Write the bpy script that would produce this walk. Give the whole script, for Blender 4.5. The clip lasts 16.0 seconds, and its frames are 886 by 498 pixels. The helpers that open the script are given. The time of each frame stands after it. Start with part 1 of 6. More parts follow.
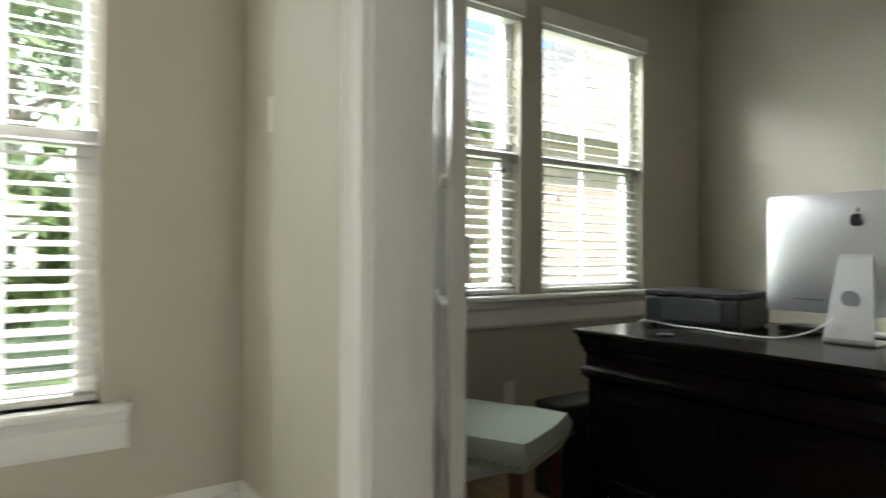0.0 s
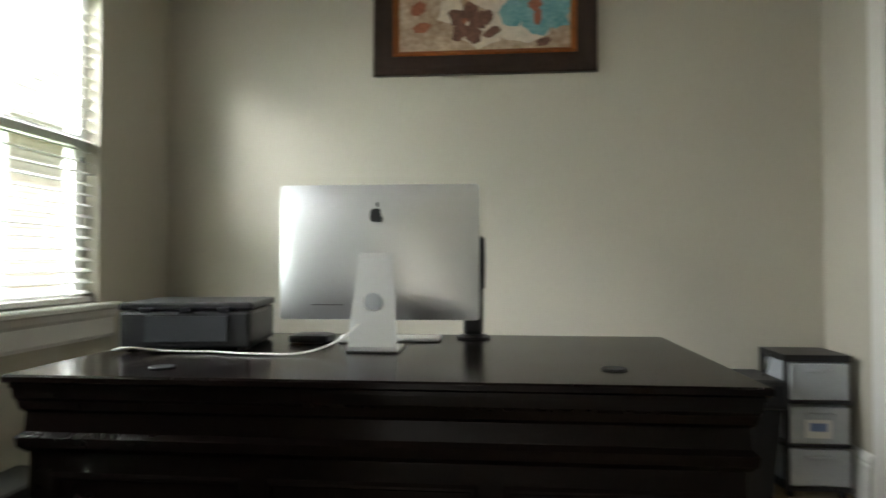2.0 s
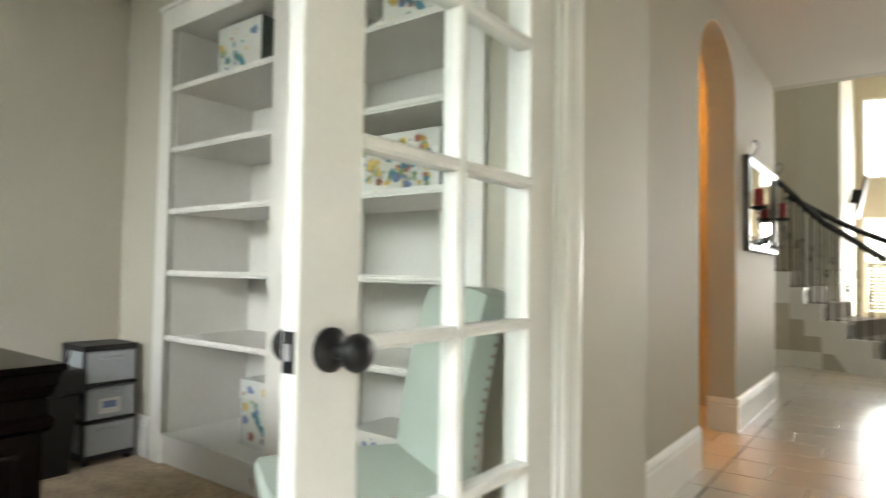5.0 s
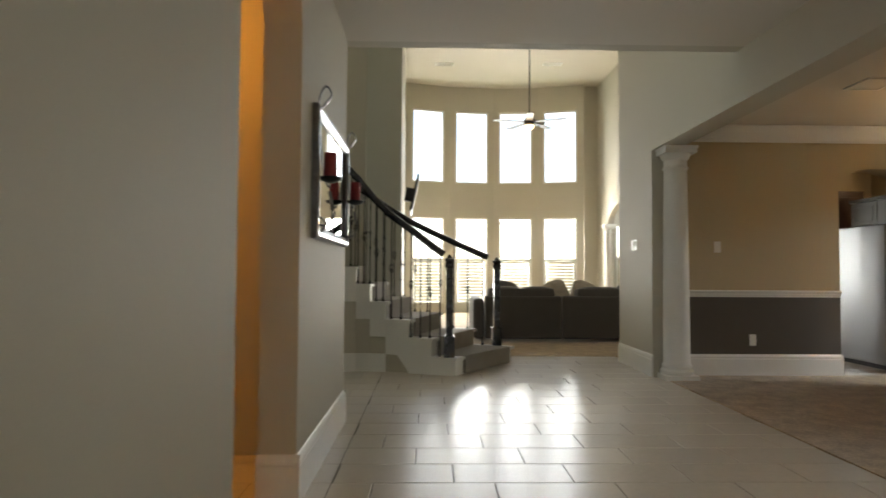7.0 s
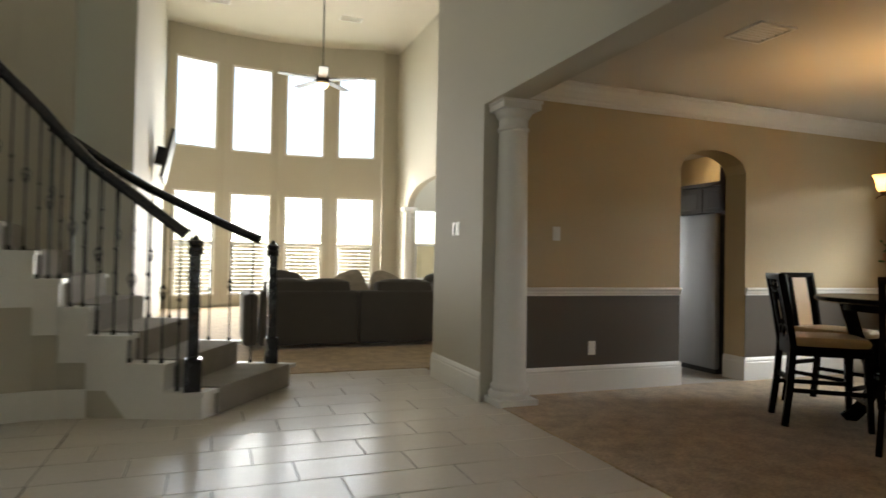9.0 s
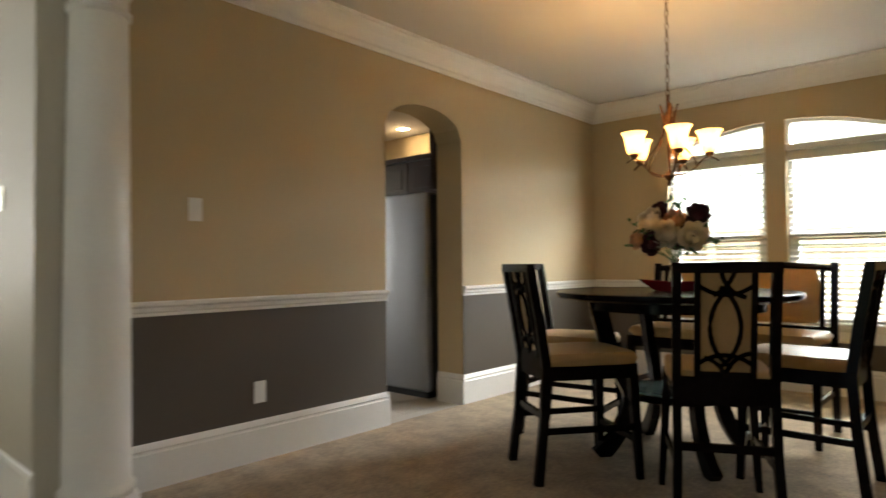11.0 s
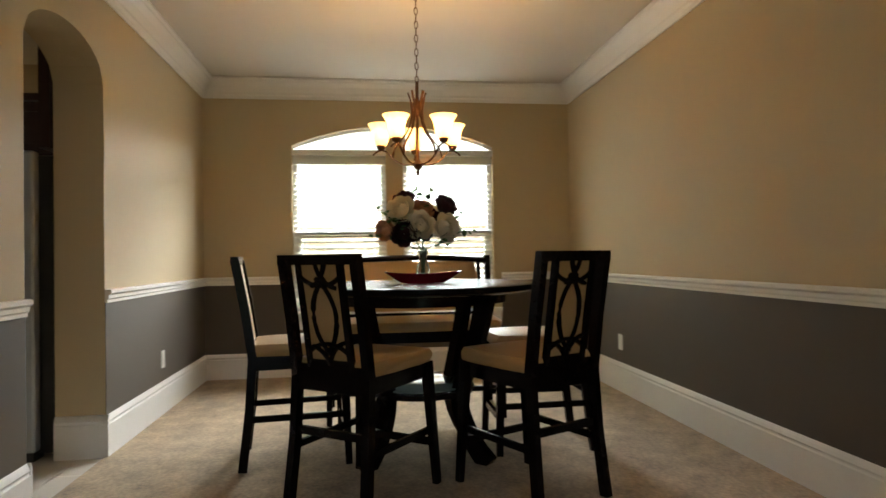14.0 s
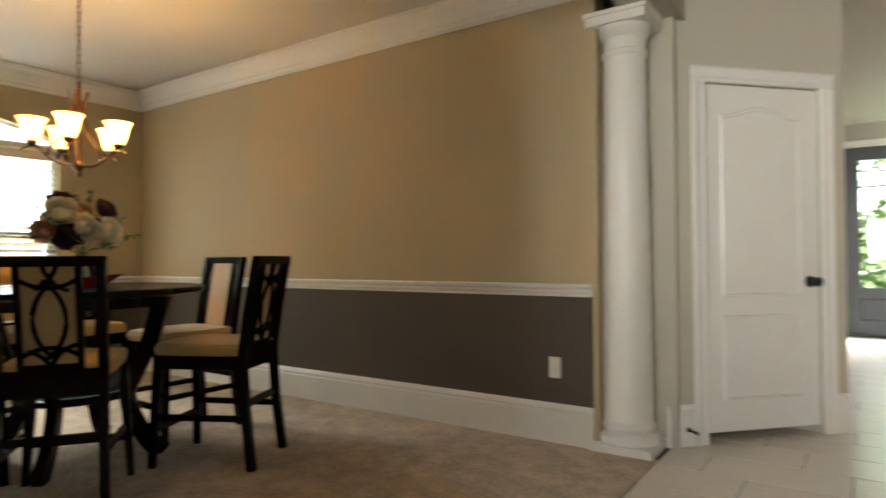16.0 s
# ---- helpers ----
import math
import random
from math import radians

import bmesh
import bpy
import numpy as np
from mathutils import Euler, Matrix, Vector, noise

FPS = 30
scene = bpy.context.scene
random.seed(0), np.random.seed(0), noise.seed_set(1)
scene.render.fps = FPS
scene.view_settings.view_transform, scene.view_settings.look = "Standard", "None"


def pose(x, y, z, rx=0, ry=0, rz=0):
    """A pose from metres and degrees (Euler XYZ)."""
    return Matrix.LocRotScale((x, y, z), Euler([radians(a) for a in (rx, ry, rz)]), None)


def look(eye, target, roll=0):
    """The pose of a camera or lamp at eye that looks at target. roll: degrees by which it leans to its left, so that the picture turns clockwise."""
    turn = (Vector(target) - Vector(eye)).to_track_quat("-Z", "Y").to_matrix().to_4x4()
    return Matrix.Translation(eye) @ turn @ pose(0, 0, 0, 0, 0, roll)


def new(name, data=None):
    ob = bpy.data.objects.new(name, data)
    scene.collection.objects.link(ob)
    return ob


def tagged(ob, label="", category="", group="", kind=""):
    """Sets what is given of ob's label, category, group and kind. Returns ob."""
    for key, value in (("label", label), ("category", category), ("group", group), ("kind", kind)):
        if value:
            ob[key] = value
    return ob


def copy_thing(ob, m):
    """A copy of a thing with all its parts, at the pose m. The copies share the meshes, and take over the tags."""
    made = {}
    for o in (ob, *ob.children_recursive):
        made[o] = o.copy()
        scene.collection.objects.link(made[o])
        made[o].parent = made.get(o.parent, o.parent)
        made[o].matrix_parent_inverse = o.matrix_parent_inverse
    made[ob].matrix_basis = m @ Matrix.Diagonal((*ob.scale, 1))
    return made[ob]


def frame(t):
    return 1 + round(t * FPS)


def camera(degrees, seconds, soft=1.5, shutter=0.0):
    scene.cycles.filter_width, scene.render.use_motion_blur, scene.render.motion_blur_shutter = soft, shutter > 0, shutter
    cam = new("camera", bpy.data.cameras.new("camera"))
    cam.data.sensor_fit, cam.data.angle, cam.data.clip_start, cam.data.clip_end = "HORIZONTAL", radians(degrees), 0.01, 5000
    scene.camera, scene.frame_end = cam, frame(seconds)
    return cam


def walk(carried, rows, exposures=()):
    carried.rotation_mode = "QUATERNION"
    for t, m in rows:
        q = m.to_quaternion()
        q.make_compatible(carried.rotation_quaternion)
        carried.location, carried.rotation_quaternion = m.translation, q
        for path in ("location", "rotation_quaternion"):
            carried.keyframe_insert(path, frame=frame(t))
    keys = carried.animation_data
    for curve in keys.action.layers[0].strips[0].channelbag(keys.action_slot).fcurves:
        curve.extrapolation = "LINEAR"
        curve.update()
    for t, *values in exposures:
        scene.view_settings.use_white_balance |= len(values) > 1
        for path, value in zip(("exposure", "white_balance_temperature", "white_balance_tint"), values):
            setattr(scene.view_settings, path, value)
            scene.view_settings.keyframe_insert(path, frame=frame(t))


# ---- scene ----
cam = camera(71.4, 16.0, shutter=0.5)
PATH = [
    (0, (1.155, 2.64, 1.065), (2.304, 4.277, 1.078), 0.3),
    (0.5, (1.449, 2.854, 1.046), (2.874, 4.257, 1.055), 0.2),
    (1, (1.587, 2.965, 1.038), (3.256, 4.066, 1.056), 0.3),
    (1.5, (1.619, 3.048, 1.042), (3.499, 3.731, 1.081), 0.4),
    (2, (1.615, 3.176, 1.04), (3.607, 3.353, 1.081), 0.0),
    (2.5, (1.589, 3.296, 1.055), (3.562, 2.969, 1.092), -0.1),
    (3, (1.48, 3.375, 1.08), (3.359, 2.691, 1.126), 0.1),
    (3.5, (1.362, 3.443, 1.078), (3.112, 2.476, 1.131), 0.2),
    (4, (1.261, 3.44, 1.074), (2.877, 2.263, 1.137), 0.3),
    (4.5, (1.157, 3.428, 1.055), (2.614, 2.06, 1.127), 1.0),
    (5, (1.057, 3.375, 1.05), (2.257, 1.776, 1.122), 0.9),
    (5.2, (1.025, 3.362, 1.051), (2.11, 1.684, 1.123), 0.8),
    (7.3, (1.418, 1.396, 1.068), (1.244, -0.596, 1.139), 0.2),
    (7.5, (1.427, 1.211, 1.078), (1.187, -0.774, 1.143), 0.1),
    (8, (1.308, 0.752, 1.092), (0.938, -1.212, 1.161), 0.0),
    (8.2, (1.272, 0.598, 1.093), (0.856, -1.357, 1.157), -0.0),
    (10.3, (0.32, -1.351, 1.114), (-0.907, -2.933, 1.147), 0.5),
    (10.5, (0.155, -1.454, 1.093), (-1.131, -2.986, 1.132), -0.4),
    (11, (-0.164, -1.68, 1.049), (-1.654, -3.013, 1.099), -0.5),
    (11.5, (-0.359, -1.883, 1.055), (-2.023, -2.992, 1.095), -0.5),
    (12, (-0.412, -2.077, 1.03), (-2.24, -2.888, 1.064), -0.7),
    (12.5, (-0.347, -2.308, 1.029), (-2.278, -2.831, 1.058), -1.0),
    (13, (-0.323, -2.613, 1.03), (-2.307, -2.866, 1.058), -0.9),
    (13.5, (-0.285, -2.988, 1.019), (-2.285, -2.992, 1.047), -0.9),
    (14, (-0.232, -3.295, 1.028), (-2.216, -3.039, 1.056), -0.9),
    (14.5, (-0.173, -3.62, 1.031), (-2.095, -3.066, 1.049), -0.9),
    (15, (-0.145, -3.909, 0.997), (-1.946, -3.039, 1.03), -0.7),
    (15.5, (-0.111, -4.298, 1.028), (-1.608, -2.972, 1.054), -0.45),
    (16, (-0.109, -4.57, 1.027), (-1.244, -2.924, 1.059), -0.4),
]
walk(cam, [(t, look(eye, target, roll)) for t, eye, target, roll in PATH], [(0, 1.5), (1, 1.45), (2, 1.9), (3, 2.35), (4, 2.5), (5.2, 2.4), (7.3, 1.45), (8.2, 1.45), (10.3, 1.65), (11.5, 2.05), (14.5, 1.9), (16, 2.2)])

# ---- world, sun, window light, lamps ----
world = bpy.data.worlds.new("world")
scene.world = world
world.use_nodes = True
wn, wl = world.node_tree.nodes, world.node_tree.links
sky = wn.new("ShaderNodeTexSky")
sky.sky_type, sky.sun_disc = "NISHITA", False
sky.sun_elevation, sky.sun_rotation = radians(51), radians(200)
wl.new(sky.outputs[0], wn["Background"].inputs["Color"])
wn["Background"].inputs["Strength"].default_value = 0.15


def lamp(name, kind, m, energy, color=(1, 1, 1), **settings):
    data = bpy.data.lights.new(name, kind)
    data.energy, data.color = energy, color
    if kind == "SUN":
        data.angle = settings["angle"]
    elif kind == "AREA":
        data.shape, data.size, data.size_y = "RECTANGLE", settings["w"], settings["h"]
    else:
        data.shadow_soft_size = settings["r"]
    ob = new(name, data)
    ob.matrix_world = m
    return ob


lamp("sun", "SUN", look((20, -30, 45), (0, 0, 0)), 5.0, (1, 0.96, 0.9), angle=radians(8))
DAY = (0.95, 0.98, 1.0)
WARM = (1.0, 0.60, 0.25)
# sky light that falls steeply through the windows
lamp("sky_study", "AREA", look((3.4, 6.9, 3.1), (3.0, 2.4, 0.9)), 320, DAY, w=4.4, h=2.6)
lamp("sky_foyer", "AREA", look((1.0, 6.6, 3.6), (1.0, 3.4, 0.6)), 330, DAY, w=1.4, h=1.4)
lamp("sky_dining", "AREA", look((-7.6, -1.6, 3.4), (-4.2, -3.6, 0.5)), 620, DAY, w=4.2, h=2.2)
lamp("sky_living", "AREA", look((-0.3, -14.8, 4.3), (-0.3, 0, 0.0)), 45, (1.0, 0.965, 0.90), w=4.6, h=1.9)
lamp("sky_living", "AREA", look((-0.3, -14.8, 1.4), (-0.3, 0, -2.5)), 500, (1.0, 0.965, 0.90), w=4.6, h=2.2)
# lit lamps of the house
for i in range(5):
    a = radians(72 * i + 35)
    lamp("bulb", "POINT", pose(-3.505 + 0.205 * math.cos(a), -3.0 + 0.205 * math.sin(a), 1.715), 1.85, WARM, r=0.022)
lamp("downlight_kitchen", "POINT", pose(-5.4, -7.0, 2.5), 0.9, (1, 0.72, 0.42), r=0.06)
lamp("downlight_passage", "POINT", pose(3.1, -1.5, 2.5), 9, (1, 0.40, 0.06), r=0.06)
lamp("downlight_study", "POINT", pose(2.9, 3.2, 2.9), 8, (1, 0.8, 0.55), r=0.07)


# ---- helpers ----
def part(name, bm, material, parent=None, label="", smooth=False):
    me = bpy.data.meshes.new(name)
    bmesh.ops.recalc_face_normals(bm, faces=bm.faces)
    bm.to_mesh(me)
    bm.free()
    me.materials.append(material)
    if smooth:
        me.polygons.foreach_set("use_smooth", [True] * len(me.polygons))
        me.set_sharp_from_angle(angle=radians(40))
    ob = new(name, me)
    if parent is not None:
        ob.parent = parent
    return tagged(ob, label)


def thing(name, label, category, m=None, group=""):
    ob = new(name)
    ob.empty_display_size = 0.1
    if m is not None:
        ob.matrix_world = m
    return tagged(ob, label, category, group)


def structure(ob, label="", category=""):
    return tagged(ob, label, category, kind="structure")


def box(bm, x0, x1, y0, y1, z0, z1, bevel=0.0, m=None):
    vs = [bm.verts.new((x, y, z)) for x in (x0, x1) for y in (y0, y1) for z in (z0, z1)]
    fs = [bm.faces.new([vs[i] for i in q]) for q in ((0, 1, 3, 2), (4, 6, 7, 5), (0, 4, 5, 1), (2, 3, 7, 6), (0, 2, 6, 4), (1, 5, 7, 3))]
    if bevel:
        es = list({e for f in fs for e in f.edges})
        made = bmesh.ops.bevel(bm, geom=es, offset=bevel, segments=2, profile=0.5, affect="EDGES", clamp_overlap=True)
        vs = list({v for f in made["faces"] for v in f.verts} | {v for v in vs if v.is_valid})
    if m is not None:
        bmesh.ops.transform(bm, matrix=m, verts=[v for v in vs if v.is_valid])
    return bm


def boxes(*specs, bevel=0.0):
    bm = bmesh.new()
    for s in specs:
        box(bm, *s, bevel=bevel)
    return bm


def prism(bm, outline, m, length):
    """outline: points (u, v) in the plane spanned by m's x and y, swept along m's z by length."""
    a = [bm.verts.new(m @ Vector((u, v, 0))) for u, v in outline]
    b = [bm.verts.new(m @ Vector((u, v, length))) for u, v in outline]
    n = len(outline)
    for i in range(n):
        bm.faces.new((a[i], a[(i + 1) % n], b[(i + 1) % n], b[i]))
    bm.faces.new(a[::-1])
    bm.faces.new(b)
    return bm


def axes(origin, ex, ey):
    ex, ey = Vector(ex).normalized(), Vector(ey).normalized()
    ez = ex.cross(ey)
    return Matrix(((ex.x, ey.x, ez.x, origin[0]), (ex.y, ey.y, ez.y, origin[1]), (ex.z, ey.z, ez.z, origin[2]), (0, 0, 0, 1)))


def lathe(bm, profile, m=None, steps=24):
    """profile: (radius, z) from bottom to top, round the z axis."""
    rings = []
    for r, z in profile:
        if r < 1e-5:
            rings.append([bm.verts.new((0, 0, z))])
        else:
            rings.append([bm.verts.new((r * math.cos(2 * math.pi * i / steps), r * math.sin(2 * math.pi * i / steps), z)) for i in range(steps)])
    for p, q in zip(rings, rings[1:]):
        for i in range(steps):
            j = (i + 1) % steps
            if len(p) == 1 and len(q) == 1:
                continue
            if len(p) == 1:
                bm.faces.new((p[0], q[j], q[i]))
            elif len(q) == 1:
                bm.faces.new((p[i], p[j], q[0]))
            else:
                bm.faces.new((p[i], p[j], q[j], q[i]))
    for ring in (rings[0], rings[-1]):
        if len(ring) > 1:
            bm.faces.new(ring)
    if m is not None:
        bmesh.ops.transform(bm, matrix=m, verts=[v for r in rings for v in r])
    return bm


def tube(bm, path, radius, sides=8, taper=1.0, flat=1.0):
    pts = [Vector(p) for p in path]
    rings, up = [], Vector((0.03, 0.07, 1)).normalized()
    for i, p in enumerate(pts):
        d = (pts[min(i + 1, len(pts) - 1)] - pts[max(i - 1, 0)]).normalized()
        ref = up if abs(d.dot(up)) < 0.97 else Vector((1, 0.1, 0)).normalized()
        a = d.cross(ref).normalized()
        b = a.cross(d).normalized()
        r = radius * (1 + (taper - 1) * i / max(1, len(pts) - 1))
        rings.append([bm.verts.new(p + r * (math.cos(t) * a + flat * math.sin(t) * b)) for t in (2 * math.pi * k / sides for k in range(sides))])
    for p, q in zip(rings, rings[1:]):
        for k in range(sides):
            bm.faces.new((p[k], p[(k + 1) % sides], q[(k + 1) % sides], q[k]))
    bm.faces.new(rings[0][::-1])
    bm.faces.new(rings[-1])
    return bm


def smooth_path(points, n=6):
    pts = [Vector(p) for p in points]
    pts = [2 * pts[0] - pts[1]] + pts + [2 * pts[-1] - pts[-2]]
    out = []
    for i in range(1, len(pts) - 2):
        p0, p1, p2, p3 = pts[i - 1:i + 3]
        for k in range(n):
            t = k / n
            out.append(0.5 * (2 * p1 + (p2 - p0) * t + (2 * p0 - 5 * p1 + 4 * p2 - p3) * t * t + (3 * p1 - p0 - 3 * p2 + p3) * t ** 3))
    return out + [pts[-2]]


def solid(x0, x1, y0, y1, z0, z1, holes=()):
    """One wall as a mesh; holes: (x0, x1, y0, y1, z0, z1) cut right through."""
    xs, ys, zs = ({a, b} for a, b in ((x0, x1), (y0, y1), (z0, z1)))
    for h in holes:
        xs |= {v for v in h[:2] if x0 < v < x1}
        ys |= {v for v in h[2:4] if y0 < v < y1}
        zs |= {v for v in h[4:] if z0 < v < z1}
    xs, ys, zs = sorted(xs), sorted(ys), sorted(zs)

    def full(i, j, k):
        if not (0 <= i < len(xs) - 1 and 0 <= j < len(ys) - 1 and 0 <= k < len(zs) - 1):
            return False
        c = [(a[n] + a[n + 1]) / 2 for a, n in ((xs, i), (ys, j), (zs, k))]
        return not any(h[0] < c[0] < h[1] and h[2] < c[1] < h[3] and h[4] < c[2] < h[5] for h in holes)

    bm, seen = bmesh.new(), {}

    def vert(i, j, k):
        if (i, j, k) not in seen:
            seen[i, j, k] = bm.verts.new((xs[i], ys[j], zs[k]))
        return seen[i, j, k]

    sides = (((-1, 0, 0), ((0, 0, 0), (0, 0, 1), (0, 1, 1), (0, 1, 0))), ((1, 0, 0), ((1, 0, 0), (1, 1, 0), (1, 1, 1), (1, 0, 1))),
             ((0, -1, 0), ((0, 0, 0), (1, 0, 0), (1, 0, 1), (0, 0, 1))), ((0, 1, 0), ((0, 1, 0), (0, 1, 1), (1, 1, 1), (1, 1, 0))),
             ((0, 0, -1), ((0, 0, 0), (0, 1, 0), (1, 1, 0), (1, 0, 0))), ((0, 0, 1), ((0, 0, 1), (1, 0, 1), (1, 1, 1), (0, 1, 1))))
    for i in range(len(xs) - 1):
        for j in range(len(ys) - 1):
            for k in range(len(zs) - 1):
                if full(i, j, k):
                    for (a, b, c), q in sides:
                        if not full(i + a, j + b, k + c):
                            bm.faces.new([vert(i + u, j + v, k + w) for u, v, w in q])
    return bm


# ---- materials ----
def material(name, color, rough=0.6, metal=0.0, var=0.06, scale=6.0, fine=120.0, bump=0.1, spec=0.5, tint=None, island=0.0, stretch=(1, 1, 1), emit=None, sheen=0.0, rvar=0.15):
    mat = bpy.data.materials.new(name)
    mat.use_nodes = True
    n, l = mat.node_tree.nodes, mat.node_tree.links
    b = n["Principled BSDF"]
    b.inputs["Roughness"].default_value, b.inputs["Metallic"].default_value = rough, metal
    b.inputs["Specular IOR Level"].default_value = spec
    b.inputs["Sheen Weight"].default_value = sheen
    co = n.new("ShaderNodeTexCoord")
    mp = n.new("ShaderNodeMapping")
    mp.inputs["Scale"].default_value = stretch
    l.new(co.outputs["Object"], mp.inputs["Vector"])
    big, small = n.new("ShaderNodeTexNoise"), n.new("ShaderNodeTexNoise")
    big.inputs["Scale"].default_value, big.inputs["Detail"].default_value = scale, 4
    small.inputs["Scale"].default_value, small.inputs["Detail"].default_value = fine, 3
    l.new(mp.outputs[0], big.inputs["Vector"])
    l.new(mp.outputs[0], small.inputs["Vector"])
    add = n.new("ShaderNodeMath")
    add.operation = "ADD"
    l.new(big.outputs["Fac"], add.inputs[0])
    l.new(small.outputs["Fac"], add.inputs[1])
    last = add
    if island:
        info, mul, more = n.new("ShaderNodeObjectInfo"), n.new("ShaderNodeMath"), n.new("ShaderNodeMath")
        mul.operation, mul.inputs[1].default_value = "MULTIPLY_ADD", island
        mul.inputs[2].default_value = -island / 2
        l.new(info.outputs["Random"], mul.inputs[0])
        l.new(mul.outputs[0], more.inputs[0])
        l.new(last.outputs[0], more.inputs[1])
        last = more
        spread = n.new("ShaderNodeVectorMath")
        spread.operation = "SCALE"
        spread.inputs[0].default_value = (37.0, 53.0, 11.0)
        l.new(info.outputs["Random"], spread.inputs["Scale"])
        l.new(spread.outputs[0], mp.inputs["Location"])
    ramp = n.new("ShaderNodeMapRange")
    ramp.inputs["From Min"].default_value, ramp.inputs["From Max"].default_value = 0.6, 1.4
    l.new(last.outputs[0], ramp.inputs["Value"])
    mix = n.new("ShaderNodeMix")
    mix.data_type = "RGBA"
    dark = tuple(max(0, c * (1 - var)) for c in color)
    light = tuple(min(1, c * (1 + var)) for c in color) if tint is None else tint
    mix.inputs["A"].default_value, mix.inputs["B"].default_value = (*dark, 1), (*light, 1)
    l.new(ramp.outputs[0], mix.inputs["Factor"])
    l.new(mix.outputs["Result"], b.inputs["Base Color"])
    rr = n.new("ShaderNodeMapRange")
    rr.inputs["To Min"].default_value, rr.inputs["To Max"].default_value = max(0.02, rough * (1 - rvar)), min(1, rough * (1 + rvar))
    l.new(big.outputs["Fac"], rr.inputs["Value"])
    l.new(rr.outputs[0], b.inputs["Roughness"])
    if bump:
        bp = n.new("ShaderNodeBump")
        bp.inputs["Strength"].default_value, bp.inputs["Distance"].default_value = bump, 0.002
        l.new(small.outputs["Fac"], bp.inputs["Height"])
        l.new(bp.outputs[0], b.inputs["Normal"])
    if emit:
        b.inputs["Emission Color"].default_value, b.inputs["Emission Strength"].default_value = (*emit[:3], 1), emit[3]
    return mat


def glass(name, color=(1, 1, 1), rough=0.0):
    mat = bpy.data.materials.new(name)
    mat.use_nodes = True
    b = mat.node_tree.nodes["Principled BSDF"]
    b.inputs["Base Color"].default_value = (*color, 1)
    b.inputs["Transmission Weight"].default_value, b.inputs["Roughness"].default_value, b.inputs["IOR"].default_value = 1, rough, 1.45
    return mat


def pane_glass(name):
    mat = bpy.data.materials.new(name)
    mat.use_nodes = True
    n, l = mat.node_tree.nodes, mat.node_tree.links
    for node in list(n):
        if node.type == "BSDF_PRINCIPLED":
            n.remove(node)
    clear, gloss, mix, weight, fres = n.new("ShaderNodeBsdfTransparent"), n.new("ShaderNodeBsdfGlossy"), n.new("ShaderNodeMixShader"), n.new("ShaderNodeLayerWeight"), n.new("ShaderNodeMath")
    power = n.new("ShaderNodeMath")
    power.operation, power.inputs[1].default_value = "POWER", 5.0
    fres.operation, fres.inputs[1].default_value, fres.inputs[2].default_value = "MULTIPLY_ADD", 0.9, 0.035
    l.new(weight.outputs["Facing"], power.inputs[0])
    l.new(power.outputs[0], fres.inputs[0])
    clear.inputs["Color"].default_value = (0.96, 0.98, 0.97, 1)
    gloss.inputs["Roughness"].default_value = 0.01
    l.new(fres.outputs[0], mix.inputs[0])
    l.new(clear.outputs[0], mix.inputs[1])
    l.new(gloss.outputs[0], mix.inputs[2])
    out = [x for x in n if x.type == "OUTPUT_MATERIAL"][0]
    l.new(mix.outputs[0], out.inputs["Surface"])
    return mat


PAINT = material("wall_paint", (0.495, 0.465, 0.387), 0.7, var=0.04, scale=1.5, fine=260, bump=0.12)
PAINT_D = material("dining_paint", (0.50, 0.40, 0.245), 0.65, var=0.04, scale=1.5, fine=260, bump=0.12)
DADO = material("dado_paint", (0.086, 0.068, 0.050), 0.6, var=0.08, scale=2.0, fine=260, bump=0.12)
CEIL = material("ceiling_paint", (0.62, 0.58, 0.51), 0.8, var=0.03, scale=2, fine=180, bump=0.25)
WHITE = material("white_trim", (0.76, 0.75, 0.72), 0.35, var=0.03, scale=5, fine=60, bump=0.03)
SHELF = material("shelf_paint", (0.74, 0.72, 0.68), 0.4, var=0.03, scale=5, fine=60, bump=0.03)
CARPET = material("carpet", (0.35, 0.25, 0.14), 0.95, var=0.5, scale=7, fine=55, bump=1.0, spec=0.1, sheen=0.3)
TILE = material("floor_tile", (0.66, 0.61, 0.535), 0.25, spec=0.85, var=0.05, scale=3, fine=30, bump=0.03, island=0.5, rvar=0.04)
GROUT = material("grout", (0.10, 0.085, 0.07), 0.9, var=0.1, scale=9, fine=150, bump=0.3)
WOOD = material("espresso_wood", (0.0058, 0.0035, 0.003), 0.21, var=0.35, scale=4, fine=40, bump=0.012, spec=0.09)
LEATHER = material("tan_leather", (0.50, 0.325, 0.14), 0.4, var=0.1, scale=6, fine=140, bump=0.25)
IRON = material("black_iron", (0.012, 0.012, 0.013), 0.4, 0.4, var=0.3, scale=20, fine=90, bump=0.1)
RAILWOOD = material("black_rail", (0.012, 0.012, 0.016), 0.25, var=0.3, scale=8, fine=60, bump=0.05)
STEEL = material("stainless_steel", (0.44, 0.455, 0.48), 0.38, 0.7, var=0.06, scale=2, fine=40, bump=0.04, stretch=(60, 60, 1))
ALU = material("aluminium", (0.72, 0.73, 0.74), 0.33, 0.85, var=0.02, scale=4, fine=300, bump=0.02)
BLACK = material("black_plastic", (0.010, 0.010, 0.011), 0.42, var=0.2, scale=10, fine=120, bump=0.1)
SOFA = material("sofa_fabric", (0.055, 0.05, 0.046), 0.9, var=0.2, scale=5, fine=200, bump=0.4, sheen=0.3)
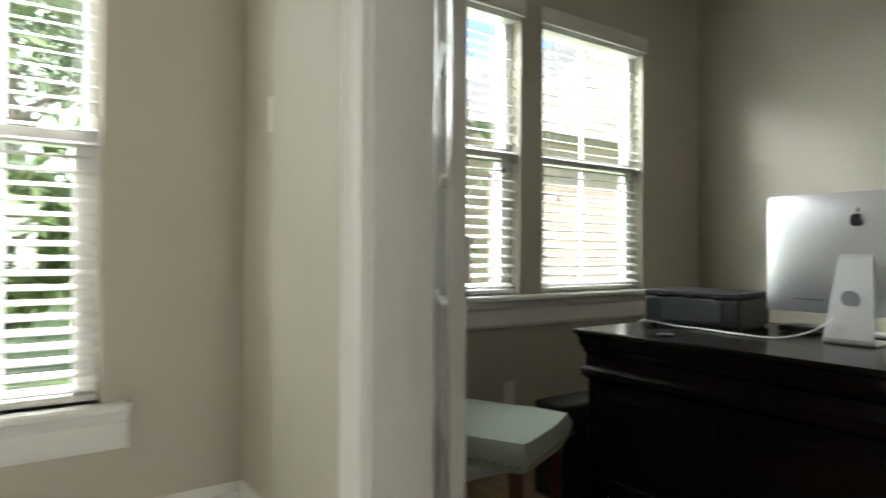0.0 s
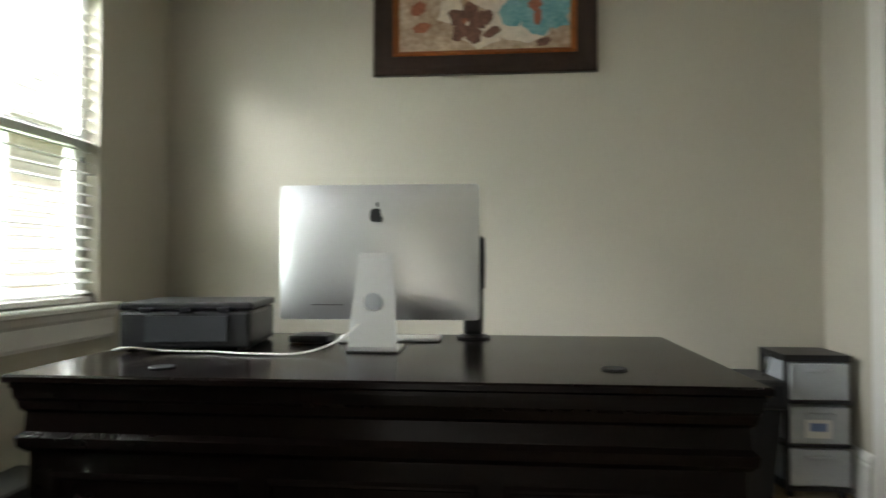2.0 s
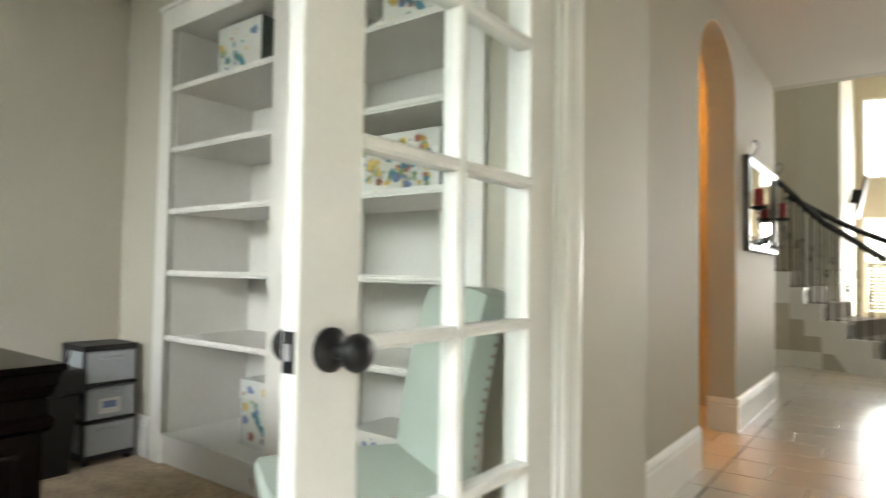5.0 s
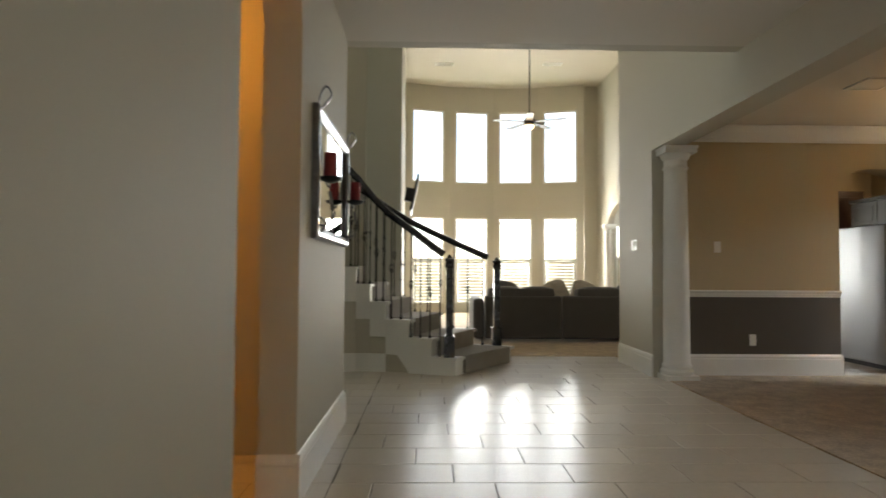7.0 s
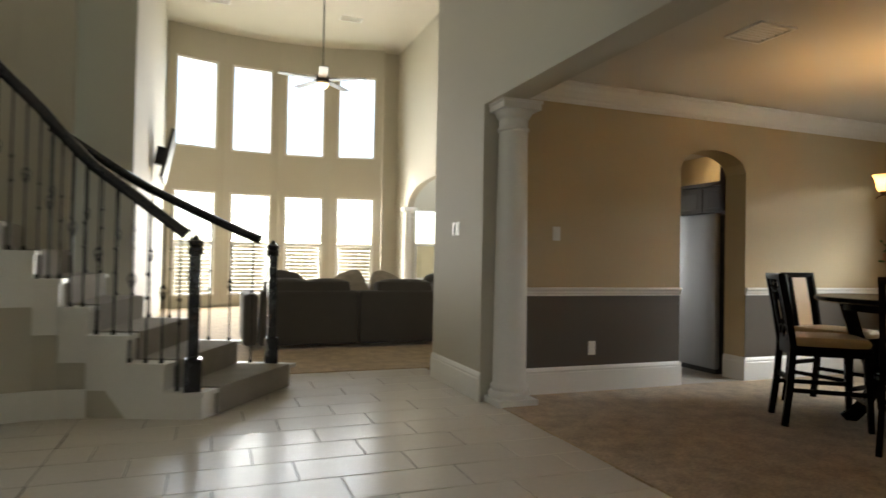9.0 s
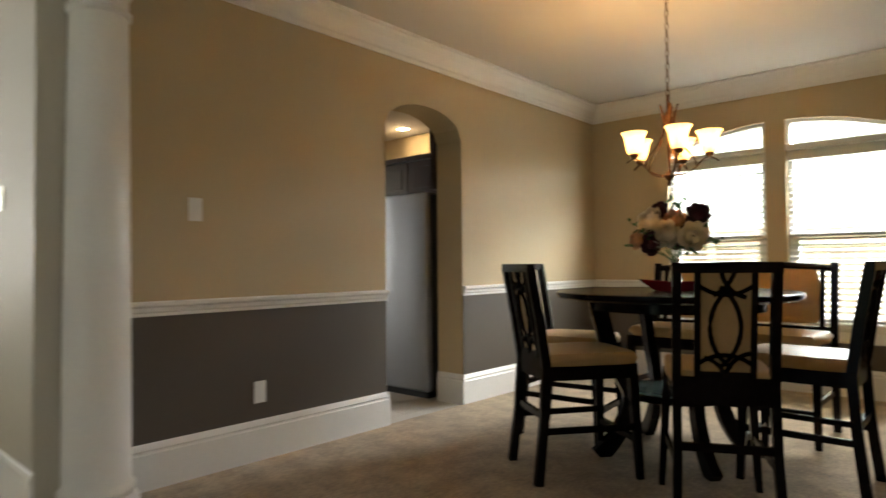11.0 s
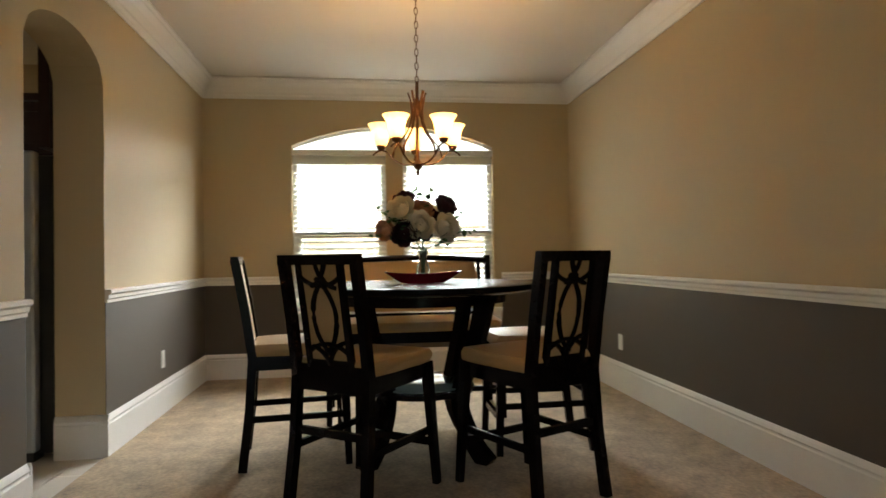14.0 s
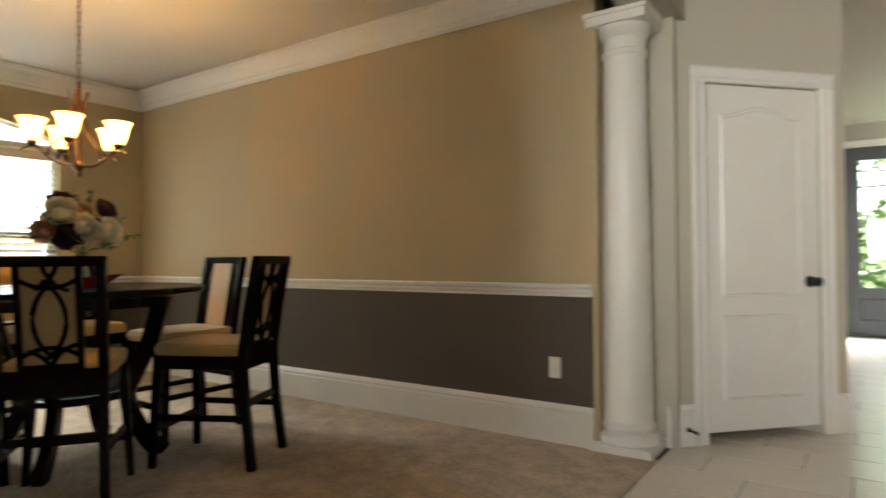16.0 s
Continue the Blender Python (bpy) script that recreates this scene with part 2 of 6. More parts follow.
MINT = material("mint_fabric", (0.42, 0.48, 0.42), 0.85, var=0.06, scale=5, fine=320, bump=0.4)
MIRROR = material("mirror_glass", (0.92, 0.93, 0.93), 0.02, 1.0, var=0.0, bump=0.0)
PANE = pane_glass("pane")
SLAT = material("blind_slat", (0.80, 0.79, 0.75), 0.45, var=0.02, scale=8, fine=50, bump=0.03)

# ---- the plan ----
EW, WT = 1.975, 0.18            # foyer's east wall: face and thickness
JX = 1.74                      # face of the thicker wall round the study doors
SX0, SX1, SY0, SY1 = 1.99, 4.76, 1.60, 4.93   # study
FY = 4.93                      # front wall, inner face
DX0, DX1, DY0, DY1, DZ = -5.77, -1.16, -4.66, -1.385, 2.605   # dining room
FZ, SZ, LZ = 2.72, 3.05, 5.87    # ceilings: foyer, study, living room
RAIL = 0.85
T = 0.15

# study walls
STUDY_WIN = [(2.42, 3.23), (3.38, 4.19)]
WZ0, WZ1 = 0.86, 2.27
structure(part("wall_study_north", solid(SX0, SX1 + T, SY1, SY1 + T, 0, SZ, [(a, b, SY1 - 1, SY1 + 1, WZ0, WZ1) for a, b in STUDY_WIN]), PAINT), "beige painted study wall with two windows", "wall")
structure(part("wall_study_east", solid(SX1, SX1 + T, SY0 - 0.5, SY1, 0, SZ), PAINT), "beige painted study wall", "wall")
CASE = (2.29, 4.26)            # bookcase opening
structure(part("wall_study_south", solid(1.885, SX1, SY0 - T, SY0, 0, SZ, [(CASE[0], CASE[1], SY0 - 1, SY0 + 1, 0.03, 2.37)]), PAINT), "beige painted wall around a built-in bookcase", "wall")
structure(part("ceiling_study", boxes((1.885, SX1 + T, SY0 - 0.6, SY1 + T, SZ, SZ + 0.1)), CEIL), "pale painted ceiling", "ceiling")
# foyer east wall with the study doorway and an arched passage
DOOR = (1.98, 3.73, 2.06)
NX = 1.885   # study face of the wall round its doorway
JOG = (1.33, 4.29)
ARCH = (-1.145, -0.22, 2.22, 2.62)
structure(part("wall_foyer_east", solid(EW, EW + WT, -2.69, JOG[0], 0, FZ, [(EW - 1, EW + 1, ARCH[0], ARCH[1], -1, ARCH[3])]), PAINT), "beige painted foyer wall with an arched passage", "wall")
structure(part("wall_foyer_corner", boxes((1.86, 1.99, JOG[1], FY, 0, FZ)), PAINT), "beige painted foyer wall", "wall")
bm = solid(JX, NX, JOG[0], JOG[1], 0, FZ, [(EW - 1, EW + 1, DOOR[0], DOOR[1], -1, DOOR[2])])
es = [e for e in bm.edges if all(abs(v.co.x - JX) < 1e-5 and (abs(v.co.y - JOG[0]) < 1e-5 or abs(v.co.y - JOG[1]) < 1e-5) for v in e.verts)]
bmesh.ops.bevel(bm, geom=es, offset=0.02, segments=4, profile=0.5, affect="EDGES")
structure(part("wall_study_door", bm, PAINT, smooth=True), "beige painted wall round the study doors", "wall")


def arch_curve(a, b, z0, z1, n=20):
    return [(a + (b - a) * i / n, z0 + (z1 - z0) * math.sqrt(max(0, 1 - (2 * i / n - 1) ** 2))) for i in range(n + 1)]


def spandrel(name, m, a, b, z0, z1, depth, mat):
    """The two corners that make a square-topped opening an arch; m maps (along, up) and sweeps the depth."""
    c = arch_curve(a, b, z0, z1)
    half = len(c) // 2
    bm = bmesh.new()
    for seg, corner in ((c[:half + 1], (a, z1 + 0.001)), (c[half:], (b, z1 + 0.001))):
        for p, q in zip(seg, seg[1:]):
            if abs(p[0] - q[0]) + abs(p[1] - q[1]) > 1e-6:
                top = [(q[0], z1 + 0.001), (p[0], z1 + 0.001)]
                prism(bm, [p, q] + top if abs(q[1] - z1) > 1e-4 and abs(p[1] - z1) > 1e-4 else [p, q] + top, m, depth)
    bmesh.ops.remove_doubles(bm, verts=bm.verts, dist=1e-4)
    return structure(part(name, bm, mat), "rounded head of the arched opening", "arch")


spandrel("arch_foyer", axes((EW, 0, 0), (0, 1, 0), (0, 0, 1)), ARCH[0], ARCH[1], ARCH[2], ARCH[3], WT, PAINT)
# passage behind the arch
structure(part("wall_passage_south", boxes((EW + WT, 4.2, -2.05, -1.9, 0, 2.75)), PAINT), "beige painted passage wall", "wall")
structure(part("wall_passage_north", boxes((EW + WT, 4.2, ARCH[1] + 0.02, ARCH[1] + T, 0, 2.75)), PAINT), "beige painted passage wall", "wall")
structure(part("wall_passage_east", boxes((4.2, 4.35, -2.05, ARCH[1] + T, 0, 2.75)), PAINT), "beige painted passage wall", "wall")
structure(part("ceiling_passage", boxes((EW + WT, 4.35, -2.05, ARCH[1] + T, 2.75, 2.85)), CEIL), "pale ceiling of the passage", "ceiling")
# front wall with door and window
FDOOR = (-0.36, 0.58, 2.42)
FWIN = (0.86, 1.40, 0.57, 2.3)
structure(part("wall_foyer_north", solid(-0.62, EW + WT, FY, FY + T, 0, FZ, [(FDOOR[0], FDOOR[1], FY - 1, FY + 1, -1, FDOOR[2]), (FWIN[0], FWIN[1], FY - 1, FY + 1, FWIN[2], FWIN[3])]), PAINT), "beige painted front wall with entrance door", "wall")
structure(part("wall_foyer_west", boxes((-0.62, -0.47, -0.20, FY, 0, FZ)), PAINT), "beige painted foyer wall", "wall")
# closet across the corner
CA, CB = Vector((-1.017, -1.13)), Vector((-0.216, -0.243))
cdir = (CB - CA).normalized()
cnor = Vector((cdir.y, -cdir.x))
CLEN = (CB - CA).length
CM = axes((CA.x, CA.y, 0), (cdir.x, cdir.y, 0), (0, 0, 1))   # x along the face, y up, z outwards
CD = (0.255, 1.02, 2.0)
bm = solid(0, CLEN, 0, FZ, -0.12, 0, [(CD[0], CD[1], -1, CD[2], -1, 1)])
bmesh.ops.transform(bm, matrix=CM, verts=bm.verts)
structure(part("wall_closet", bm, PAINT), "beige painted diagonal closet wall", "wall")
# closet walls out of view; the west box is added to block sky light
structure(part("wall_closet_back", boxes((-0.62, -0.32, -0.34, -0.20, 0, FZ), (-2.2, -0.62, -0.2, -0.1, 0, FZ), (-2.2, -2.08, DY1 + T, -0.2, 0, FZ)), PAINT), "unseen closet walls that keep the sky light out", "wall")

# dining room
structure(part("wall_dining_west", solid(DX0 - T, DX0, DY0 - 0.25, DY1 + T, 0, DZ, [(DX0 - 1, DX0 + 1, -3.91, -3.085, 0.57, 2.215), (DX0 - 1, DX0 + 1, -2.935, -2.11, 0.57, 2.215)]), PAINT_D), "tan painted wall with two arched windows", "wall")
structure(part("wall_dining_north", boxes((DX0, -1.30, DY1, DY1 + T, 0, DZ)), PAINT_D), "tan painted dining wall", "wall")
KARCH = (-3.71, -2.93, 1.98, 2.17)
structure(part("wall_dining_south", solid(DX0, DX1, DY0 - 0.25, DY0, 0, DZ, [(KARCH[0], KARCH[1], DY0 - 1, DY0 + 1, -1, KARCH[3])]), PAINT_D), "tan painted dining wall with an arched doorway", "wall")
spandrel("arch_kitchen", axes((0, DY0, 0), (1, 0, 0), (0, 0, 1)), KARCH[0], KARCH[1], KARCH[2], KARCH[3], 0.25, PAINT_D)
structure(part("ceiling_dining", boxes((DX0 - T, DX1, DY0 - 0.25, DY1 + T, DZ, DZ + 0.1)), CEIL), "cream painted dining room ceiling", "ceiling")
BZ = 2.33
HEAD = -2.69    # the low foyer ceiling ends here and the stair hall opens up
structure(part("beam_dining", boxes((DX1, -0.92, DY0 + 0.08, HEAD, BZ, LZ), (DX1, -0.92, HEAD, DY1, BZ, FZ)), PAINT), "painted beam over the dining room opening", "beam")
structure(part("wall_hall_pier", boxes((DX1, -0.92, -5.68, DY0 + 0.08, 0, LZ)), PAINT), "beige painted pier wall beside the column", "wall")
structure(part("wall_over_dining", boxes((-1.138, -0.96, -1.13, -1.0, 0, FZ), (-1.16, -0.92, DY1, -1.0, BZ, FZ)), PAINT), "beige wall beside the closet door", "wall")
structure(part("ceiling_foyer", boxes((-0.92, 5.6, HEAD, FY + T, FZ, FZ + 0.12), (-2.2, -0.92, DY1, FY + T, FZ, FZ + 0.12)), CEIL), "pale painted foyer ceiling", "ceiling")
structure(part("wall_over_foyer", boxes((-0.92, 5.6, HEAD - 0.12, HEAD, FZ, LZ), (-3.1, DX1, -5.75, -5.63, 0, LZ)), PAINT), "beige wall above the foyer ceiling", "wall")

# dado panels, chair rail, crown, baseboards of the dining room
DZT = RAIL - 0.03
for spec in ((DX0 + 0.004, KARCH[0], DY0, DY0 + 0.004, 0, DZT), (KARCH[1], DX1, DY0, DY0 + 0.004, 0, DZT), (DX0 + 0.004, -1.33, DY1 - 0.004, DY1, 0, DZT),
             (DX0, DX0 + 0.004, DY0, -3.98, 0, DZT), (DX0, DX0 + 0.004, -2.04, DY1, 0, DZT), (DX0, DX0 + 0.004, -3.98, -2.04, 0, 0.47)):
    structure(part("dado", boxes(spec), DADO), "dark taupe painted lower wall", "dado")
RAIL_P = [(0, -0.035), (0.012, -0.035), (0.012, -0.02), (0.02, -0.012), (0.02, 0.005), (0.034, 0.016), (0.034, 0.03), (0.026, 0.036), (0, 0.036)]
BASE_P = [(0, 0), (0.018, 0), (0.018, 0.172), (0.014, 0.179), (0.014, 0.187), (0.018, 0.193), (0.012, 0.209), (0.006, 0.221), (0, 0.225)]
CROWN_P = [(0, -0.165), (0.012, -0.165), (0.016, -0.142), (0.026, -0.13), (0.03, -0.112), (0.055, -0.068), (0.086, -0.038), (0.092, -0.022), (0.105, -0.016), (0.105, 0), (0, 0)]
CASE_P = [(0, 0), (0, 0.012), (0.012, 0.018), (0.03, 0.014), (0.055, 0.018), (0.07, 0.024), (0.085, 0.02), (0.085, 0)]


def run(name, profile, a, b, z, normal, mat, label, category):
    """A moulding from a to b (plan points) on a wall; normal: outwards from the wall."""
    a, b, n = Vector((*a, z)), Vector((*b, z)), Vector((*normal, 0)).normalized()
    m = axes(a, n, (0, 0, 1))
    length = (b - a).dot(m.to_3x3().col[2])
    bm = prism(bmesh.new(), profile, m, length)
    return structure(part(name, bm, mat), label, category)


def base(a, b, n):
    run("baseboard", BASE_P, a, b, 0, n, WHITE, "tall white painted baseboard", "baseboard")


def chair_rail(a, b, n):
    run("trim_chair_rail", RAIL_P, a, b, RAIL, n, WHITE, "white moulded chair rail", "chair rail")


for f in (base, chair_rail):
    f((DX0, DY0), (KARCH[0], DY0), (0, 1))
    f((KARCH[1], DY0), (DX1, DY0), (0, 1))
    f((DX0, DY1), (-1.33, DY1), (0, -1))
base((DX0, DY0), (DX0, DY1), (1, 0))
chair_rail((DX0, DY0), (DX0, -3.98), (1, 0))
chair_rail((DX0, -2.04), (DX0, DY1), (1, 0))
base((KARCH[0], DY0 - 0.25), (KARCH[0], DY0 + 0.018), (1, 0))
base((KARCH[1], DY0 - 0.25), (KARCH[1], DY0 + 0.018), (-1, 0))
base((-0.92, -5.68), (-0.92, DY0 + 0.098), (1, 0))
base((EW, -2.69), (EW, ARCH[0]), (-1, 0))
base((EW, ARCH[1]), (EW, JOG[0]), (-1, 0))
base((JX, JOG[0]), (JX, DOOR[0] - 0.1), (-1, 0))
base((JX, DOOR[1] + 0.1), (JX, JOG[1]), (-1, 0))
base((1.86, JOG[1]), (1.86, FY), (-1, 0))
base((EW - 0.018, ARCH[0]), (EW + WT, ARCH[0]), (0, 1))
base((EW + WT, -2.69), (EW - 0.018, -2.69), (0, -1))
base((-0.47, -0.2), (-0.47, FY), (1, 0))
base((FDOOR[1] + 0.1, FY), (EW, FY), (0, -1))
base((SX0, SY1), (SX1, SY1), (0, -1))
base((SX1, SY0), (SX1, SY1), (-1, 0))
base((CASE[1] + 0.12, SY0), (SX1, SY0), (0, 1))
base((NX, SY0), (NX, DOOR[0] - 0.1), (1, 0))
base((NX, DOOR[1] + 0.1), (NX, JOG[1]), (1, 0))
base((SX0, JOG[1]), (SX0, SY1), (1, 0))
base((CA.x + cdir.x * 0.0, CA.y), (CA.x + cdir.x * (CD[0] - 0.09), CA.y + cdir.y * (CD[0] - 0.09)), (cnor.x, cnor.y))
base((CA.x + cdir.x * (CD[1] + 0.09), CA.y + cdir.y * (CD[1] + 0.09)), (CB.x, CB.y), (cnor.x, cnor.y))


def crown_loop(name, x0, x1, y0, y1, z):
    bm, rings = bmesh.new(), []
    for sx, sy, cx, cy in ((1, 1, x0, y0), (-1, 1, x1, y0), (-1, -1, x1, y1), (1, -1, x0, y1)):
        rings.append([bm.verts.new((cx + sx * d, cy + sy * d, z + h)) for d, h in CROWN_P])
    for p, q in zip(rings, rings[1:] + rings[:1]):
        for i in range(len(p)):
            j = (i + 1) % len(p)
            bm.faces.new((p[i], p[j], q[j], q[i]))
    structure(part(name, bm, WHITE), "white painted crown moulding", "crown moulding")


crown_loop("trim_crown", DX0, DX1, DY0, DY1, DZ)

# floors
structure(part("floor_dining", boxes((DX0, -1.0, DY0, DY1, -0.1, 0.006)), CARPET), "beige cut-pile carpet", "carpet")
structure(part("floor_study", boxes((SX0 - 0.06, SX1, SY0 - 0.4, SY1, -0.1, 0.006)), CARPET), "beige cut-pile carpet", "carpet")
structure(part("floor_living", boxes((-7.0, 5.6, -14.6, -6.1, -0.1, 0.006)), CARPET), "beige living room carpet", "carpet")
structure(part("floor", boxes((-1.0, 5.6, -6.1, FY + T, -0.12, -0.004), (DX0, DX1, DY0 - 3.4, DY0, -0.12, -0.004)), GROUT), "grey-beige tiled floor", "floor")

# ---- windows, blinds, doors ----
def window(name, m, w, h, label, rows=2, grid=None, sill=True, apron=0.09, depth=0.1, jut=0.05):
    """A sash window in an opening w wide and h high; m: its lower middle on the room face, x along, y up, z into the room."""
    win = structure(new(name), label, "window")
    win.matrix_world = m
    f = 0.045
    part("window_frame", boxes((-w / 2, -w / 2 + f, 0, h, -depth - 0.03, -depth + 0.03), (w / 2 - f, w / 2, 0, h, -depth - 0.03, -depth + 0.03),
                               (-w / 2 + f, w / 2 - f, 0, f, -depth - 0.03, -depth + 0.03), (-w / 2 + f, w / 2 - f, h - f, h, -depth - 0.03, -depth + 0.03)), WHITE, win)
    if rows == 2:
        part("meeting_rail", boxes((-w / 2 + f, w / 2 - f, h / 2 - 0.025, h / 2 + 0.025, -depth - 0.025, -depth + 0.035)), WHITE, win)
        part("sash_stile", boxes((-w / 2 + f, -w / 2 + f + 0.03, f, h / 2 - 0.025, -depth - 0.01, -depth + 0.034)), WHITE, win)
        part("sash_stile", boxes((w / 2 - f - 0.03, w / 2 - f, f, h / 2 - 0.025, -depth - 0.01, -depth + 0.034)), WHITE, win)
    if grid:
        for x in grid:
            part("muntin", boxes((x - 0.009, x + 0.009, f, h - f, -depth - 0.012, -depth + 0.006)), WHITE, win)
    pane = part("pane", boxes((-w / 2 + f - 0.005, w / 2 - f + 0.005, f - 0.005, h - f + 0.005, -depth - 0.004, -depth - 0.001)), PANE, win, "clear window glass")
    pane.visible_shadow = False
    return win


def sill_board(a, b, z, y_in, axis, label):
    """Sill with its moulded apron along a wall; axis 'x' (wall faces -y at y_in) or 'X' (wall faces +x at y_in)."""
    n, p, q = ((0, -1), (a, y_in), (b, y_in)) if axis == "x" else ((1, 0), (y_in, a), (y_in, b))
    run("window_sill", [(-0.09, 0), (0.055, 0), (0.062, 0.008), (0.062, 0.022), (0.055, 0.03), (-0.09, 0.03)], p, q, z - 0.03, n, WHITE, label, "window sill")
    run("trim_apron", [(0, -0.125), (0.012, -0.125), (0.018, -0.11), (0.018, -0.04), (0.03, -0.025), (0.04, -0.002), (0, -0.002)], p, q, z - 0.03, n, WHITE, "white moulded trim under the sill", "trim")


def blind(name, m, w, h, label, spacing=0.047, tilt=18, depth=0.045, valance=True, seed=1, tassels=()):
    b = thing(name, label, "blind", m, "window blinds")
    rnd = random.Random(seed)
    if valance:
        part("valance", boxes((-w / 2 - 0.012, w / 2 + 0.012, h - 0.03, h + 0.055, 0.012, 0.026), (-w / 2 - 0.012, -w / 2 - 0.0, h - 0.03, h + 0.055, 0.002, 0.012), (w / 2, w / 2 + 0.012, h - 0.03, h + 0.055, 0.002, 0.012), bevel=0.003), SLAT, b)
    part("headrail", boxes((-w / 2 + 0.008, w / 2 - 0.008, h - 0.045, h - 0.003, -depth - 0.025, -depth + 0.03)), SLAT, b)
    n = int((h - 0.1) / spacing)
    me = None
    for i in range(n):
        z = 0.05 + spacing * i
        mm = Matrix.Translation((0, z, -depth)) @ Matrix.Rotation(radians(tilt + rnd.uniform(-2, 2)), 4, "X")
        if me is None:
            bm = bmesh.new()
            prof = [(-0.025, 0), (-0.012, 0.003), (0, 0.004), (0.012, 0.003), (0.025, 0), (0.025, -0.0025), (0, 0.0015), (-0.025, -0.0025)]
            prism(bm, [(zz, yy) for zz, yy in prof], axes((-w / 2 + 0.01, 0, 0), (0, 0, 1), (0, 1, 0)) @ Matrix.Identity(4), -(w - 0.02))
            ob = part("slat", bm, SLAT, b)
            me = ob.data
        else:
            ob = new("slat", me)
            ob.parent = b
        ob.matrix_basis = mm
    part("bottom_rail", boxes((-w / 2 + 0.008, w / 2 - 0.008, 0.006, 0.028, -depth - 0.024, -depth + 0.024), bevel=0.004), SLAT, b)
    bm = bmesh.new()
    for x in (-w * 0.36, w * 0.36):
        for d in (-0.027, 0.027):
            box(bm, x - 0.001, x + 0.001, 0.02, h - 0.04, -depth + d - 0.0008, -depth + d + 0.0008)
    part("ladder_cord", bm, SLAT, b)
    for x, z in tassels:
        bm = bmesh.new()
        box(bm, x - 0.0008, x + 0.0008, z, h - 0.03, -0.008, -0.0065)
        part("pull_cord", bm, SLAT, b)
        part("tassel", lathe(bmesh.new(), [(0.003, 0.0), (0.009, 0.003), (0.006, 0.02), (0.002, 0.026)], Matrix.Translation((x, z - 0.02, -0.007)) @ Matrix.Rotation(radians(-90), 4, "X"), 10), BLACK, b, "dark cord tassel")
    return b


def ROOM(x, y, z, face):
    """Frame for an opening: x along, y up, z into the room. face: direction into the room."""
    ez = Vector((*face, 0))
    ex = Vector((0, 0, 1)).cross(ez)
    return axes((x, y, z), ex, (0, 0, 1))


for i, (a, b) in enumerate(STUDY_WIN):
    m = ROOM((a + b) / 2, SY1, WZ0, (0, -1))
    window("window_%d" % (i + 1), m, b - a, WZ1 - WZ0, "white double-hung study window behind blinds", grid=(0.0,))
    blind("window_blind", m, b - a, WZ1 - WZ0, "white slatted blind, open, over a study window", seed=i, tassels=((-0.28 if i else -0.3, 0.5), (0.3, 0.62), (0.22, 0.58)))
sill_board(2.33, 4.28, WZ0, SY1, "x", "white painted window sill under two study windows")
m = ROOM((FWIN[0] + FWIN[1]) / 2, FY, FWIN[2], (0, -1))
window("window_3", m, FWIN[1] - FWIN[0], FWIN[3] - FWIN[2], "white sash window beside the entrance", grid=(0.0,))
blind("window_blind", m, FWIN[1] - FWIN[0], FWIN[3] - FWIN[2], "white slatted blind, open, beside the entrance door", seed=5, tassels=((-0.2, 0.75), (-0.12, 0.83)))
sill_board(FWIN[0] - 0.08, FWIN[1] + 0.08, FWIN[2], FY, "x", "white painted window sill in the foyer")

# dining windows: square sashes with an eyebrow arch above
DWIN = [(-3.91, -3.085), (-2.935, -2.11)]
for i, (a, b) in enumerate(DWIN):
    m = ROOM(DX0, (a + b) / 2, 0.57, (1, 0))
    w = b - a
    window("window_%d" % (4 + i), m, w, 1.40, "white dining room window with an arched top light", grid=None)
    blind("window_blind", m, w, 1.35, "white slatted blind over a dining room window", seed=8 + i, tilt=24, valance=False, tassels=((-0.3 if i == 0 else 0.3, 0.45),))
    tr = structure(new("window_%d" % (6 + i)), "arched white transom light", "window")
    bm = bmesh.new()
    box(bm, DX0 - 0.13, DX0 + 0.008, a, b, 1.955, 2.0)
    part("transom_bar", bm, WHITE, tr)
    pane = part("pane", boxes((DX0 - 0.104, DX0 - 0.101, a, b, 2.0, 2.215)), PANE, tr, "clear window glass")
    pane.visible_shadow = False
# the arch: wall corners over each light and a white bead below them
YC, YH, ZS, ZA = -3.01, 0.915, 2.03, 2.215
R_ARCH = (YH ** 2 + (ZA - ZS) ** 2) / (2 * (ZA - ZS))


def brow(y):
    return ZA - R_ARCH + math.sqrt(R_ARCH ** 2 - (y - YC) ** 2)


for a, b in DWIN:
    ys = [a + (b - a) * k / 14 for k in range(15)]
    bm = bmesh.new()
    bead = bmesh.new()
    for p, q in zip(ys, ys[1:]):
        prism(bm, [(p, brow(p)), (q, brow(q)), (q, 2.2165), (p, 2.2165)], axes((DX0 - T, 0, 0), (0, 1, 0), (0, 0, 1)), T - 0.001)
        prism(bead, [(p, brow(p) - 0.03), (q, brow(q) - 0.03), (q, brow(q)), (p, brow(p))], axes((DX0 - 0.13, 0, 0), (0, 1, 0), (0, 0, 1)), 0.1)
    structure(part("arch_window", bm, PAINT_D), "curved head of the arched window", "arch")
    structure(part("trim_window_arch", bead, WHITE), "white curved window frame", "trim")
for y in (-3.91, -3.085 - 0.03, -2.935, -2.11 - 0.03):
    structure(part("trim_window_arch", boxes((DX0 - 0.13, DX0 - 0.03, y, y + 0.03, 2.0, min(brow(y), brow(y + 0.03)) - 0.03)), WHITE), "white window frame", "trim")
sill_board(-3.97, -2.05, 0.57, DX0, "X", "white painted dining room window sill")


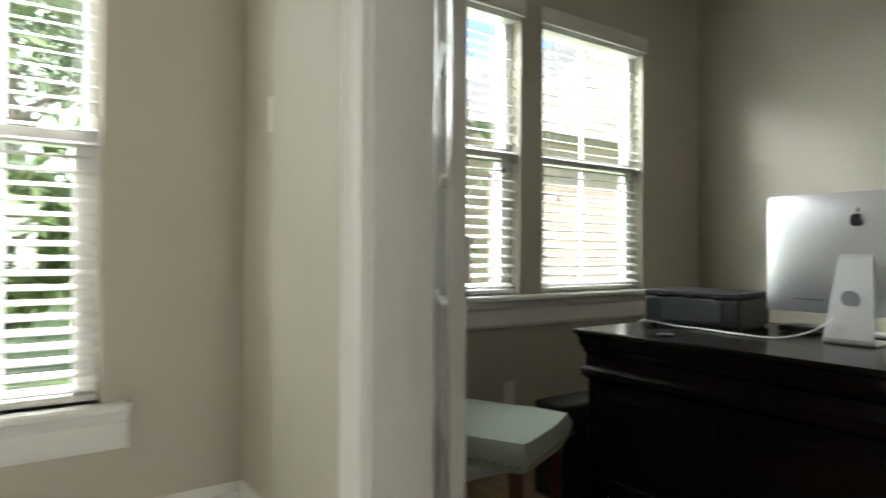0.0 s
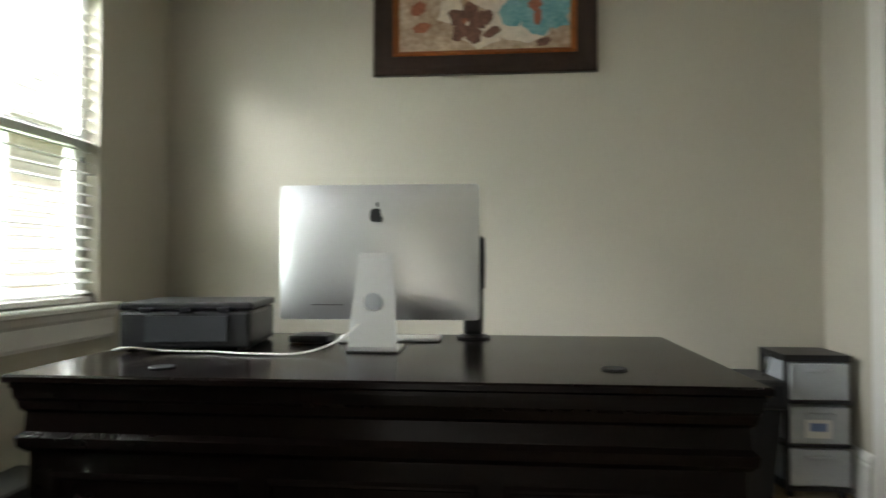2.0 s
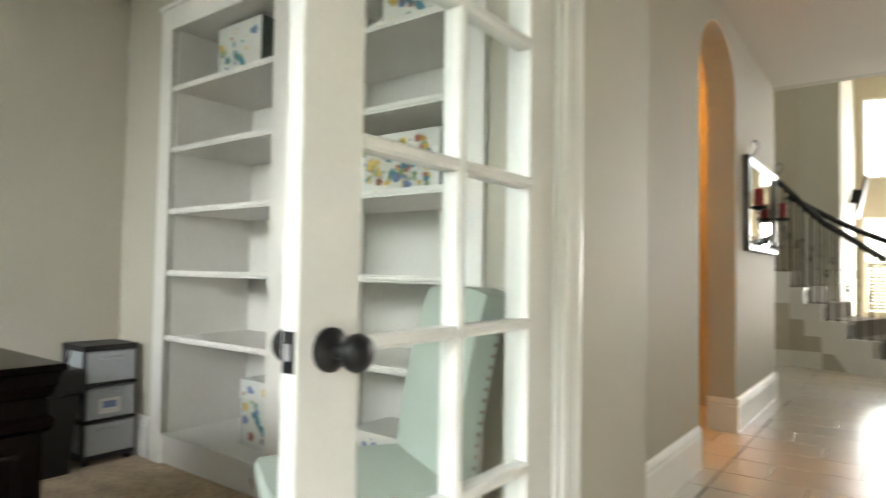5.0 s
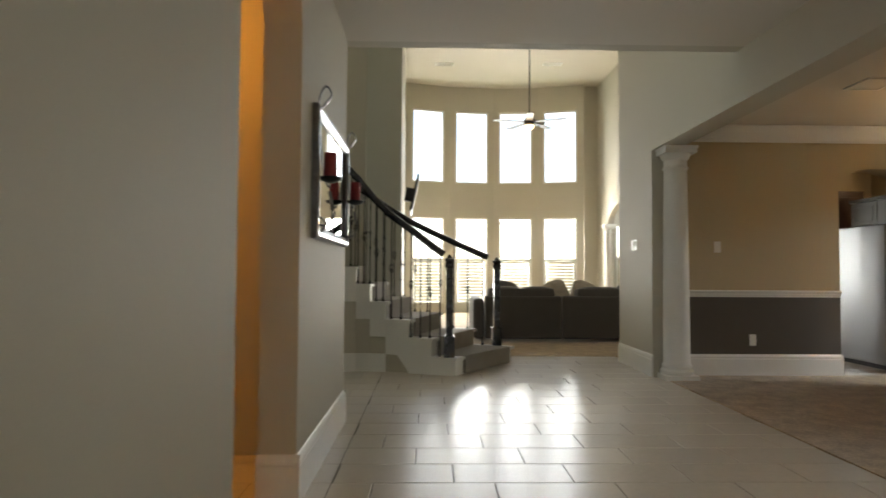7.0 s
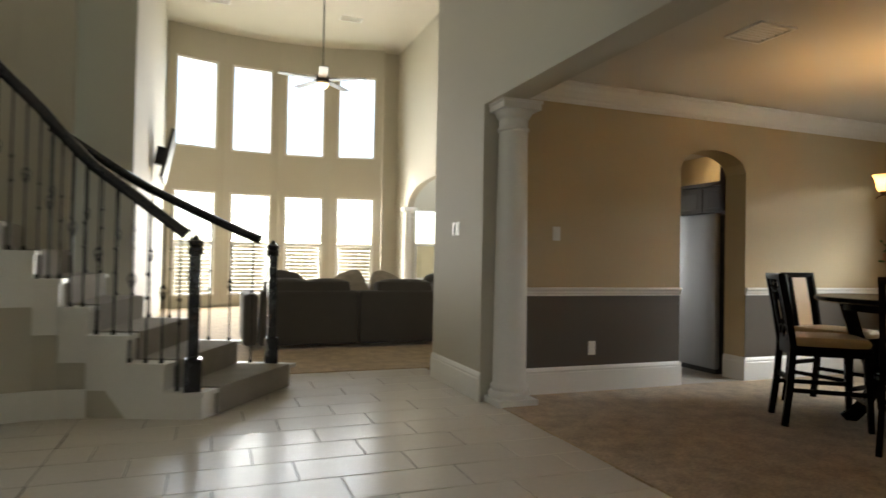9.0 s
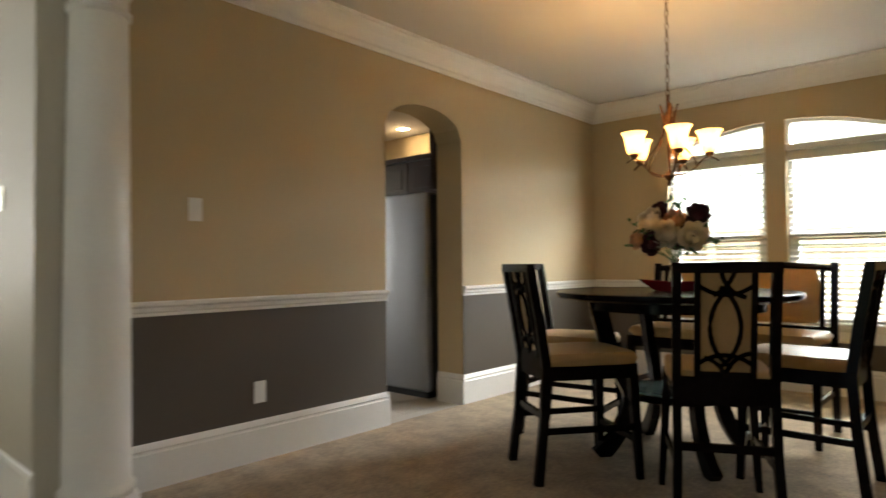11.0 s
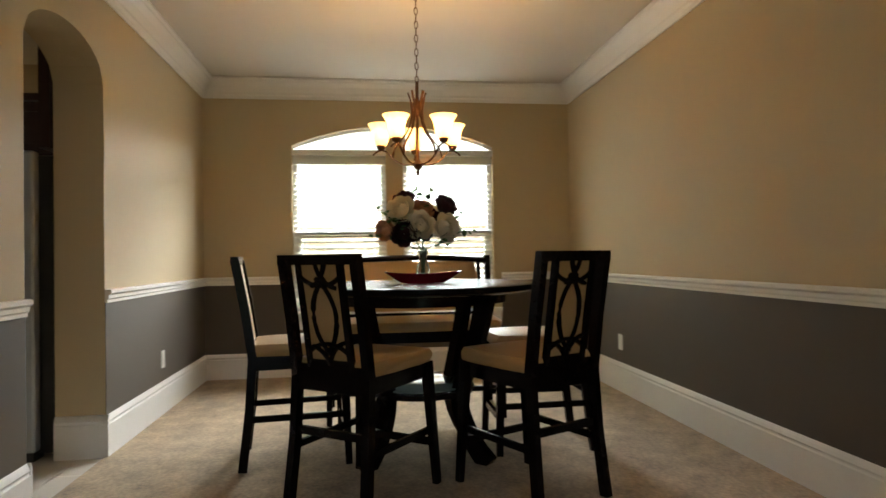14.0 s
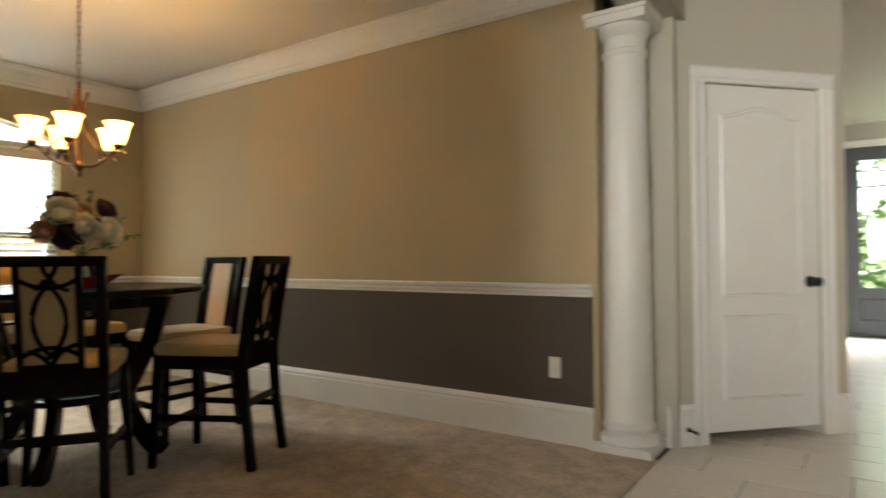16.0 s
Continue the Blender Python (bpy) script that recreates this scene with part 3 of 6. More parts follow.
# casings round doors
def casing(name, m, w, h, label):
    """Moulded casing round an opening w wide and h high; m: x along, y up, z out of the wall, at the opening's lower middle."""
    def strip(a, b, side):
        a, b = Vector((*a, 0)), Vector((*b, 0))
        return prism(bmesh.new(), CASE_P, m @ axes(a, side, (0, 0, 1)), (b - a).length if axes(a, side, (0, 0, 1)).to_3x3().col[2].dot(b - a) > 0 else -(b - a).length)
    for n, bm in (("l", strip((-w / 2, 0), (-w / 2, h), (-1, 0, 0))), ("r", strip((w / 2, 0), (w / 2, h), (1, 0, 0))), ("t", strip((-w / 2 - 0.085, h), (w / 2 + 0.085, h), (0, 1, 0)))):
        structure(part(name, bm, WHITE), label, "door casing")


casing("trim_casing", ROOM(JX, (DOOR[0] + DOOR[1]) / 2, 0, (-1, 0)), DOOR[1] - DOOR[0], DOOR[2], "white moulded casing of the study doorway")
casing("trim_casing", ROOM(NX, (DOOR[0] + DOOR[1]) / 2, 0, (1, 0)), DOOR[1] - DOOR[0], DOOR[2], "white moulded casing of the study doorway")
for y0, y1 in ((DOOR[0], DOOR[0] + 0.016), (DOOR[1] - 0.016, DOOR[1])):
    structure(part("trim_jamb", boxes((JX - 0.003, NX + 0.003, y0, y1, 0, DOOR[2] - 0.016)), WHITE), "white painted door jamb", "door jamb")
structure(part("trim_jamb", boxes((JX - 0.003, NX + 0.003, DOOR[0], DOOR[1], DOOR[2] - 0.016, DOOR[2])), WHITE), "white painted door head", "door jamb")


def knob_profile():
    return [(0.034, 0), (0.034, 0.006), (0.026, 0.012), (0.013, 0.018), (0.011, 0.034), (0.018, 0.04), (0.027, 0.05), (0.029, 0.06), (0.025, 0.07), (0.014, 0.077), (0.0, 0.079)]


def french_leaf(name, m, w, h, label):
    """A glazed leaf: x from the hinge, y up, z its thickness."""
    leaf = tagged(structure(new(name), label, "door"))
    leaf.matrix_world = m
    t, st = 0.036, 0.125
    part("stile", boxes((0.0, st, 0.012, h, 0, t), bevel=0.003), WHITE, leaf)
    part("stile", boxes((w - st, w, 0.012, h, 0, t), bevel=0.003), WHITE, leaf)
    part("rail", boxes((st, w - st, 0.012, 0.285, 0, t)), WHITE, leaf)
    part("rail", boxes((st, w - st, 1.905, h, 0, t)), WHITE, leaf)
    zs = [0.285 + (1.905 - 0.285) * k / 5 for k in range(6)]
    mid = w / 2
    prof = [(-0.012, 0.0), (-0.006, -0.006), (0.006, -0.006), (0.012, 0.0), (0.012, t), (0.006, t + 0.006), (-0.006, t + 0.006), (-0.012, t)]
    bm = prism(bmesh.new(), prof, axes((mid, 0.285, 0), (1, 0, 0), (0, 0, 1)), -(1.905 - 0.285))
    part("muntin", bm, WHITE, leaf)
    for z in zs[1:-1]:
        for a, b in ((st, mid - 0.012), (mid + 0.012, w - st)):
            part("muntin", prism(bmesh.new(), prof, axes((a, z, 0), (0, 1, 0), (0, 0, 1)), b - a), WHITE, leaf)
    for z0, z1 in zip(zs, zs[1:]):
        for a, b in ((st, mid), (mid, w - st)):
            p = part("pane", boxes((a - 0.004, b + 0.004, z0, z1, t / 2 - 0.002, t / 2 + 0.002)), PANE, leaf, "clear door glass")
            p.visible_shadow = False
    for s in (1, -1):
        mm = Matrix.Translation((w - 0.062, 0.93, t if s > 0 else 0)) @ (Matrix.Identity(4) if s > 0 else Matrix.Rotation(math.pi, 4, "X"))
        part("door_knob", lathe(bmesh.new(), knob_profile(), mm, 20), IRON, leaf, "black round door knob", smooth=True)
    part("latch_plate", boxes((w - 0.001, w + 0.002, 0.90, 0.96, 0.006, t - 0.006)), IRON, leaf, "black latch plate")
    part("latch_bolt", boxes((w + 0.002, w + 0.004, 0.918, 0.942, 0.012, t - 0.012)), ALU, leaf, "steel latch bolt")
    for z in (0.25, 1.05, 1.85):
        bm = boxes((-0.028, -0.001, z - 0.05, z + 0.05, t, t + 0.003), (0.001, 0.028, z - 0.05, z + 0.05, t, t + 0.003))
        tube(bm, [(0, z - 0.052, t + 0.004), (0, z + 0.052, t + 0.004)], 0.007, 10)
        part("hinge", bm, WHITE, leaf, "painted white hinge")
    return leaf


LW = 0.795
# closed leaf at the south, hinged on the south jamb; open leaf swung into the study
french_leaf("door_1", axes((1.748, DOOR[0] + 0.02, 0), (0, 1, 0), (0, 0, 1)), LW, 2.035, "closed white French door with ten glass panes")
ang = radians(31.5)
french_leaf("door_2", axes((1.95, DOOR[1] + 0.014, 0), (math.sin(ang), math.cos(ang), 0), (0, 0, 1)), LW, 2.035, "open white French door with ten glass panes")

# closet door: two panels, the upper one with a curved head
w = CD[1] - CD[0]
cm = CM @ Matrix.Translation(((CD[0] + CD[1]) / 2, 0, 0))
casing("trim_casing", cm, w, CD[2], "white moulded casing of the closet door")
door = structure(new("door_3"), "closed white two-panel closet door", "door")
door.matrix_world = cm
part("leaf", boxes((-w / 2 + 0.004, w / 2 - 0.004, 0.05, CD[2] - 0.004, -0.05, -0.022)), WHITE, door)


def panel_ring(outline, inset, z0, z1):
    """A raised bead along a closed outline in the x-y plane."""
    bm = bmesh.new()
    n = len(outline)
    c = Vector((sum(p[0] for p in outline) / n, sum(p[1] for p in outline) / n))
    rows = []
    for k, z in ((0, z0), (0.012, z1), (0.022, z1), (inset, z0 - 0.004)):
        ring = []
        for i in range(n):
            p, a, b = Vector(outline[i]), Vector(outline[i - 1]), Vector(outline[(i + 1) % n])
            t1, t2 = (p - a).normalized(), (b - p).normalized()
            nn = Vector((-(t1 + t2).y, (t1 + t2).x)).normalized()
            ring.append(bm.verts.new((p.x + nn.x * k, p.y + nn.y * k, z)))
        rows.append(ring)
    for r, s in zip(rows, rows[1:]):
        for i in range(n):
            j = (i + 1) % n
            bm.faces.new((r[i], r[j], s[j], s[i]))
    bm.faces.new(rows[-1])
    return bm


x0, x1 = -w / 2 + 0.115, w / 2 - 0.115
top = [(x1 + (x0 - x1) * k / 16, 1.83 + 0.055 * math.sin(math.pi * k / 16) ** 2) for k in range(17)]
part("panel", panel_ring([(x0, 0.80), (x1, 0.80)] + top, 0.03, -0.0215, -0.014), WHITE, door)
part("panel", panel_ring([(x0, 0.22), (x1, 0.22), (x1, 0.70), (x0, 0.70)], 0.03, -0.0215, -0.014), WHITE, door)
part("door_knob", lathe(bmesh.new(), knob_profile(), Matrix.Translation((w / 2 - 0.06, 0.88, -0.022)), 20), IRON, door, "black round door knob", smooth=True)
stop = thing("door_stop", "black spring door stop on the baseboard by the closet door", "door stop", CM @ Matrix.Translation((0.12, 0.09, 0.018)))
part("rod", lathe(bmesh.new(), [(0.014, 0.0), (0.014, 0.004), (0.006, 0.006), (0.006, 0.06)], None, 12), IRON, stop)
part("tip", lathe(bmesh.new(), [(0.006, 0.06), (0.01, 0.062), (0.01, 0.074), (0.0, 0.077)], None, 12), BLACK, stop, "black rubber tip")
# unseen floor, painted black for the shade in the gap under the door
structure(part("floor_closet", boxes((-1.9, -0.26, -1.1, -0.2, -0.1, -0.006)), BLACK), "closet floor painted black for the shade under the door", "floor")

# entrance door: dark grey, long glass
fw = FDOOR[1] - FDOOR[0]
fm = ROOM((FDOOR[0] + FDOOR[1]) / 2, FY, 0, (0, -1))
casing("trim_casing", fm, fw, FDOOR[2], "white moulded casing of the entrance door")
DOORGREY = material("door_grey", (0.05, 0.055, 0.065), 0.4, var=0.1, scale=6, fine=60, bump=0.05)
fd = structure(new("door_4"), "closed dark grey entrance door with a tall glass light", "door")
fd.matrix_world = fm
part("leaf", solid(-fw / 2 + 0.005, fw / 2 - 0.005, 0.02, FDOOR[2] - 0.005, -0.07, -0.025, [(-fw / 2 + 0.17, fw / 2 - 0.17, 0.62, 2.25, -1, 1)]), DOORGREY, fd)
p = part("pane", boxes((-fw / 2 + 0.165, fw / 2 - 0.165, 0.615, 2.255, -0.05, -0.046)), PANE, fd, "clear door glass")
p.visible_shadow = False
for z in (1.15, 1.9):
    part("muntin", boxes((-fw / 2 + 0.165, fw / 2 - 0.165, z, z + 0.02, -0.06, -0.035)), DOORGREY, fd)
part("panel", panel_ring([(-fw / 2 + 0.17, 0.2), (fw / 2 - 0.17, 0.2), (fw / 2 - 0.17, 0.48), (-fw / 2 + 0.17, 0.48)], 0.03, -0.0245, -0.014), DOORGREY, fd)
part("threshold", boxes((-fw / 2, fw / 2, 0.0, 0.018, -0.12, 0.02)), IRON, fd)

# ---- columns at the dining room opening ----
def column(x, y):
    c = structure(new("column"), "white round column on a square plinth", "column")
    c.matrix_world = pose(x, y, 0)
    part("plinth", boxes((-0.165, 0.165, -0.165, 0.165, 0.0, 0.05), bevel=0.004), WHITE, c)
    prof = [(0.158, 0.05), (0.163, 0.065), (0.163, 0.085), (0.15, 0.1), (0.138, 0.105), (0.138, 0.115), (0.146, 0.125), (0.146, 0.14), (0.134, 0.155), (0.13, 0.17)]
    prof += [(0.13 - 0.018 * (k / 10) ** 1.6, 0.17 + 1.93 * k / 10) for k in range(1, 11)]
    prof += [(0.124, 2.112), (0.124, 2.13), (0.113, 2.138), (0.113, 2.2), (0.125, 2.21), (0.14, 2.235), (0.148, 2.25), (0.148, 2.262)]
    part("shaft", lathe(bmesh.new(), prof, None, 40), WHITE, c, smooth=True)
    part("abacus", boxes((-0.16, 0.16, -0.16, 0.16, 2.262, 2.31), (-0.17, 0.17, -0.17, 0.17, 2.31, 2.332)), WHITE, c)
    return c


column(-1.125, -4.48)
column(-1.185, -1.26)

# ---- living room beyond ----
structure(part("wall_living_east", prism(bmesh.new(), [(1.75, -6.45), (2.0, -14.0), (2.0, -14.6), (2.6, -14.6), (2.6, -6.75), (3.3, -6.75), (3.3, -6.45)], Matrix.Identity(4), LZ), PAINT), "beige living room wall", "wall")
# the lower, square opening is unseen, added to let light into the kitchen
structure(part("wall_living_west", solid(-3.1, -2.95, -14.4, -5.63, 0, LZ, [(-4, -2, -13.15, -9.6, -1, 2.72), (-4, -2, -8.1, -6.4, -1, 2.1)]), PAINT), "beige living room wall with a wide arched opening", "wall")
spandrel("arch_living", axes((-3.1, 0, 0), (0, 1, 0), (0, 0, 1)), -13.15, -9.6, 2.2, 2.72, 0.15, PAINT)
structure(part("ceiling_living", boxes((-0.92, 5.6, -5.63, HEAD, LZ, LZ + 0.1), (-7.0, 5.6, -14.8, -5.63, LZ, LZ + 0.1)), CEIL), "pale living room ceiling", "ceiling")
BOW = [(2.02, -14.0), (0.88, -14.34), (-0.29, -14.45), (-1.46, -14.34), (-2.60, -14.0)]
structure(part("wall_living_corner", boxes((-2.95, -2.602, -14.15, -14.0, 0, LZ)), PAINT), "beige living room wall", "wall")
k = 10
for (xa, ya), (xb, yb) in zip(BOW, BOW[1:]):
    d = Vector((xb - xa, yb - ya))
    L = d.length
    d.normalize()
    m = axes((xa, ya, 0), (-d.x, -d.y, 0), (0, 0, 1))
    HW = 0.43
    bm = solid(-L, 0, 0, LZ, -0.16, 0, [(-L / 2 - HW, -L / 2 + HW, 0.25, 2.46, -1, 1), (-L / 2 - HW, -L / 2 + HW, 3.35, 5.24, -1, 1)])
    bmesh.ops.transform(bm, matrix=m, verts=bm.verts)
    structure(part("wall_living_bow", bm, PAINT), "bowed beige window wall", "wall")
    for z, h in ((0.25, 2.21), (3.35, 1.89)):
        wm = m @ Matrix.Translation((-L / 2, z, 0))
        window("window_%d" % k, wm, 2 * HW, h, "tall white living room window", rows=2 if z < 1 else 1)
        k += 1
        if z < 1:
            blind("window_blind", wm, 2 * HW, h, "white slatted blind over a living room window", spacing=0.08, tilt=12, valance=False, seed=k)
    run("window_sill", [(-0.09, 0), (0.05, 0), (0.05, 0.03), (-0.09, 0.03)], (xa + d.x * (L / 2 - 0.54), ya + d.y * (L / 2 - 0.54)), (xa + d.x * (L / 2 + 0.54), ya + d.y * (L / 2 + 0.54)), 0.22, (-d.y, d.x) if d.x > 0 else (d.y, -d.x), WHITE, "white window sill", "window sill")
# breakfast corner seen through the arched opening
structure(part("wall_breakfast", solid(-7.0, -3.1, -14.4, -14.25, 0, LZ, [(-6.1, -3.5, -15, -14, 0.6, 2.3)]), PAINT), "beige wall with a wide window", "wall")
structure(part("wall_breakfast_west", boxes((-7.0, -6.85, -14.25, -8.06, 0, LZ)), PAINT), "beige wall", "wall")
for i in range(3):
    window("window_%d" % (30 + i), ROOM(-6.1 + 0.4333 + 0.8667 * i, -14.25, 0.6, (0, 1)), 0.866, 1.7, "white breakfast corner window")
c = column(-3.02, -13.25)
c.scale = (0.96, 0.96, 0.96)

# stairs
RI, RO, RISE, NSTEP = 0.0, 1.25, 0.185, 13
FLIGHT = [(1.10, -4.60, 236), (1.345, -4.68, 246), (1.58, -4.77, 254), (1.83, -4.85, 260), (2.0, -4.88, 266), (2.15, -4.88, 272), (2.33, -4.83, 280), (2.5, -4.74, 288),
          (2.63, -4.6, 297), (2.74, -4.45, 305), (2.82, -4.28, 313), (2.88, -4.1, 320), (2.92, -3.9, 327), (2.95, -3.7, 333), (2.97, -3.5, 339), (2.98, -3.3, 345)]


def arc(r, k, z=0.0):
    """A point of the stairs: r across from the inner edge, k steps along."""
    k = max(-0.5, min(k, len(FLIGHT) - 1.001))
    i = max(0, int(k))
    (x0, y0, a0), (x1, y1, a1) = FLIGHT[i], FLIGHT[i + 1]
    t = k - i
    a = radians(a0 + (a1 - a0) * t)
    return Vector((x0 + (x1 - x0) * t + r * math.cos(a), y0 + (y1 - y0) * t + r * math.sin(a), z))


RUNNER = material("stair_carpet", (0.30, 0.28, 0.25), 0.95, var=0.15, scale=6, fine=250, bump=0.7, spec=0.1)
stairs = thing("staircase", "curved white staircase with a grey carpet runner", "staircase")
for k in range(NSTEP):
    z0, z1 = RISE * max(0, k - 1), RISE * (k + 1)
    bm = bmesh.new()
    pts = [arc(r, u) for r, u in ((RI, k), (RO, k), (RO, k + 0.5), (RO, k + 1), (RI, k + 1), (RI, k + 0.5))]
    prism(bm, [(p.x, p.y) for p in pts], Matrix.Translation((0, 0, z0)), z1 - z0 - 0.03)
    part("riser", bm, WHITE, stairs)
    bm = bmesh.new()
    pts = [arc(r, u) for r, u in ((RI - 0.025, k - 0.1), (RO, k - 0.1), (RO, k + 0.5), (RO, k + 1), (RI - 0.025, k + 1), (RI - 0.025, k + 0.5))]
    prism(bm, [(p.x, p.y) for p in pts], Matrix.Translation((0, 0, z1 - 0.03)), 0.03)
    part("tread", bm, WHITE, stairs)
    bm = bmesh.new()
    pts = [arc(r, u) for r, u in ((RI + 0.14, k - 0.13), (RO - 0.14, k - 0.13), (RO - 0.14, k + 0.5), (RO - 0.14, k + 0.97), (RI + 0.14, k + 0.97), (RI + 0.14, k + 0.5))]
    prism(bm, [(p.x, p.y) for p in pts], Matrix.Translation((0, 0, z1 + 0.001)), 0.01)
    pts = [arc(r, u) for r, u in ((RI + 0.14, k - 0.13), (RO - 0.14, k - 0.13), (RO - 0.14, k - 0.02), (RI + 0.14, k - 0.02))]
    prism(bm, [(p.x, p.y) for p in pts], Matrix.Translation((0, 0, z1 - RISE + 0.012)), RISE - 0.012)
    part("carpet_runner", bm, RUNNER, stairs, "grey carpet runner")
# enclosed side below the steps
def slab(name, k, r0, r1, z0, z1, mat, label=""):
    bm = prism(bmesh.new(), [(p.x, p.y) for p in (arc(r0, k), arc(r0, k + 1), arc(r1, k + 1), arc(r1, k))], Matrix.Translation((0, 0, z0)), z1 - z0)
    part(name, bm, mat, stairs, label)


def stringer(k, r0, r1):
    """White board under the treads k to k + 1, its lower edge rising with the flight."""
    bm = bmesh.new()
    low = [max(0.0, RISE * (u + 1) - 0.38) if u > 2 else 0.0 for u in (k, k + 1)]
    vs = [[bm.verts.new((p.x, p.y, z)) for z in (zb, max(zb + 0.01, RISE * k - 0.004))] for p, zb in ((arc(r0, k), low[0]), (arc(r0, k + 1), low[1]), (arc(r1, k + 1), low[1]), (arc(r1, k), low[0]))]
    for a, b in zip(vs, vs[1:] + vs[:1]):
        bm.faces.new((a[0], b[0], b[1], a[1]))
    bm.faces.new([v[0] for v in vs][::-1])
    bm.faces.new([v[1] for v in vs])
    part("stringer", bm, WHITE, stairs)


for k in range(1, NSTEP):
    slab("side_panel", k, RI + 0.02, RI + 0.1, 0, max(0.02, RISE * k - 0.01), PAINT, "beige panel under the stairs")
    if k > 2:
        slab("side_base", k, RI + 0.003, RI + 0.02, 0, 0.19, WHITE)
    stringer(k, RI + 0.003, RI + 0.02)
# wall behind the stairs
bm = bmesh.new()
for k in range(5, 15):
    a, b, c2, d2 = arc(RO + 0.005, k), arc(RO + 0.005, k + 1), arc(RO + 0.15, k + 1), arc(RO + 0.15, k)
    prism(bm, [(p.x, p.y) for p in (a, b, c2, d2)], Matrix.Identity(4), LZ)
structure(part("wall_stairs", bm, PAINT, smooth=True), "curved beige wall behind the stairs", "wall")
structure(part("wall_stairs_end", boxes((EW + WT, 5.6, -2.85, -2.71, 0, LZ)), PAINT), "beige wall beside the stairs", "wall")


def railing(name, r, k0, k1, label, newel_k):
    rail = thing(name, label, "railing")
    n = arc(r, newel_k)
    q = RISE
    for nm, spec in (("newel_base", (0.055, q, q + 0.22)), ("newel_post", (0.036, q + 0.22, 1.10))):
        part(nm, boxes((n.x - spec[0], n.x + spec[0], n.y - spec[0], n.y + spec[0], spec[1], spec[2]), bevel=0.004), RAILWOOD, rail)
    part("newel_cap", lathe(bmesh.new(), [(0.045, 1.10), (0.05, 1.115), (0.05, 1.15), (0.04, 1.16), (0.052, 1.175), (0.052, 1.195), (0.03, 1.205), (0.022, 1.22), (0.012, 1.235), (0, 1.24)], pose(n.x, n.y, 0, 0, 0, 45), 4 * 4), RAILWOOD, rail)
    pts = [arc(r, k, RISE * (k + 1) + 0.95) for k in [newel_k + 0.25] + [k0 + 0.5 * i for i in range(1, int((k1 - k0) * 2) + 1)]]
    bm = bmesh.new()
    tube(bm, pts, 0.03, 10, flat=1.25)
    part("handrail", bm, RAILWOOD, rail, "black wooden handrail", smooth=True)
    i = 0
    k = k0 + 0.3
    while k < k1:
        step = math.floor(k)
        b0, b1 = arc(r, k, RISE * (step + 1)), arc(r, k, RISE * (k + 1) + 0.93)
        bm = bmesh.new()
        tube(bm, [b0, b1], 0.0075, 6)
        tube(bm, [b0, b0 + Vector((0, 0, 0.03))], 0.016, 6)
        mid = (b0 + b1) / 2
        if i % 2:
            for s in range(4):
                pts = [mid + Vector((0.026 * math.sin(math.pi * u / 8) * math.cos(s * math.pi / 2 + u * 0.35), 0.026 * math.sin(math.pi * u / 8) * math.sin(s * math.pi / 2 + u * 0.35), 0.12 * (u / 8 - 0.5))) for u in range(9)]
                tube(bm, pts, 0.004, 4)
        else:
            for dz in (-0.08, 0.08):
                lathe(bm, [(0.008, -0.014), (0.016, 0), (0.008, 0.014)], Matrix.Translation(mid + Vector((0, 0, dz))), 8)
        part("baluster", bm, IRON, rail)
        i += 1
        k += 0.42
    return rail


railing("stair_railing", RI + 0.03, 0.4, 11.0, "black curved stair railing with iron balusters", 0.32)
railing("stair_railing", RO - 0.05, 0.4, 5.4, "black stair railing with iron balusters, open side", 0.32)

# sofa with its back to the foyer
def cushion(w, d, h, m=None, puff=0.35, n=8):
    bm = bmesh.new()
    bmesh.ops.create_cube(bm, size=1.0)
    bmesh.ops.subdivide_edges(bm, edges=bm.edges, cuts=n, use_grid_fill=True)
    for v in bm.verts:
        x, y, z = v.co * 2
        f = (1 - abs(x) ** 4) * (1 - abs(y) ** 4)
        v.co.z *= (1 - puff) + puff * f
        k = 1 - 0.05 * (abs(x) ** 3 * abs(y) ** 3) - 0.04 * abs(z) ** 2
        v.co.x *= k
        v.co.y *= k
        v.co += noise.noise_vector(v.co * 3.1 + Vector((w, d, h)) * 7) * 0.02
    bmesh.ops.scale(bm, vec=(w, d, h), verts=bm.verts)
    if m is not None:
        bmesh.ops.transform(bm, matrix=m, verts=bm.verts)
    return bm


sofa = thing("sofa", "dark grey upholstered sectional sofa seen from behind", "sofa", pose(-0.9, -7.62, 0))
for x0, x1 in ((-1.5, 0.24), (0.25, 1.42)):
    bm = boxes((x0, x1, -0.16, 0.0, 0.05, 0.70), bevel=0.03)
    part("back", bm, SOFA, sofa)
    part("base", boxes((x0, x1, -0.95, -0.165, 0.05, 0.3), bevel=0.02), SOFA, sofa)
part("seat", cushion(2.8, 0.75, 0.2, pose(0, -0.55, 0.4)), SOFA, sofa, smooth=True)
part("arm", boxes((1.43, 1.6, -1.0, -0.02, 0.05, 0.66), bevel=0.05), SOFA, sofa)
for x in (-1.1, -0.35, 0.62, 1.1):
    part("back_cushion", cushion(0.74 if x < 0.5 else 0.55, 0.3, 0.28, pose(x, -0.17, 0.70, 8)), SOFA, sofa, "dark grey back cushion", smooth=True)
PILLOW = material("pillow_fabric", (0.32, 0.28, 0.23), 0.9, var=0.3, scale=14, fine=150, bump=0.4)
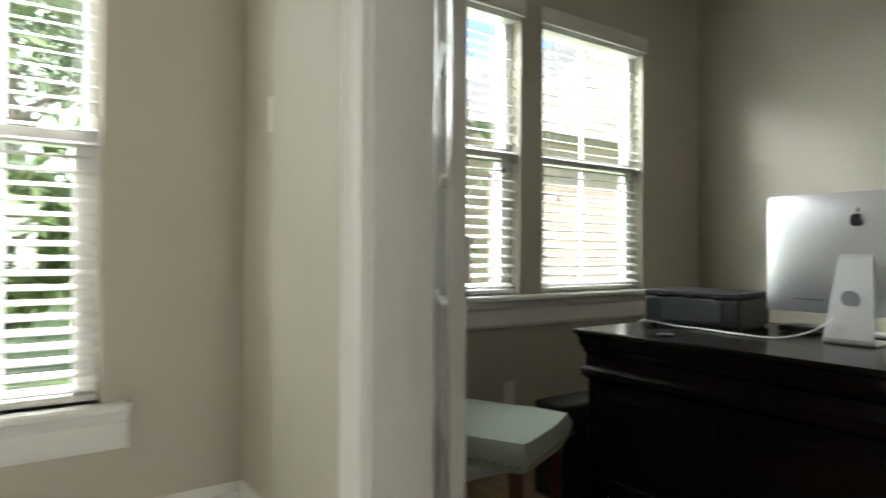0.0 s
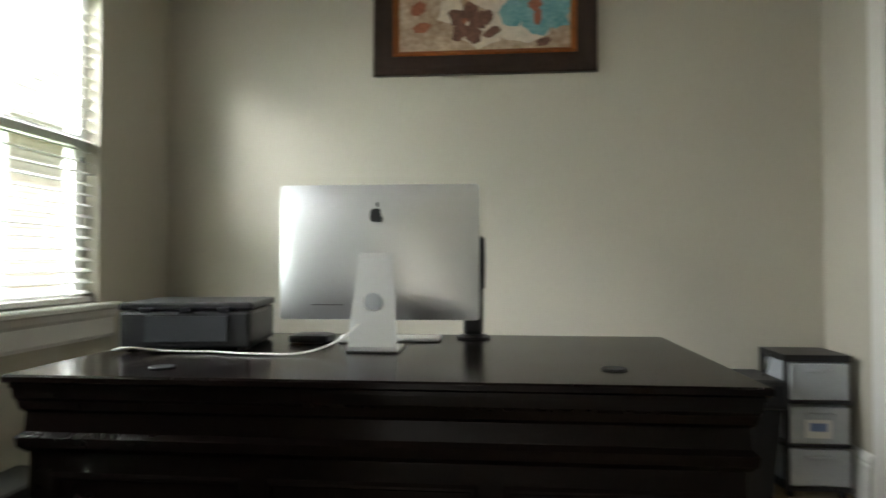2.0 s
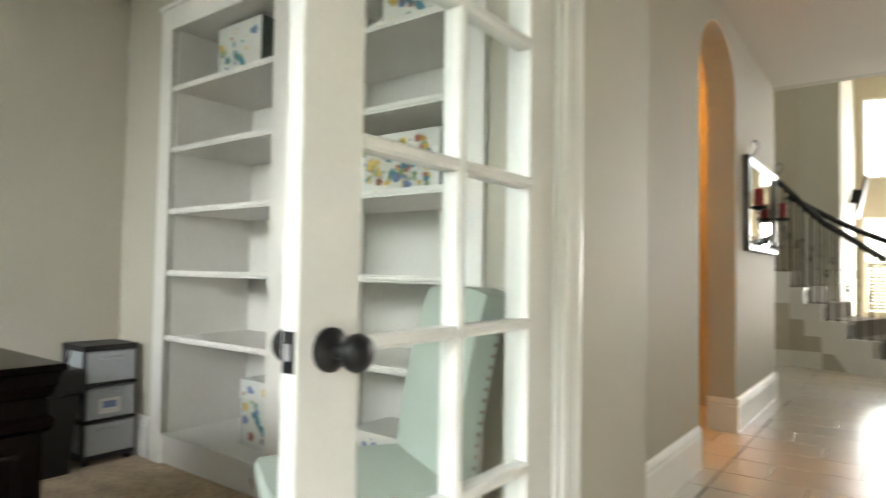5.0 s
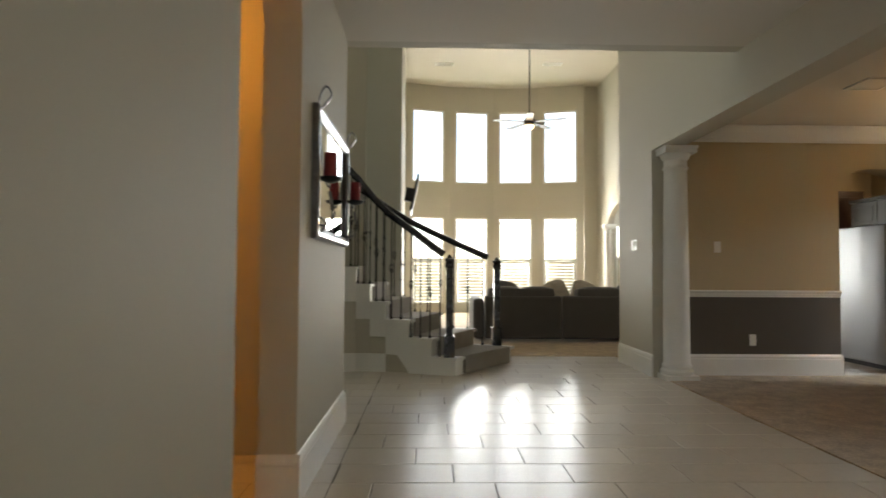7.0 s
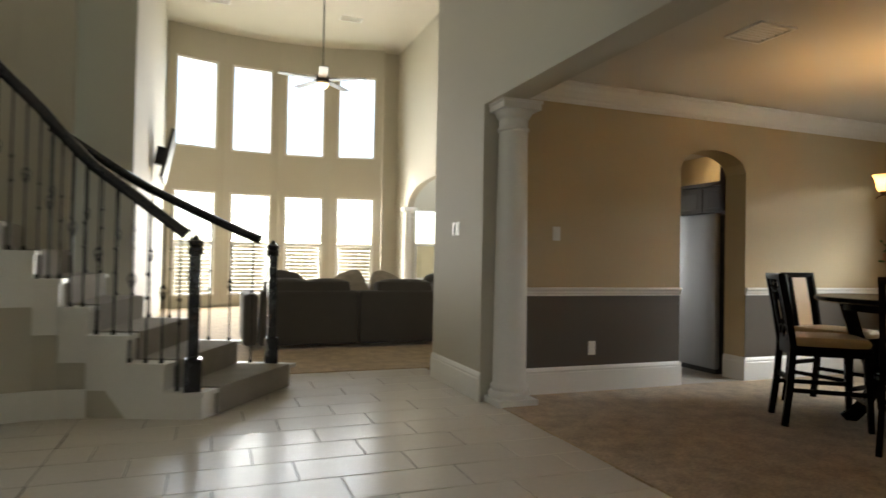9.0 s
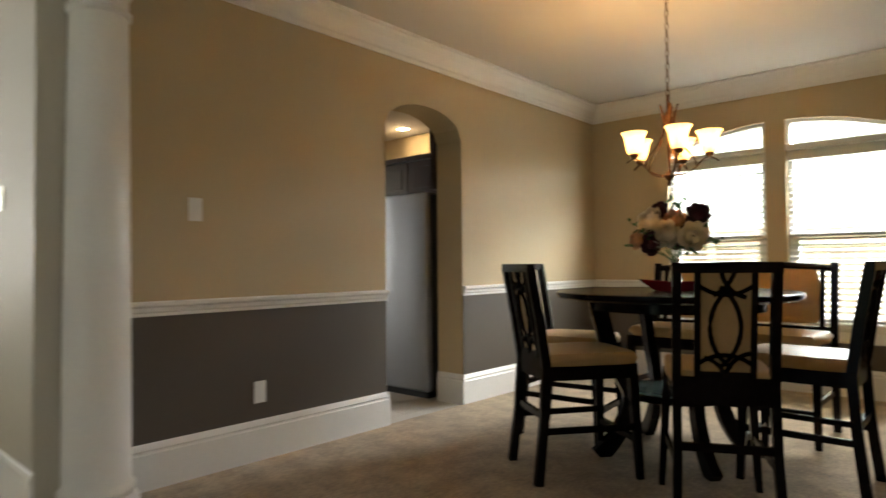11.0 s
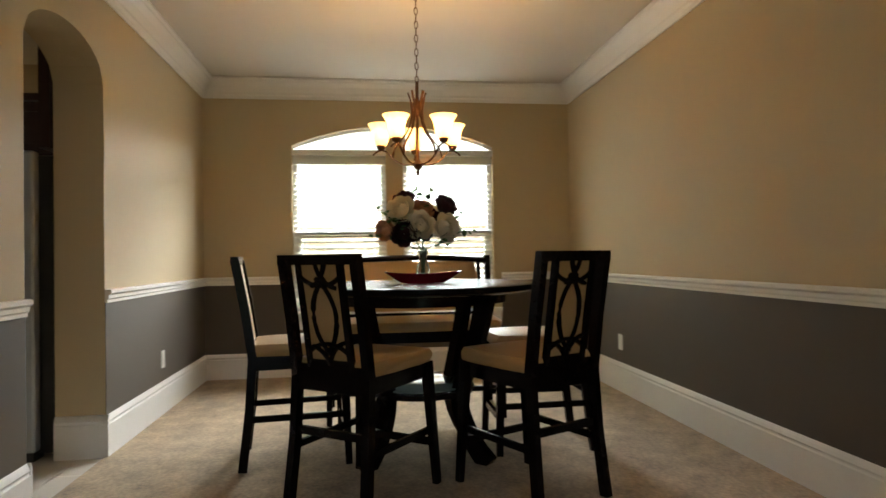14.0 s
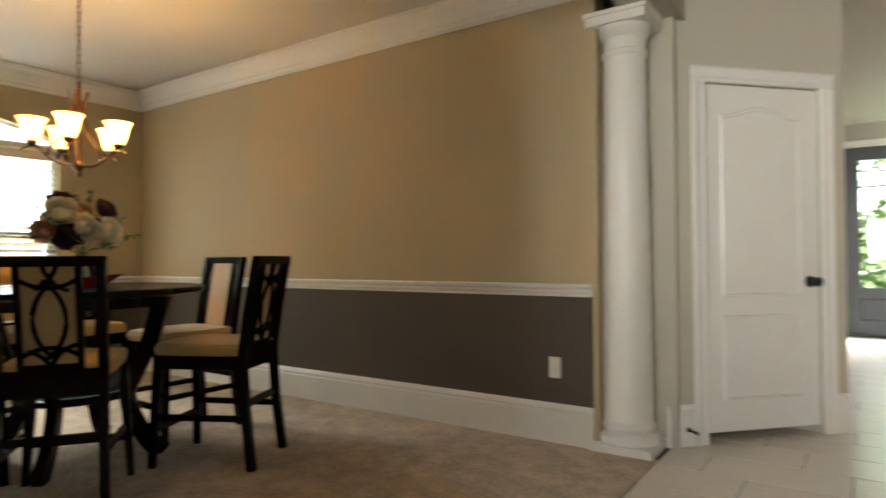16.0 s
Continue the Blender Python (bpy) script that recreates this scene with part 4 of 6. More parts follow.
for x, a, mt, lb in ((0.3, 24, PILLOW, "tan patterned throw pillow"), (-0.15, -20, PILLOW, "tan patterned throw pillow"), (-0.9, 15, SOFA, "dark throw pillow"), (1.1, -12, SOFA, "dark throw pillow"), (-1.25, -25, PILLOW, "tan patterned throw pillow")):
    tagged(part("throw_pillow", cushion(0.42, 0.14, 0.42, pose(-0.9 + x, -7.92, 0.72, 20, a, 0)), mt, smooth=True), lb + " on the sofa", "pillow", "sofa pillows")

# television on the living room wall
tv = thing("television", "black television tilted on the wall", "television", pose(1.66, -9.6, 2.45, 0, -12, 2))
part("screen", boxes((-0.03, 0.02, -0.55, 0.55, -0.33, 0.33), bevel=0.006), BLACK, tv)
part("bracket", boxes((0.02, 0.16, -0.1, 0.1, -0.12, 0.12)), IRON, tv)

# ceiling fan
fan = thing("ceiling_fan", "dark ceiling fan on a long rod with a warm light", "ceiling fan", pose(-0.60, -10.4, 0))
part("canopy", lathe(bmesh.new(), [(0.03, LZ - 0.1), (0.07, LZ - 0.04), (0.07, LZ)], None, 20), IRON, fan)
part("downrod", lathe(bmesh.new(), [(0.012, 4.140), (0.012, LZ - 0.08)], None, 10), IRON, fan)
part("motor", lathe(bmesh.new(), [(0.05, 3.970), (0.11, 4.000), (0.12, 4.060), (0.09, 4.120), (0.03, 4.160)], None, 24), IRON, fan, smooth=True)
GLOW = material("warm_glass", (0.9, 0.75, 0.5), 0.4, var=0.02, bump=0.0, emit=(1.0, 0.66, 0.3, 2.5))
part("light_bowl", lathe(bmesh.new(), [(0.0, 3.890), (0.05, 3.900), (0.085, 3.930), (0.095, 3.970)], None, 20), GLOW, fan, "lit amber glass bowl", smooth=True)
for i in range(5):
    a = radians(72 * i + 10)
    bm = boxes((0.1, 0.74, -0.07, 0.07, 4.035, 4.045), bevel=0.002)
    bmesh.ops.transform(bm, matrix=Matrix.Rotation(a, 4, "Z"), verts=bm.verts)
    part("blade", bm, IRON, fan)


def vent(x, y, z, ax, ay, label="white ceiling air vent"):
    v = thing("air_vent", label, "air vent", pose(x, y, z))
    part("frame", solid(-ax, ax, -ay, ay, -0.012, 0.0, [(-ax + 0.025, ax - 0.025, -ay + 0.025, ay - 0.025, -1, 1)]), WHITE, v)
    n = 7
    for i in range(n):
        y0 = -ay + 0.03 + (2 * ay - 0.06) * (i + 0.5) / n
        bm = boxes((-ax + 0.02, ax - 0.02, -0.006, 0.006, -0.0015, 0.0015))
        bmesh.ops.transform(bm, matrix=Matrix.Translation((0, y0, -0.006)) @ Matrix.Rotation(radians(35), 4, "X"), verts=bm.verts)
        part("slat", bm, WHITE, v)


vent(1.05, -12.4, LZ, 0.22, 0.11)
vent(-1.45, -12.3, LZ, 0.22, 0.11)
vent(-2.21, -3.15, DZ, 0.15, 0.15)

# kitchen behind the dining room arch
structure(part("wall_kitchen", boxes((DX0 - 1.08, -2.6, -8.2, -8.06, 0, 2.7), (DX0 - T, DX0, -8.2, DY0 - 0.25, 0, 2.7), (-2.6, -2.44, -5.63, DY0 - 0.25, 0, 2.7)), PAINT_D), "tan kitchen wall", "wall")
structure(part("ceiling_kitchen", boxes((DX0 - T, -2.6, -8.2, DY0 - 0.25, 2.7, 2.8)), CEIL), "tan-lit kitchen ceiling", "ceiling")
DARKCAB = material("dark_cabinet", (0.035, 0.014, 0.008), 0.3, var=0.4, scale=4, fine=40, bump=0.05, stretch=(8, 8, 1))
fr = thing("refrigerator", "stainless steel refrigerator beside the kitchen doorway", "refrigerator", pose(-3.69, -4.985, 0))
# body reaches past the door; its black edge stands for the shaded wall gap
part("body", boxes((-0.72, -0.05, -0.92, 0.055, 0.03, 1.60)), BLACK, fr, "black refrigerator body, widened over the shaded gap to the wall")
part("door", boxes((-0.045, 0.02, -0.92, -0.004, 0.05, 1.62), bevel=0.014), STEEL, fr)
part("foot", boxes((-0.1, 0.0, -0.9, -0.02, 0.0, 0.05)), BLACK, fr)
cab = thing("wall_cabinet", "dark wooden kitchen cabinet above the refrigerator", "cabinet", pose(-3.95, -4.985, 1.64))
part("body", boxes((-0.5, 0, -0.92, 0.0, 0, 0.30), (-0.5, 0.24, 0.002, 0.06, 0.0, 0.8), (-0.5, 0.04, -0.93, 0.0, 0.30, 0.34)), DARKCAB, cab)
for y0, y1 in ((-0.46, -0.006), (-0.91, -0.47)):
    d = part("door", boxes((0.002, 0.022, y0, y1, 0.01, 0.29), bevel=0.003), DARKCAB, cab)
    part("panel", boxes((0.022, 0.03, y0 + 0.06, y1 - 0.06, 0.06, 0.24), bevel=0.006), DARKCAB, d)
cab2 = thing("wall_cabinet", "dark wooden kitchen wall cabinets with glass doors", "cabinet", pose(-4.5, -8.04, 1.4))
part("body", boxes((-0.9, 1.88, 0, 0.33, 0, 0.95)), DARKCAB, cab2)
for i in range(4):
    d = part("door", boxes((-0.88 + 0.69 * i, -0.22 + 0.69 * i, 0.332, 0.352, 0.02, 0.93), bevel=0.003), DARKCAB, cab2)
    part("panel", boxes((-0.8 + 0.69 * i, -0.3 + 0.69 * i, 0.352, 0.36, 0.1, 0.85), bevel=0.006), DARKCAB, d)


def downlight(x, y, z, label="round recessed ceiling light"):
    d = thing("recessed_light", label, "ceiling light", pose(x, y, z), "recessed lights")
    part("trim_ring", lathe(bmesh.new(), [(0.062, -0.001), (0.062, -0.006), (0.085, -0.008), (0.09, -0.001)], None, 28), WHITE, d)
    part("lens", lathe(bmesh.new(), [(0.0, -0.004), (0.061, -0.004)], None, 28), LAMPGLOW, d, "glowing lamp face")


LAMPGLOW = material("lamp_face", (0.9, 0.85, 0.75), 0.5, var=0.0, bump=0.0, emit=(1.0, 0.80, 0.52, 14.0))
downlight(-5.4, -7.0, 2.7)
downlight(2.9, 3.2, SZ)
downlight(3.1, -1.5, 2.75)

# ---- study ----
# built-in bookcase
bc = thing("bookcase", "white built-in bookcase, mostly empty, recessed in the wall", "bookcase")
by0, by1, bz = 1.09, SY0, 2.37
part("back", boxes((CASE[0], CASE[1], by0 - 0.02, by0, 0.03, bz)), SHELF, bc)
for x0, x1 in ((CASE[0], CASE[0] + 0.02), (CASE[1] - 0.02, CASE[1]), (3.275, 3.295)):
    part("side_panel", boxes((x0, x1, by0, by1 - 0.02, 0.13, bz)), SHELF, bc)
part("top", boxes((CASE[0], CASE[1], by0, by1, bz - 0.02, bz)), SHELF, bc)
for x0, x1, z0, z1 in ((CASE[0] - 0.085, CASE[0] + 0.02, 0.0, bz + 0.09), (CASE[1] - 0.02, CASE[1] + 0.085, 0.0, bz + 0.09), (3.21, 3.36, 0.16, bz - 0.02)):
    part("face_post", boxes((x0, x1, by1 + 0.001, by1 + 0.022, z0, z1), bevel=0.002), SHELF, bc)
part("face_head", boxes((CASE[0] + 0.02, CASE[1] - 0.02, by1 + 0.001, by1 + 0.022, bz - 0.03, bz + 0.09), bevel=0.002), SHELF, bc)
part("crown", boxes((CASE[0] - 0.095, CASE[1] + 0.095, by1 + 0.001, by1 + 0.035, bz + 0.09, bz + 0.115), bevel=0.004), SHELF, bc)
part("toe_board", boxes((CASE[0] + 0.02, CASE[1] - 0.02, by1 - 0.015, by1 + 0.008, 0.012, 0.15)), SHELF, bc)
part("bottom_shelf", boxes((CASE[0], CASE[1], by0, by1 + 0.012, 0.135, 0.16), bevel=0.003), SHELF, bc)
NOSE = [(-0.02, -0.015), (0.0, -0.015), (0.004, -0.012), (0.004, -0.006), (0.008, -0.004), (0.008, 0.004), (0.004, 0.007), (0.004, 0.012), (0.0, 0.015), (-0.02, 0.015)]
for z in (0.668, 1.016, 1.35, 1.685, 2.02):
    for x0, x1 in ((CASE[0] + 0.02, 3.275), (3.295, CASE[1] - 0.02)):
        sh = part("shelf", boxes((x0, x1, by0, by1 - 0.02, z - 0.012, z + 0.01)), SHELF, bc)
        xa, xb = (x0, 3.21) if x0 < 3 else (3.36, x1)
        part("nosing", prism(bmesh.new(), NOSE, axes((xa, by1, z), (0, 1, 0), (0, 0, 1)), xb - xa), SHELF, sh)

# patterned boxes on the shelves
TEALP = material("print_teal", (0.09, 0.26, 0.33), 0.5, var=0.3, scale=30, fine=90, bump=0.0)
BLUEP = material("print_blue", (0.18, 0.24, 0.46), 0.5, var=0.3, scale=30, fine=90, bump=0.0)
REDP = material("print_red", (0.42, 0.15, 0.10), 0.5, var=0.3, scale=30, fine=90, bump=0.0)
YELP = material("print_yellow", (0.68, 0.50, 0.14), 0.5, var=0.3, scale=30, fine=90, bump=0.0)
GRNP = material("print_green", (0.27, 0.36, 0.17), 0.5, var=0.4, scale=30, fine=90, bump=0.0)
BOXW = material("box_paper", (0.66, 0.70, 0.68), 0.55, var=0.08, scale=9, fine=70, bump=0.02, tint=(0.74, 0.72, 0.64))
BOXD = material("box_side", (0.13, 0.17, 0.14), 0.55, var=0.5, scale=14, fine=70, bump=0.02)


def blot(cx, cy, r, seed, z=0.0, stretch=1.0, turn=0.0, bm=None):
    """A flat uneven printed shape in the x-y plane."""
    bm = bm or bmesh.new()
    rnd = random.Random(seed)
    vs = []
    for i in range(14):
        a = 2 * math.pi * i / 14
        q = r * rnd.uniform(0.75, 1.15)
        u, v = q * math.cos(a) * stretch, q * math.sin(a)
        vs.append(bm.verts.new((cx + u * math.cos(turn) - v * math.sin(turn), cy + u * math.sin(turn) + v * math.cos(turn), z)))
    bm.faces.new(vs)
    return bm


def print_box(x0, x1, y0, y1, z0, z1, label, busy, turn=0):
    cx, cy = (x0 + x1) / 2, (y0 + y1) / 2
    w, d, h = x1 - x0, y1 - y0, z1 - z0
    b = thing("storage_box", label, "box", pose(cx, cy, z0, 0, 0, turn), "decorative boxes")
    part("carton", boxes((-w / 2, w / 2, -d / 2, d / 2, 0, h * 0.72), bevel=0.003), BOXW, b)
    part("lid", boxes((-w / 2 - 0.003, w / 2 + 0.003, -d / 2 - 0.003, d / 2 + 0.003, h * 0.7, h), bevel=0.003), BOXW, b)
    m = Matrix.Translation((0, d / 2 + 0.0042, 0)) @ axes((0, 0, 0), (-1, 0, 0), (0, 0, 1))
    rnd = random.Random(busy)
    for k in range(busy * 4):
        mt = rnd.choice((YELP, YELP, TEALP, REDP, GRNP, BLUEP, GRNP))
        bm = bmesh.new()
        r = rnd.uniform(0.02, 0.075) * min(w, h)
        cx2, cy2 = rnd.uniform(-0.42, 0.42) * w, rnd.uniform(0.12, 0.88) * h
        for j in range(5):
            a = 2 * math.pi * j / 5
            blot(cx2 + r * 0.6 * math.cos(a), cy2 + r * 0.6 * math.sin(a), r * 0.55, k * 7 + j, 0.0004 * (k % 7), 1.3, a, bm)
        bmesh.ops.transform(bm, matrix=m, verts=bm.verts)
        part("printed_flower", bm, mt, b)
    if busy < 8:
        bm = bmesh.new()
        blot(-w * 0.06, h * 0.42, h * 0.1, 3, 0.003, 0.6, 0.3, bm)
        blot(-w * 0.1, h * 0.62, h * 0.08, 4, 0.0032, 0.4, 0.2, bm)
        blot(w * 0.1, h * 0.26, h * 0.13, 5, 0.0034, 0.5, 0.9, bm)
        bmesh.ops.transform(bm, matrix=m, verts=bm.verts)
        part("printed_bird", bm, TEALP, b)
    part("side_print", boxes((w / 2 + 0.003, w / 2 + 0.0045, -d / 2, d / 2, 0, h)), BOXD, b)
    part("side_print", boxes((-w / 2 - 0.0045, -w / 2 - 0.003, -d / 2, d / 2, 0, h)), BOXD, b)
    return b


print_box(3.62, 3.98, 1.25, 1.50, 2.032, 2.32, "pale box printed with a teal bird, on a top shelf", 4)
print_box(2.49, 2.93, 1.22, 1.50, 1.362, 1.61, "wide box printed with yellow flowers, on a shelf", 22)
print_box(3.43, 3.76, 1.20, 1.46, 0.162, 0.49, "pale box printed with a teal bird, on the bottom shelf", 5)
print_box(2.68, 2.98, 1.20, 1.46, 0.162, 0.37, "pale box with red prints, on the bottom shelf", 6)
print_box(2.45, 2.80, 1.25, 1.50, 2.032, 2.30, "pale printed box on a top shelf", 7)

# desk
desk = thing("desk", "large dark espresso wooden executive desk", "desk")
dx0, dx1, dy0, dy1 = 3.045, 3.985, 2.565, 4.405
TOP_P = [(0.012, 0.725), (0.012, 0.735), (0.0, 0.742), (0.0, 0.755), (0.006, 0.76)]


def stepped(x0, x1, y0, y1, prof):
    bm, rings = bmesh.new(), []
    for d, z in prof:
        rings.append([bm.verts.new(p) for p in ((x0 + d, y0 + d, z), (x1 - d, y0 + d, z), (x1 - d, y1 - d, z), (x0 + d, y1 - d, z))])
    for p, q in zip(rings, rings[1:]):
        for i in range(4):
            bm.faces.new((p[i], p[(i + 1) % 4], q[(i + 1) % 4], q[i]))
    bm.faces.new(rings[0][::-1])
    bm.faces.new(rings[-1])
    return bm


dtop = part("top", stepped(dx0, dx1, dy0, dy1, TOP_P), WOOD, desk)
part("frieze", stepped(dx0, dx1, dy0, dy1, [(0.04, 0.56), (0.025, 0.575), (0.022, 0.60), (0.035, 0.612), (0.038, 0.66), (0.028, 0.67), (0.024, 0.69), (0.018, 0.7), (0.016, 0.725)]), WOOD, desk)
part("body", boxes((dx0 + 0.045, dx1 - 0.045, dy0 + 0.045, dy1 - 0.045, 0.08, 0.56)), WOOD, desk)
part("base_moulding", stepped(dx0, dx1, dy0, dy1, [(0.02, 0.0), (0.02, 0.07), (0.032, 0.085), (0.04, 0.1), (0.046, 0.11)]), WOOD, desk)
for a, b in ((dy0 + 0.1, dy0 + 0.60), (dy0 + 0.66, dy1 - 0.66), (dy1 - 0.60, dy1 - 0.1)):
    bm = panel_ring([(a, 0.16), (b, 0.16), (b, 0.51), (a, 0.51)], 0.03, 0.001, 0.005)
    bmesh.ops.transform(bm, matrix=axes((dx0 + 0.044, 0, 0), (0, 1, 0), (0, 0, 1)) @ Matrix.Diagonal((1, 1, -1, 1)), verts=bm.verts)
    part("front_panel", bm, WOOD, desk)
for y in (2.876, 4.058):
    gx = 3.25 if y < 3 else 3.176
    part("grommet", lathe(bmesh.new(), [(0.024, 0.761), (0.024, 0.7605), (0.031, 0.7605), (0.033, 0.763), (0.031, 0.765), (0.024, 0.764)], pose(gx, y, 0), 28), BLACK, desk, "black cable grommet")
    # flat black disc paints the dark inside the grommet; the desktop is uncut
    part("grommet_dark_disc", lathe(bmesh.new(), [(0, 0.7612), (0.0245, 0.7612)], pose(gx, y, 0), 24), BLACK, desk, "black disc drawn as the dark of the cable hole")

# all-in-one computer seen from the back
pc = thing("computer", "silver aluminium all-in-one computer seen from behind, on the desk", "computer", pose(3.585, 3.56, 0.76, 0, 0, 0.5))
bm = bmesh.new()
NY, NZ, W2, H0, H1 = 28, 20, 0.325, 0.093, 0.529


rows = []
for j in range(NZ + 1):
    row = []
    for i in range(NY + 1):
        u, v = 2 * i / NY - 1, 2 * j / NZ - 1
        bulge = (1 - abs(u) ** 2.2) * (1 - abs(v) ** 2.2)
        row.append(bm.verts.new((-0.006 - 0.036 * bulge ** 0.75, u * W2, H0 + (H1 - H0) * (v + 1) / 2)))
    rows.append(row)
front = []
for row in rows:
    front.append([bm.verts.new((0.004, v.co.y, v.co.z)) for v in row])
for j in range(NZ):
    for i in range(NY):
        bm.faces.new((rows[j][i], rows[j][i + 1], rows[j + 1][i + 1], rows[j + 1][i]))
        bm.faces.new((front[j][i], front[j + 1][i], front[j + 1][i + 1], front[j][i + 1]))
for i in range(NY):
    bm.faces.new((rows[0][i], front[0][i], front[0][i + 1], rows[0][i + 1]))
    bm.faces.new((rows[NZ][i], rows[NZ][i + 1], front[NZ][i + 1], front[NZ][i]))
for j in range(NZ):
    bm.faces.new((rows[j][0], rows[j + 1][0], front[j + 1][0], front[j][0]))
    bm.faces.new((rows[j][NY], front[j][NY], front[j + 1][NY], rows[j + 1][NY]))
bmesh.ops.recalc_face_normals(bm, faces=bm.faces)
es = [e for e in bm.edges if e.is_manifold and len({round(v.co.y, 4) for v in e.verts}) == 1 and len({round(v.co.z, 4) for v in e.verts}) == 1 and abs(abs(e.verts[0].co.y) - W2) < 1e-4 and min(abs(e.verts[0].co.z - H0), abs(e.verts[0].co.z - H1)) < 1e-4]
bmesh.ops.bevel(bm, geom=es, offset=0.012, segments=4, profile=0.5, affect="EDGES")
part("housing", bm, ALU, pc, smooth=True)
part("screen", boxes((0.0045, 0.006, -0.318, 0.318, 0.16, 0.523)), BLACK, pc, "black glass screen")
# stand: a bent tapering sheet
bm = bmesh.new()
path = [(-0.036, 0.315, 0.052), (-0.052, 0.295, 0.053), (-0.112, 0.02, 0.078), (-0.112, 0.006, 0.08), (-0.104, 0.0, 0.08), (0.075, 0.0, 0.08)]
lft, rgt = [], []
for i, (x, z, hw) in enumerate(path):
    p, q = path[max(i - 1, 0)], path[min(i + 1, len(path) - 1)]
    d = Vector((q[0] - p[0], q[1] - p[1])).normalized()
    nx, nz = d.y * 0.006, -d.x * 0.006
    lft.append([bm.verts.new((x, hw, z)), bm.verts.new((x - nx, hw, z - nz))])
    rgt.append([bm.verts.new((x, -hw, z)), bm.verts.new((x - nx, -hw, z - nz))])
for i in range(len(path) - 1):
    for a, b in ((lft, rgt),):
        bm.faces.new((a[i][0], a[i + 1][0], b[i + 1][0], b[i][0]))
        bm.faces.new((a[i][1], b[i][1], b[i + 1][1], a[i + 1][1]))
        bm.faces.new((a[i][0], a[i][1], a[i + 1][1], a[i + 1][0]))
        bm.faces.new((b[i][0], b[i + 1][0], b[i + 1][1], b[i][1]))
for i in (0, -1):
    bm.faces.new((lft[i][0], rgt[i][0], rgt[i][1], lft[i][1]))
st = part("stand", bm, ALU, pc)
ins = lathe(bmesh.new(), [(0.0, 0.0), (0.028, 0.0), (0.030, 0.0015)], Matrix.Translation((-0.0915, 0, 0.1555)) @ Matrix.Rotation(radians(-90 - 12.3), 4, "Y"), 28)
part("cable_port", ins, material("port_grey", (0.34, 0.35, 0.37), 0.6, var=0.05, bump=0.0), st, "round grey cable opening")
# plain emblem
bm = bmesh.new()
em = []
for i in range(28):
    a = 2 * math.pi * i / 28
    r = 0.023 * (1 - 0.12 * math.cos(2 * a) ** 2) * (0.72 if -0.45 < a - 0.25 < 0.45 else 1)
    em.append(bm.verts.new((-0.0452, r * math.cos(a) * -1, 0.428 + r * 1.05 * math.sin(a) - 0.003 * abs(math.cos(a)))))
bm.faces.new(em)
lf = [bm.verts.new((-0.0438, 0.004 * math.sin(q) - 0.004, 0.461 + 0.009 * math.cos(q))) for q in [2 * math.pi * i / 10 for i in range(10)]]
bm.faces.new(lf)
part("emblem", bm, BLACK, pc, "plain black round emblem")
part("port_row", boxes((-0.0255, -0.021, 0.11, 0.215, 0.1405, 0.1425)), BLACK, pc)
# white power cable
bm = tube(bmesh.new(), smooth_path([(3.47, 3.60, 0.85), (3.44, 3.66, 0.80), (3.41, 3.76, 0.768), (3.40, 3.90, 0.766), (3.43, 4.05, 0.766), (3.42, 4.18, 0.768), (3.36, 4.27, 0.785), (3.37, 4.32, 0.775), (3.45, 4.33, 0.768), (3.52, 4.22, 0.768), (3.50, 4.06, 0.79)]), 0.0033, 6)
tagged(part("power_cable", bm, WHITE, smooth=True), "white power cable lying on the desk", "cable")
# keyboard and mouse behind the computer
kb = thing("keyboard", "slim white keyboard on the desk behind the computer", "keyboard", pose(3.80, 3.52, 0.76))
part("case", boxes((-0.057, 0.057, -0.14, 0.14, 0.002, 0.012), bevel=0.003), ALU, kb)
bm = bmesh.new()
for r in range(5):
    for c in range(14):
        box(bm, -0.05 + 0.02 * r, -0.034 + 0.02 * r, -0.135 + 0.0193 * c, -0.119 + 0.0193 * c, 0.012, 0.0145)
part("keys", bm, WHITE, kb)
mo = thing("mouse_pad", "dark folded cloth on the desk", "cloth", pose(3.72, 3.82, 0.76))
part("cloth", cushion(0.11, 0.14, 0.035, pose(0, 0, 0.016)), BLACK, mo, smooth=True)
tagged(part("computer_mouse", lathe(bmesh.new(), [(0.02, 0.0), (0.03, 0.004), (0.03, 0.014), (0.02, 0.024), (0, 0.028)], pose(3.74, 3.70, 0.76) @ Matrix.Diagonal((1.7, 1, 1, 1)), 20), WHITE, smooth=True), "white computer mouse on the desk", "mouse")
# black tower wrapped in film
tw = thing("speaker", "black tower speaker wrapped in thin plastic film, on the desk", "speaker", pose(3.88, 3.265, 0.76))
part("foot", lathe(bmesh.new(), [(0.06, 0.0), (0.062, 0.008), (0.04, 0.016)], None, 24), BLACK, tw)
part("body", boxes((-0.05, 0.05, -0.035, 0.035, 0.016, 0.36), bevel=0.014), BLACK, tw)
bm = cushion(0.12, 0.09, 0.2, pose(0, 0, 0.275), 0.1)
part("film", bm, material("film", (0.02, 0.02, 0.022), 0.15, var=0.3, scale=20, fine=60, bump=0.5), tw, smooth=True)

